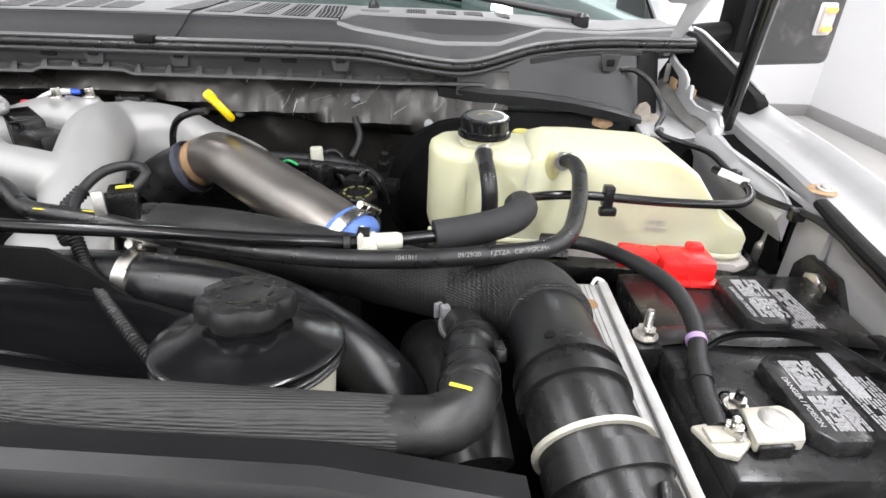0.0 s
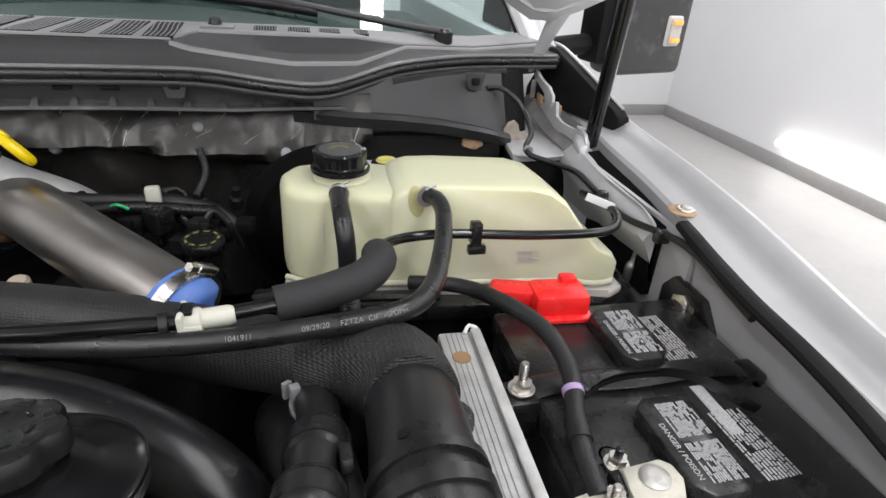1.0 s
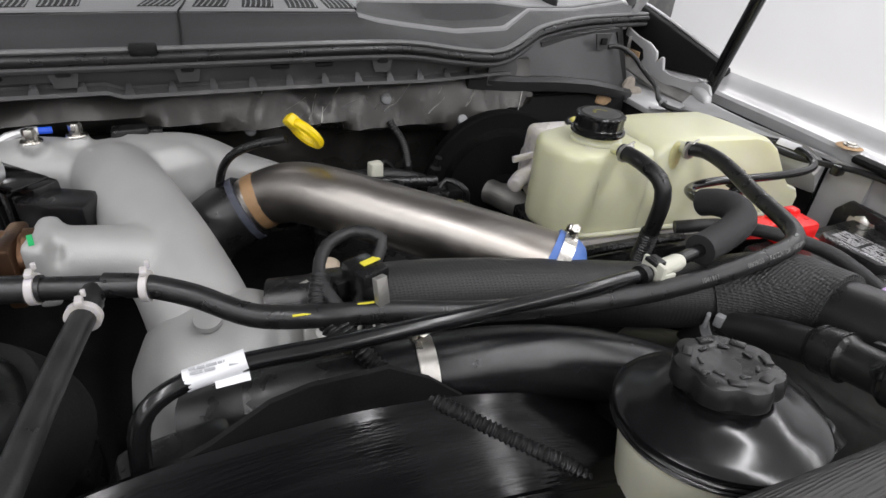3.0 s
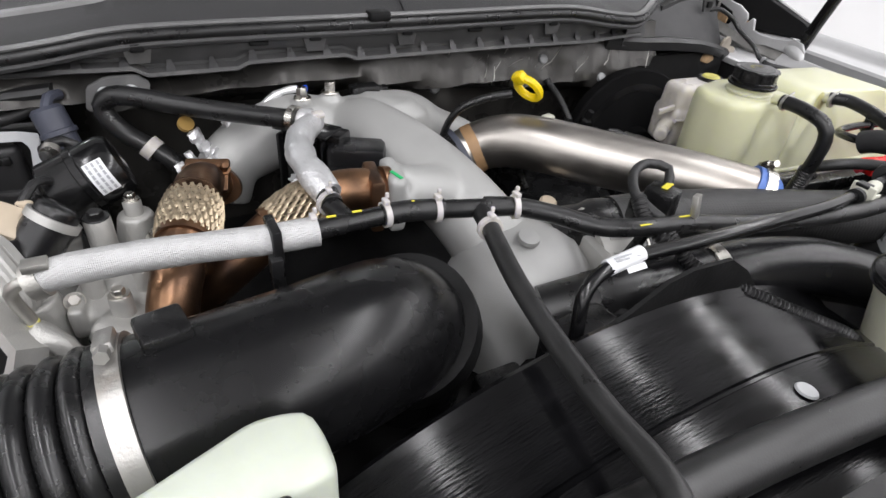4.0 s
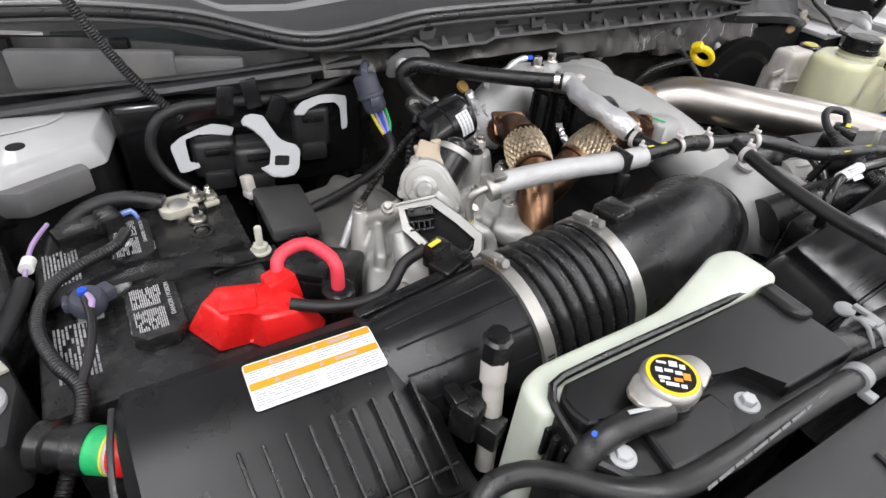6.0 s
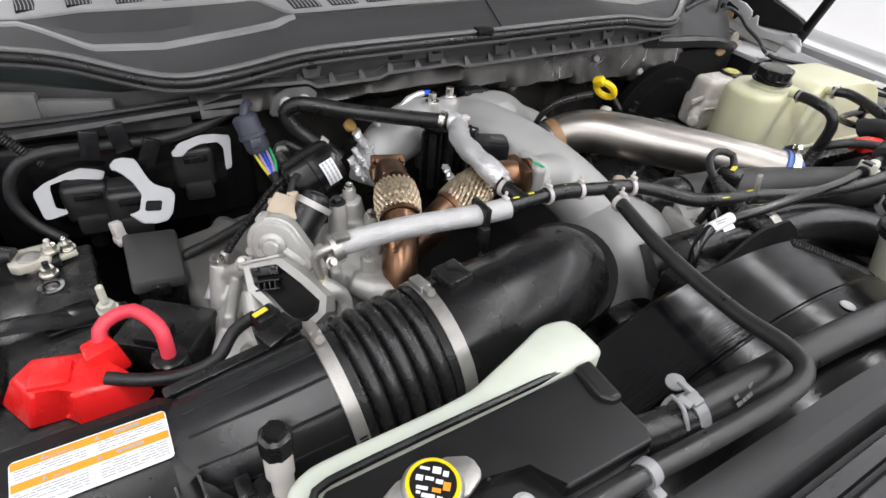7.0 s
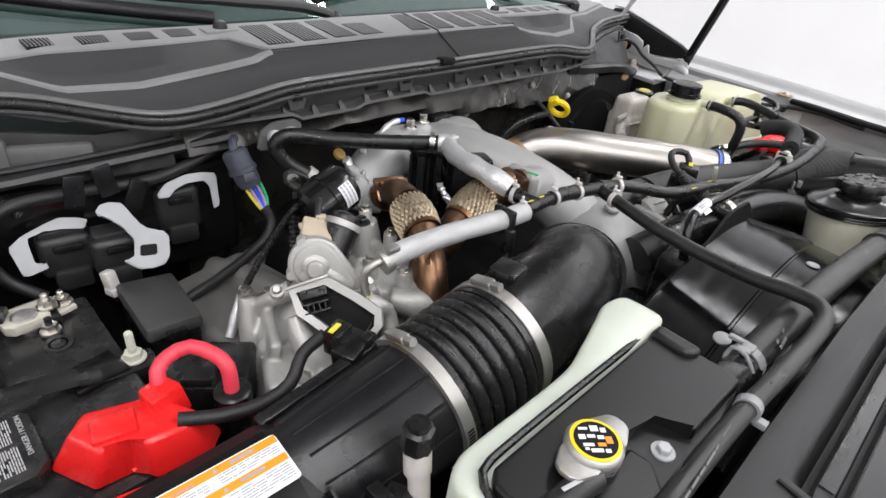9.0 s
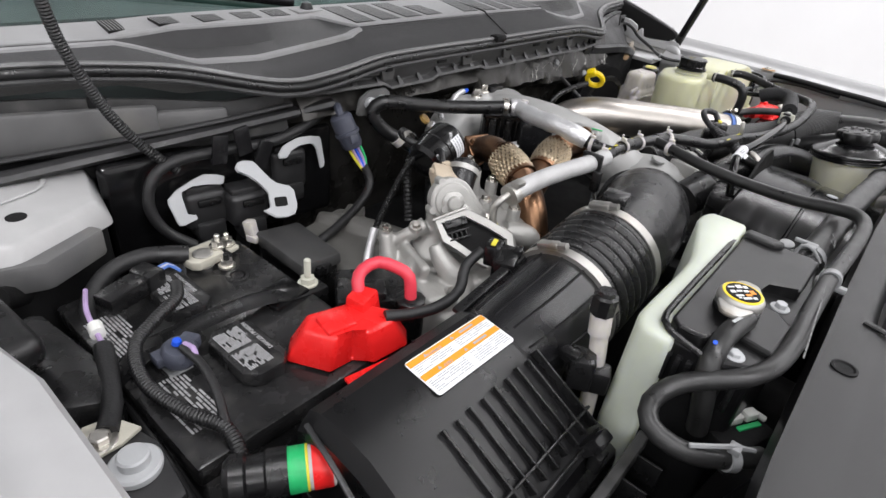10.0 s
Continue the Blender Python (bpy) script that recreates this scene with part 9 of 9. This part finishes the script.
part("trunk", tube([(0.10, 0.29, 1.13), (0.16, 0.295, 1.12), (0.22, 0.30, 1.115), (0.28, 0.30, 1.110), (0.33, 0.29, 1.095), (0.36, 0.27, 1.07)], 0.011, 12, wobble=0.1), CABLE, har)
part("ivory_clip", box(0.247, 0.288, 1.124, 0.02, 0.016, 0.034, 0.004, rz=10), OFFWHITE, har)
for a, b, c in (((0.14, 0.28, 1.12), (0.16, 0.25, 1.10), (0.17, 0.22, 1.06)), ((0.26, 0.29, 1.11), (0.29, 0.26, 1.10), (0.31, 0.23, 1.07)), ((0.30, 0.295, 1.12), (0.31, 0.34, 1.14), (0.30, 0.372, 1.165))):
    part("branch", tube([a, b, c], 0.0055, 10, ribs=0.0005, pitch=0.004), LOOM, har)
part("rail", tube([(0.16, 0.262, 1.118), (0.22, 0.268, 1.120), (0.33, 0.262, 1.112)], 0.0085, 14), BLACK, har)
for k in range(6):
    x = 0.10 + 0.05 * k
    part("fitting", join(turned([(0.010, 0), (0.010, 0.016), (0.006, 0.02), (0.006, 0.034)], (x, 0.315, 1.095), (0.1, -0.3, 1), 6), box(x + 0.015, 0.27, 1.085, 0.028, 0.024, 0.02, 0.004, rz=15 * k)), (BLACK, MATTE)[k % 2], har)
rearbits = thing("rear_connectors", "cluster of black connectors and leads behind the engine", "connectors", (0.25, 0.28, 1.05), "wiring")
rr = random.Random(11)
for k in range(11):
    x, y, z = 0.15 + 0.018 * k, 0.25 + rr.uniform(-0.03, 0.05), 1.085 + rr.uniform(-0.02, 0.03)
    part("connector", join(box(x, y, z, rr.uniform(0.02, 0.04), rr.uniform(0.018, 0.03), rr.uniform(0.02, 0.034), 0.003, rz=rr.uniform(-40, 40)), box(x + 0.008, y - 0.012, z + 0.008, 0.012, 0.012, 0.014, 0.002, rz=rr.uniform(-40, 40))), (BLACK, MATTE, SATIN)[k % 3], rearbits)
    if k % 2:
        part("lead", tube([(x, y, z), (x + 0.02, y + 0.01, z + 0.02), (x + 0.04, y + rr.uniform(-0.02, 0.03), z + 0.012), (x + 0.05, y, z - 0.03)], 0.0042, 8), LOOM, rearbits)
part("green_wire", tube([(0.20, 0.262, 1.125), (0.21, 0.255, 1.13), (0.222, 0.258, 1.122)], 0.0022, 6), GREENW, rearbits)
cb = thing("clamp_connector", "black connector with yellow marks over the charge pipe", "connector", (0.11, -0.06, 1.15), "wiring")
part("body", join(box(0.118, -0.052, 1.198, 0.026, 0.03, 0.03, 0.003, rz=20), box(0.10, -0.045, 1.19, 0.02, 0.02, 0.024, 0.003, rz=20)), BLACK, cb)
part("mark", box(0.122, -0.052, 1.2145, 0.016, 0.006, 0.001, 0, rz=20), YELLOWMARK, cb)
part("lead", tube([(0.128, -0.048, 1.21), (0.138, -0.035, 1.222), (0.12, -0.022, 1.225), (0.095, -0.03, 1.222), (0.082, -0.05, 1.212), (0.084, -0.075, 1.205), (0.092, -0.095, 1.198)], 0.005, 10), CABLE, cb)
part("lead", tube([(0.082, -0.055, 1.21), (0.075, -0.075, 1.20), (0.080, -0.095, 1.19), (0.088, -0.105, 1.18)], 0.007, 12, ribs=0.0008, pitch=0.004), LOOM, cb)
part("metal_tab", box(0.117, -0.092, 1.212, 0.01, 0.006, 0.028, 0.001, rz=20, rx=-10), DULLSTEEL, cb)
part("stay", tube([(0.115, -0.06, 1.19), (0.10, -0.05, 1.14), (0.09, -0.04, 1.10)], 0.006, 8), BLACK, cb)
gearbits = thing("accessory_brackets", "dark brackets and small fittings in front of the engine", "brackets", (-0.1, -0.09, 0.98))
for k, (x, y, z, s) in enumerate(((-0.08, -0.10, 1.06, 0.05), (-0.03, -0.09, 1.03, 0.06), (0.10, -0.15, 1.06, 0.05), (0.15, -0.19, 1.04, 0.06), (-0.12, -0.12, 1.03, 0.05), (0.36, -0.27, 1.06, 0.05), (0.40, -0.32, 1.08, 0.04))):
    part("bracket", box(x, y, z, s, s * 0.7, s * 0.8, 0.006, rz=25 * k), (BLACK, MATTE, DULLSTEEL, BLACK, MATTE, BLACK, DULLSTEEL)[k], gearbits)
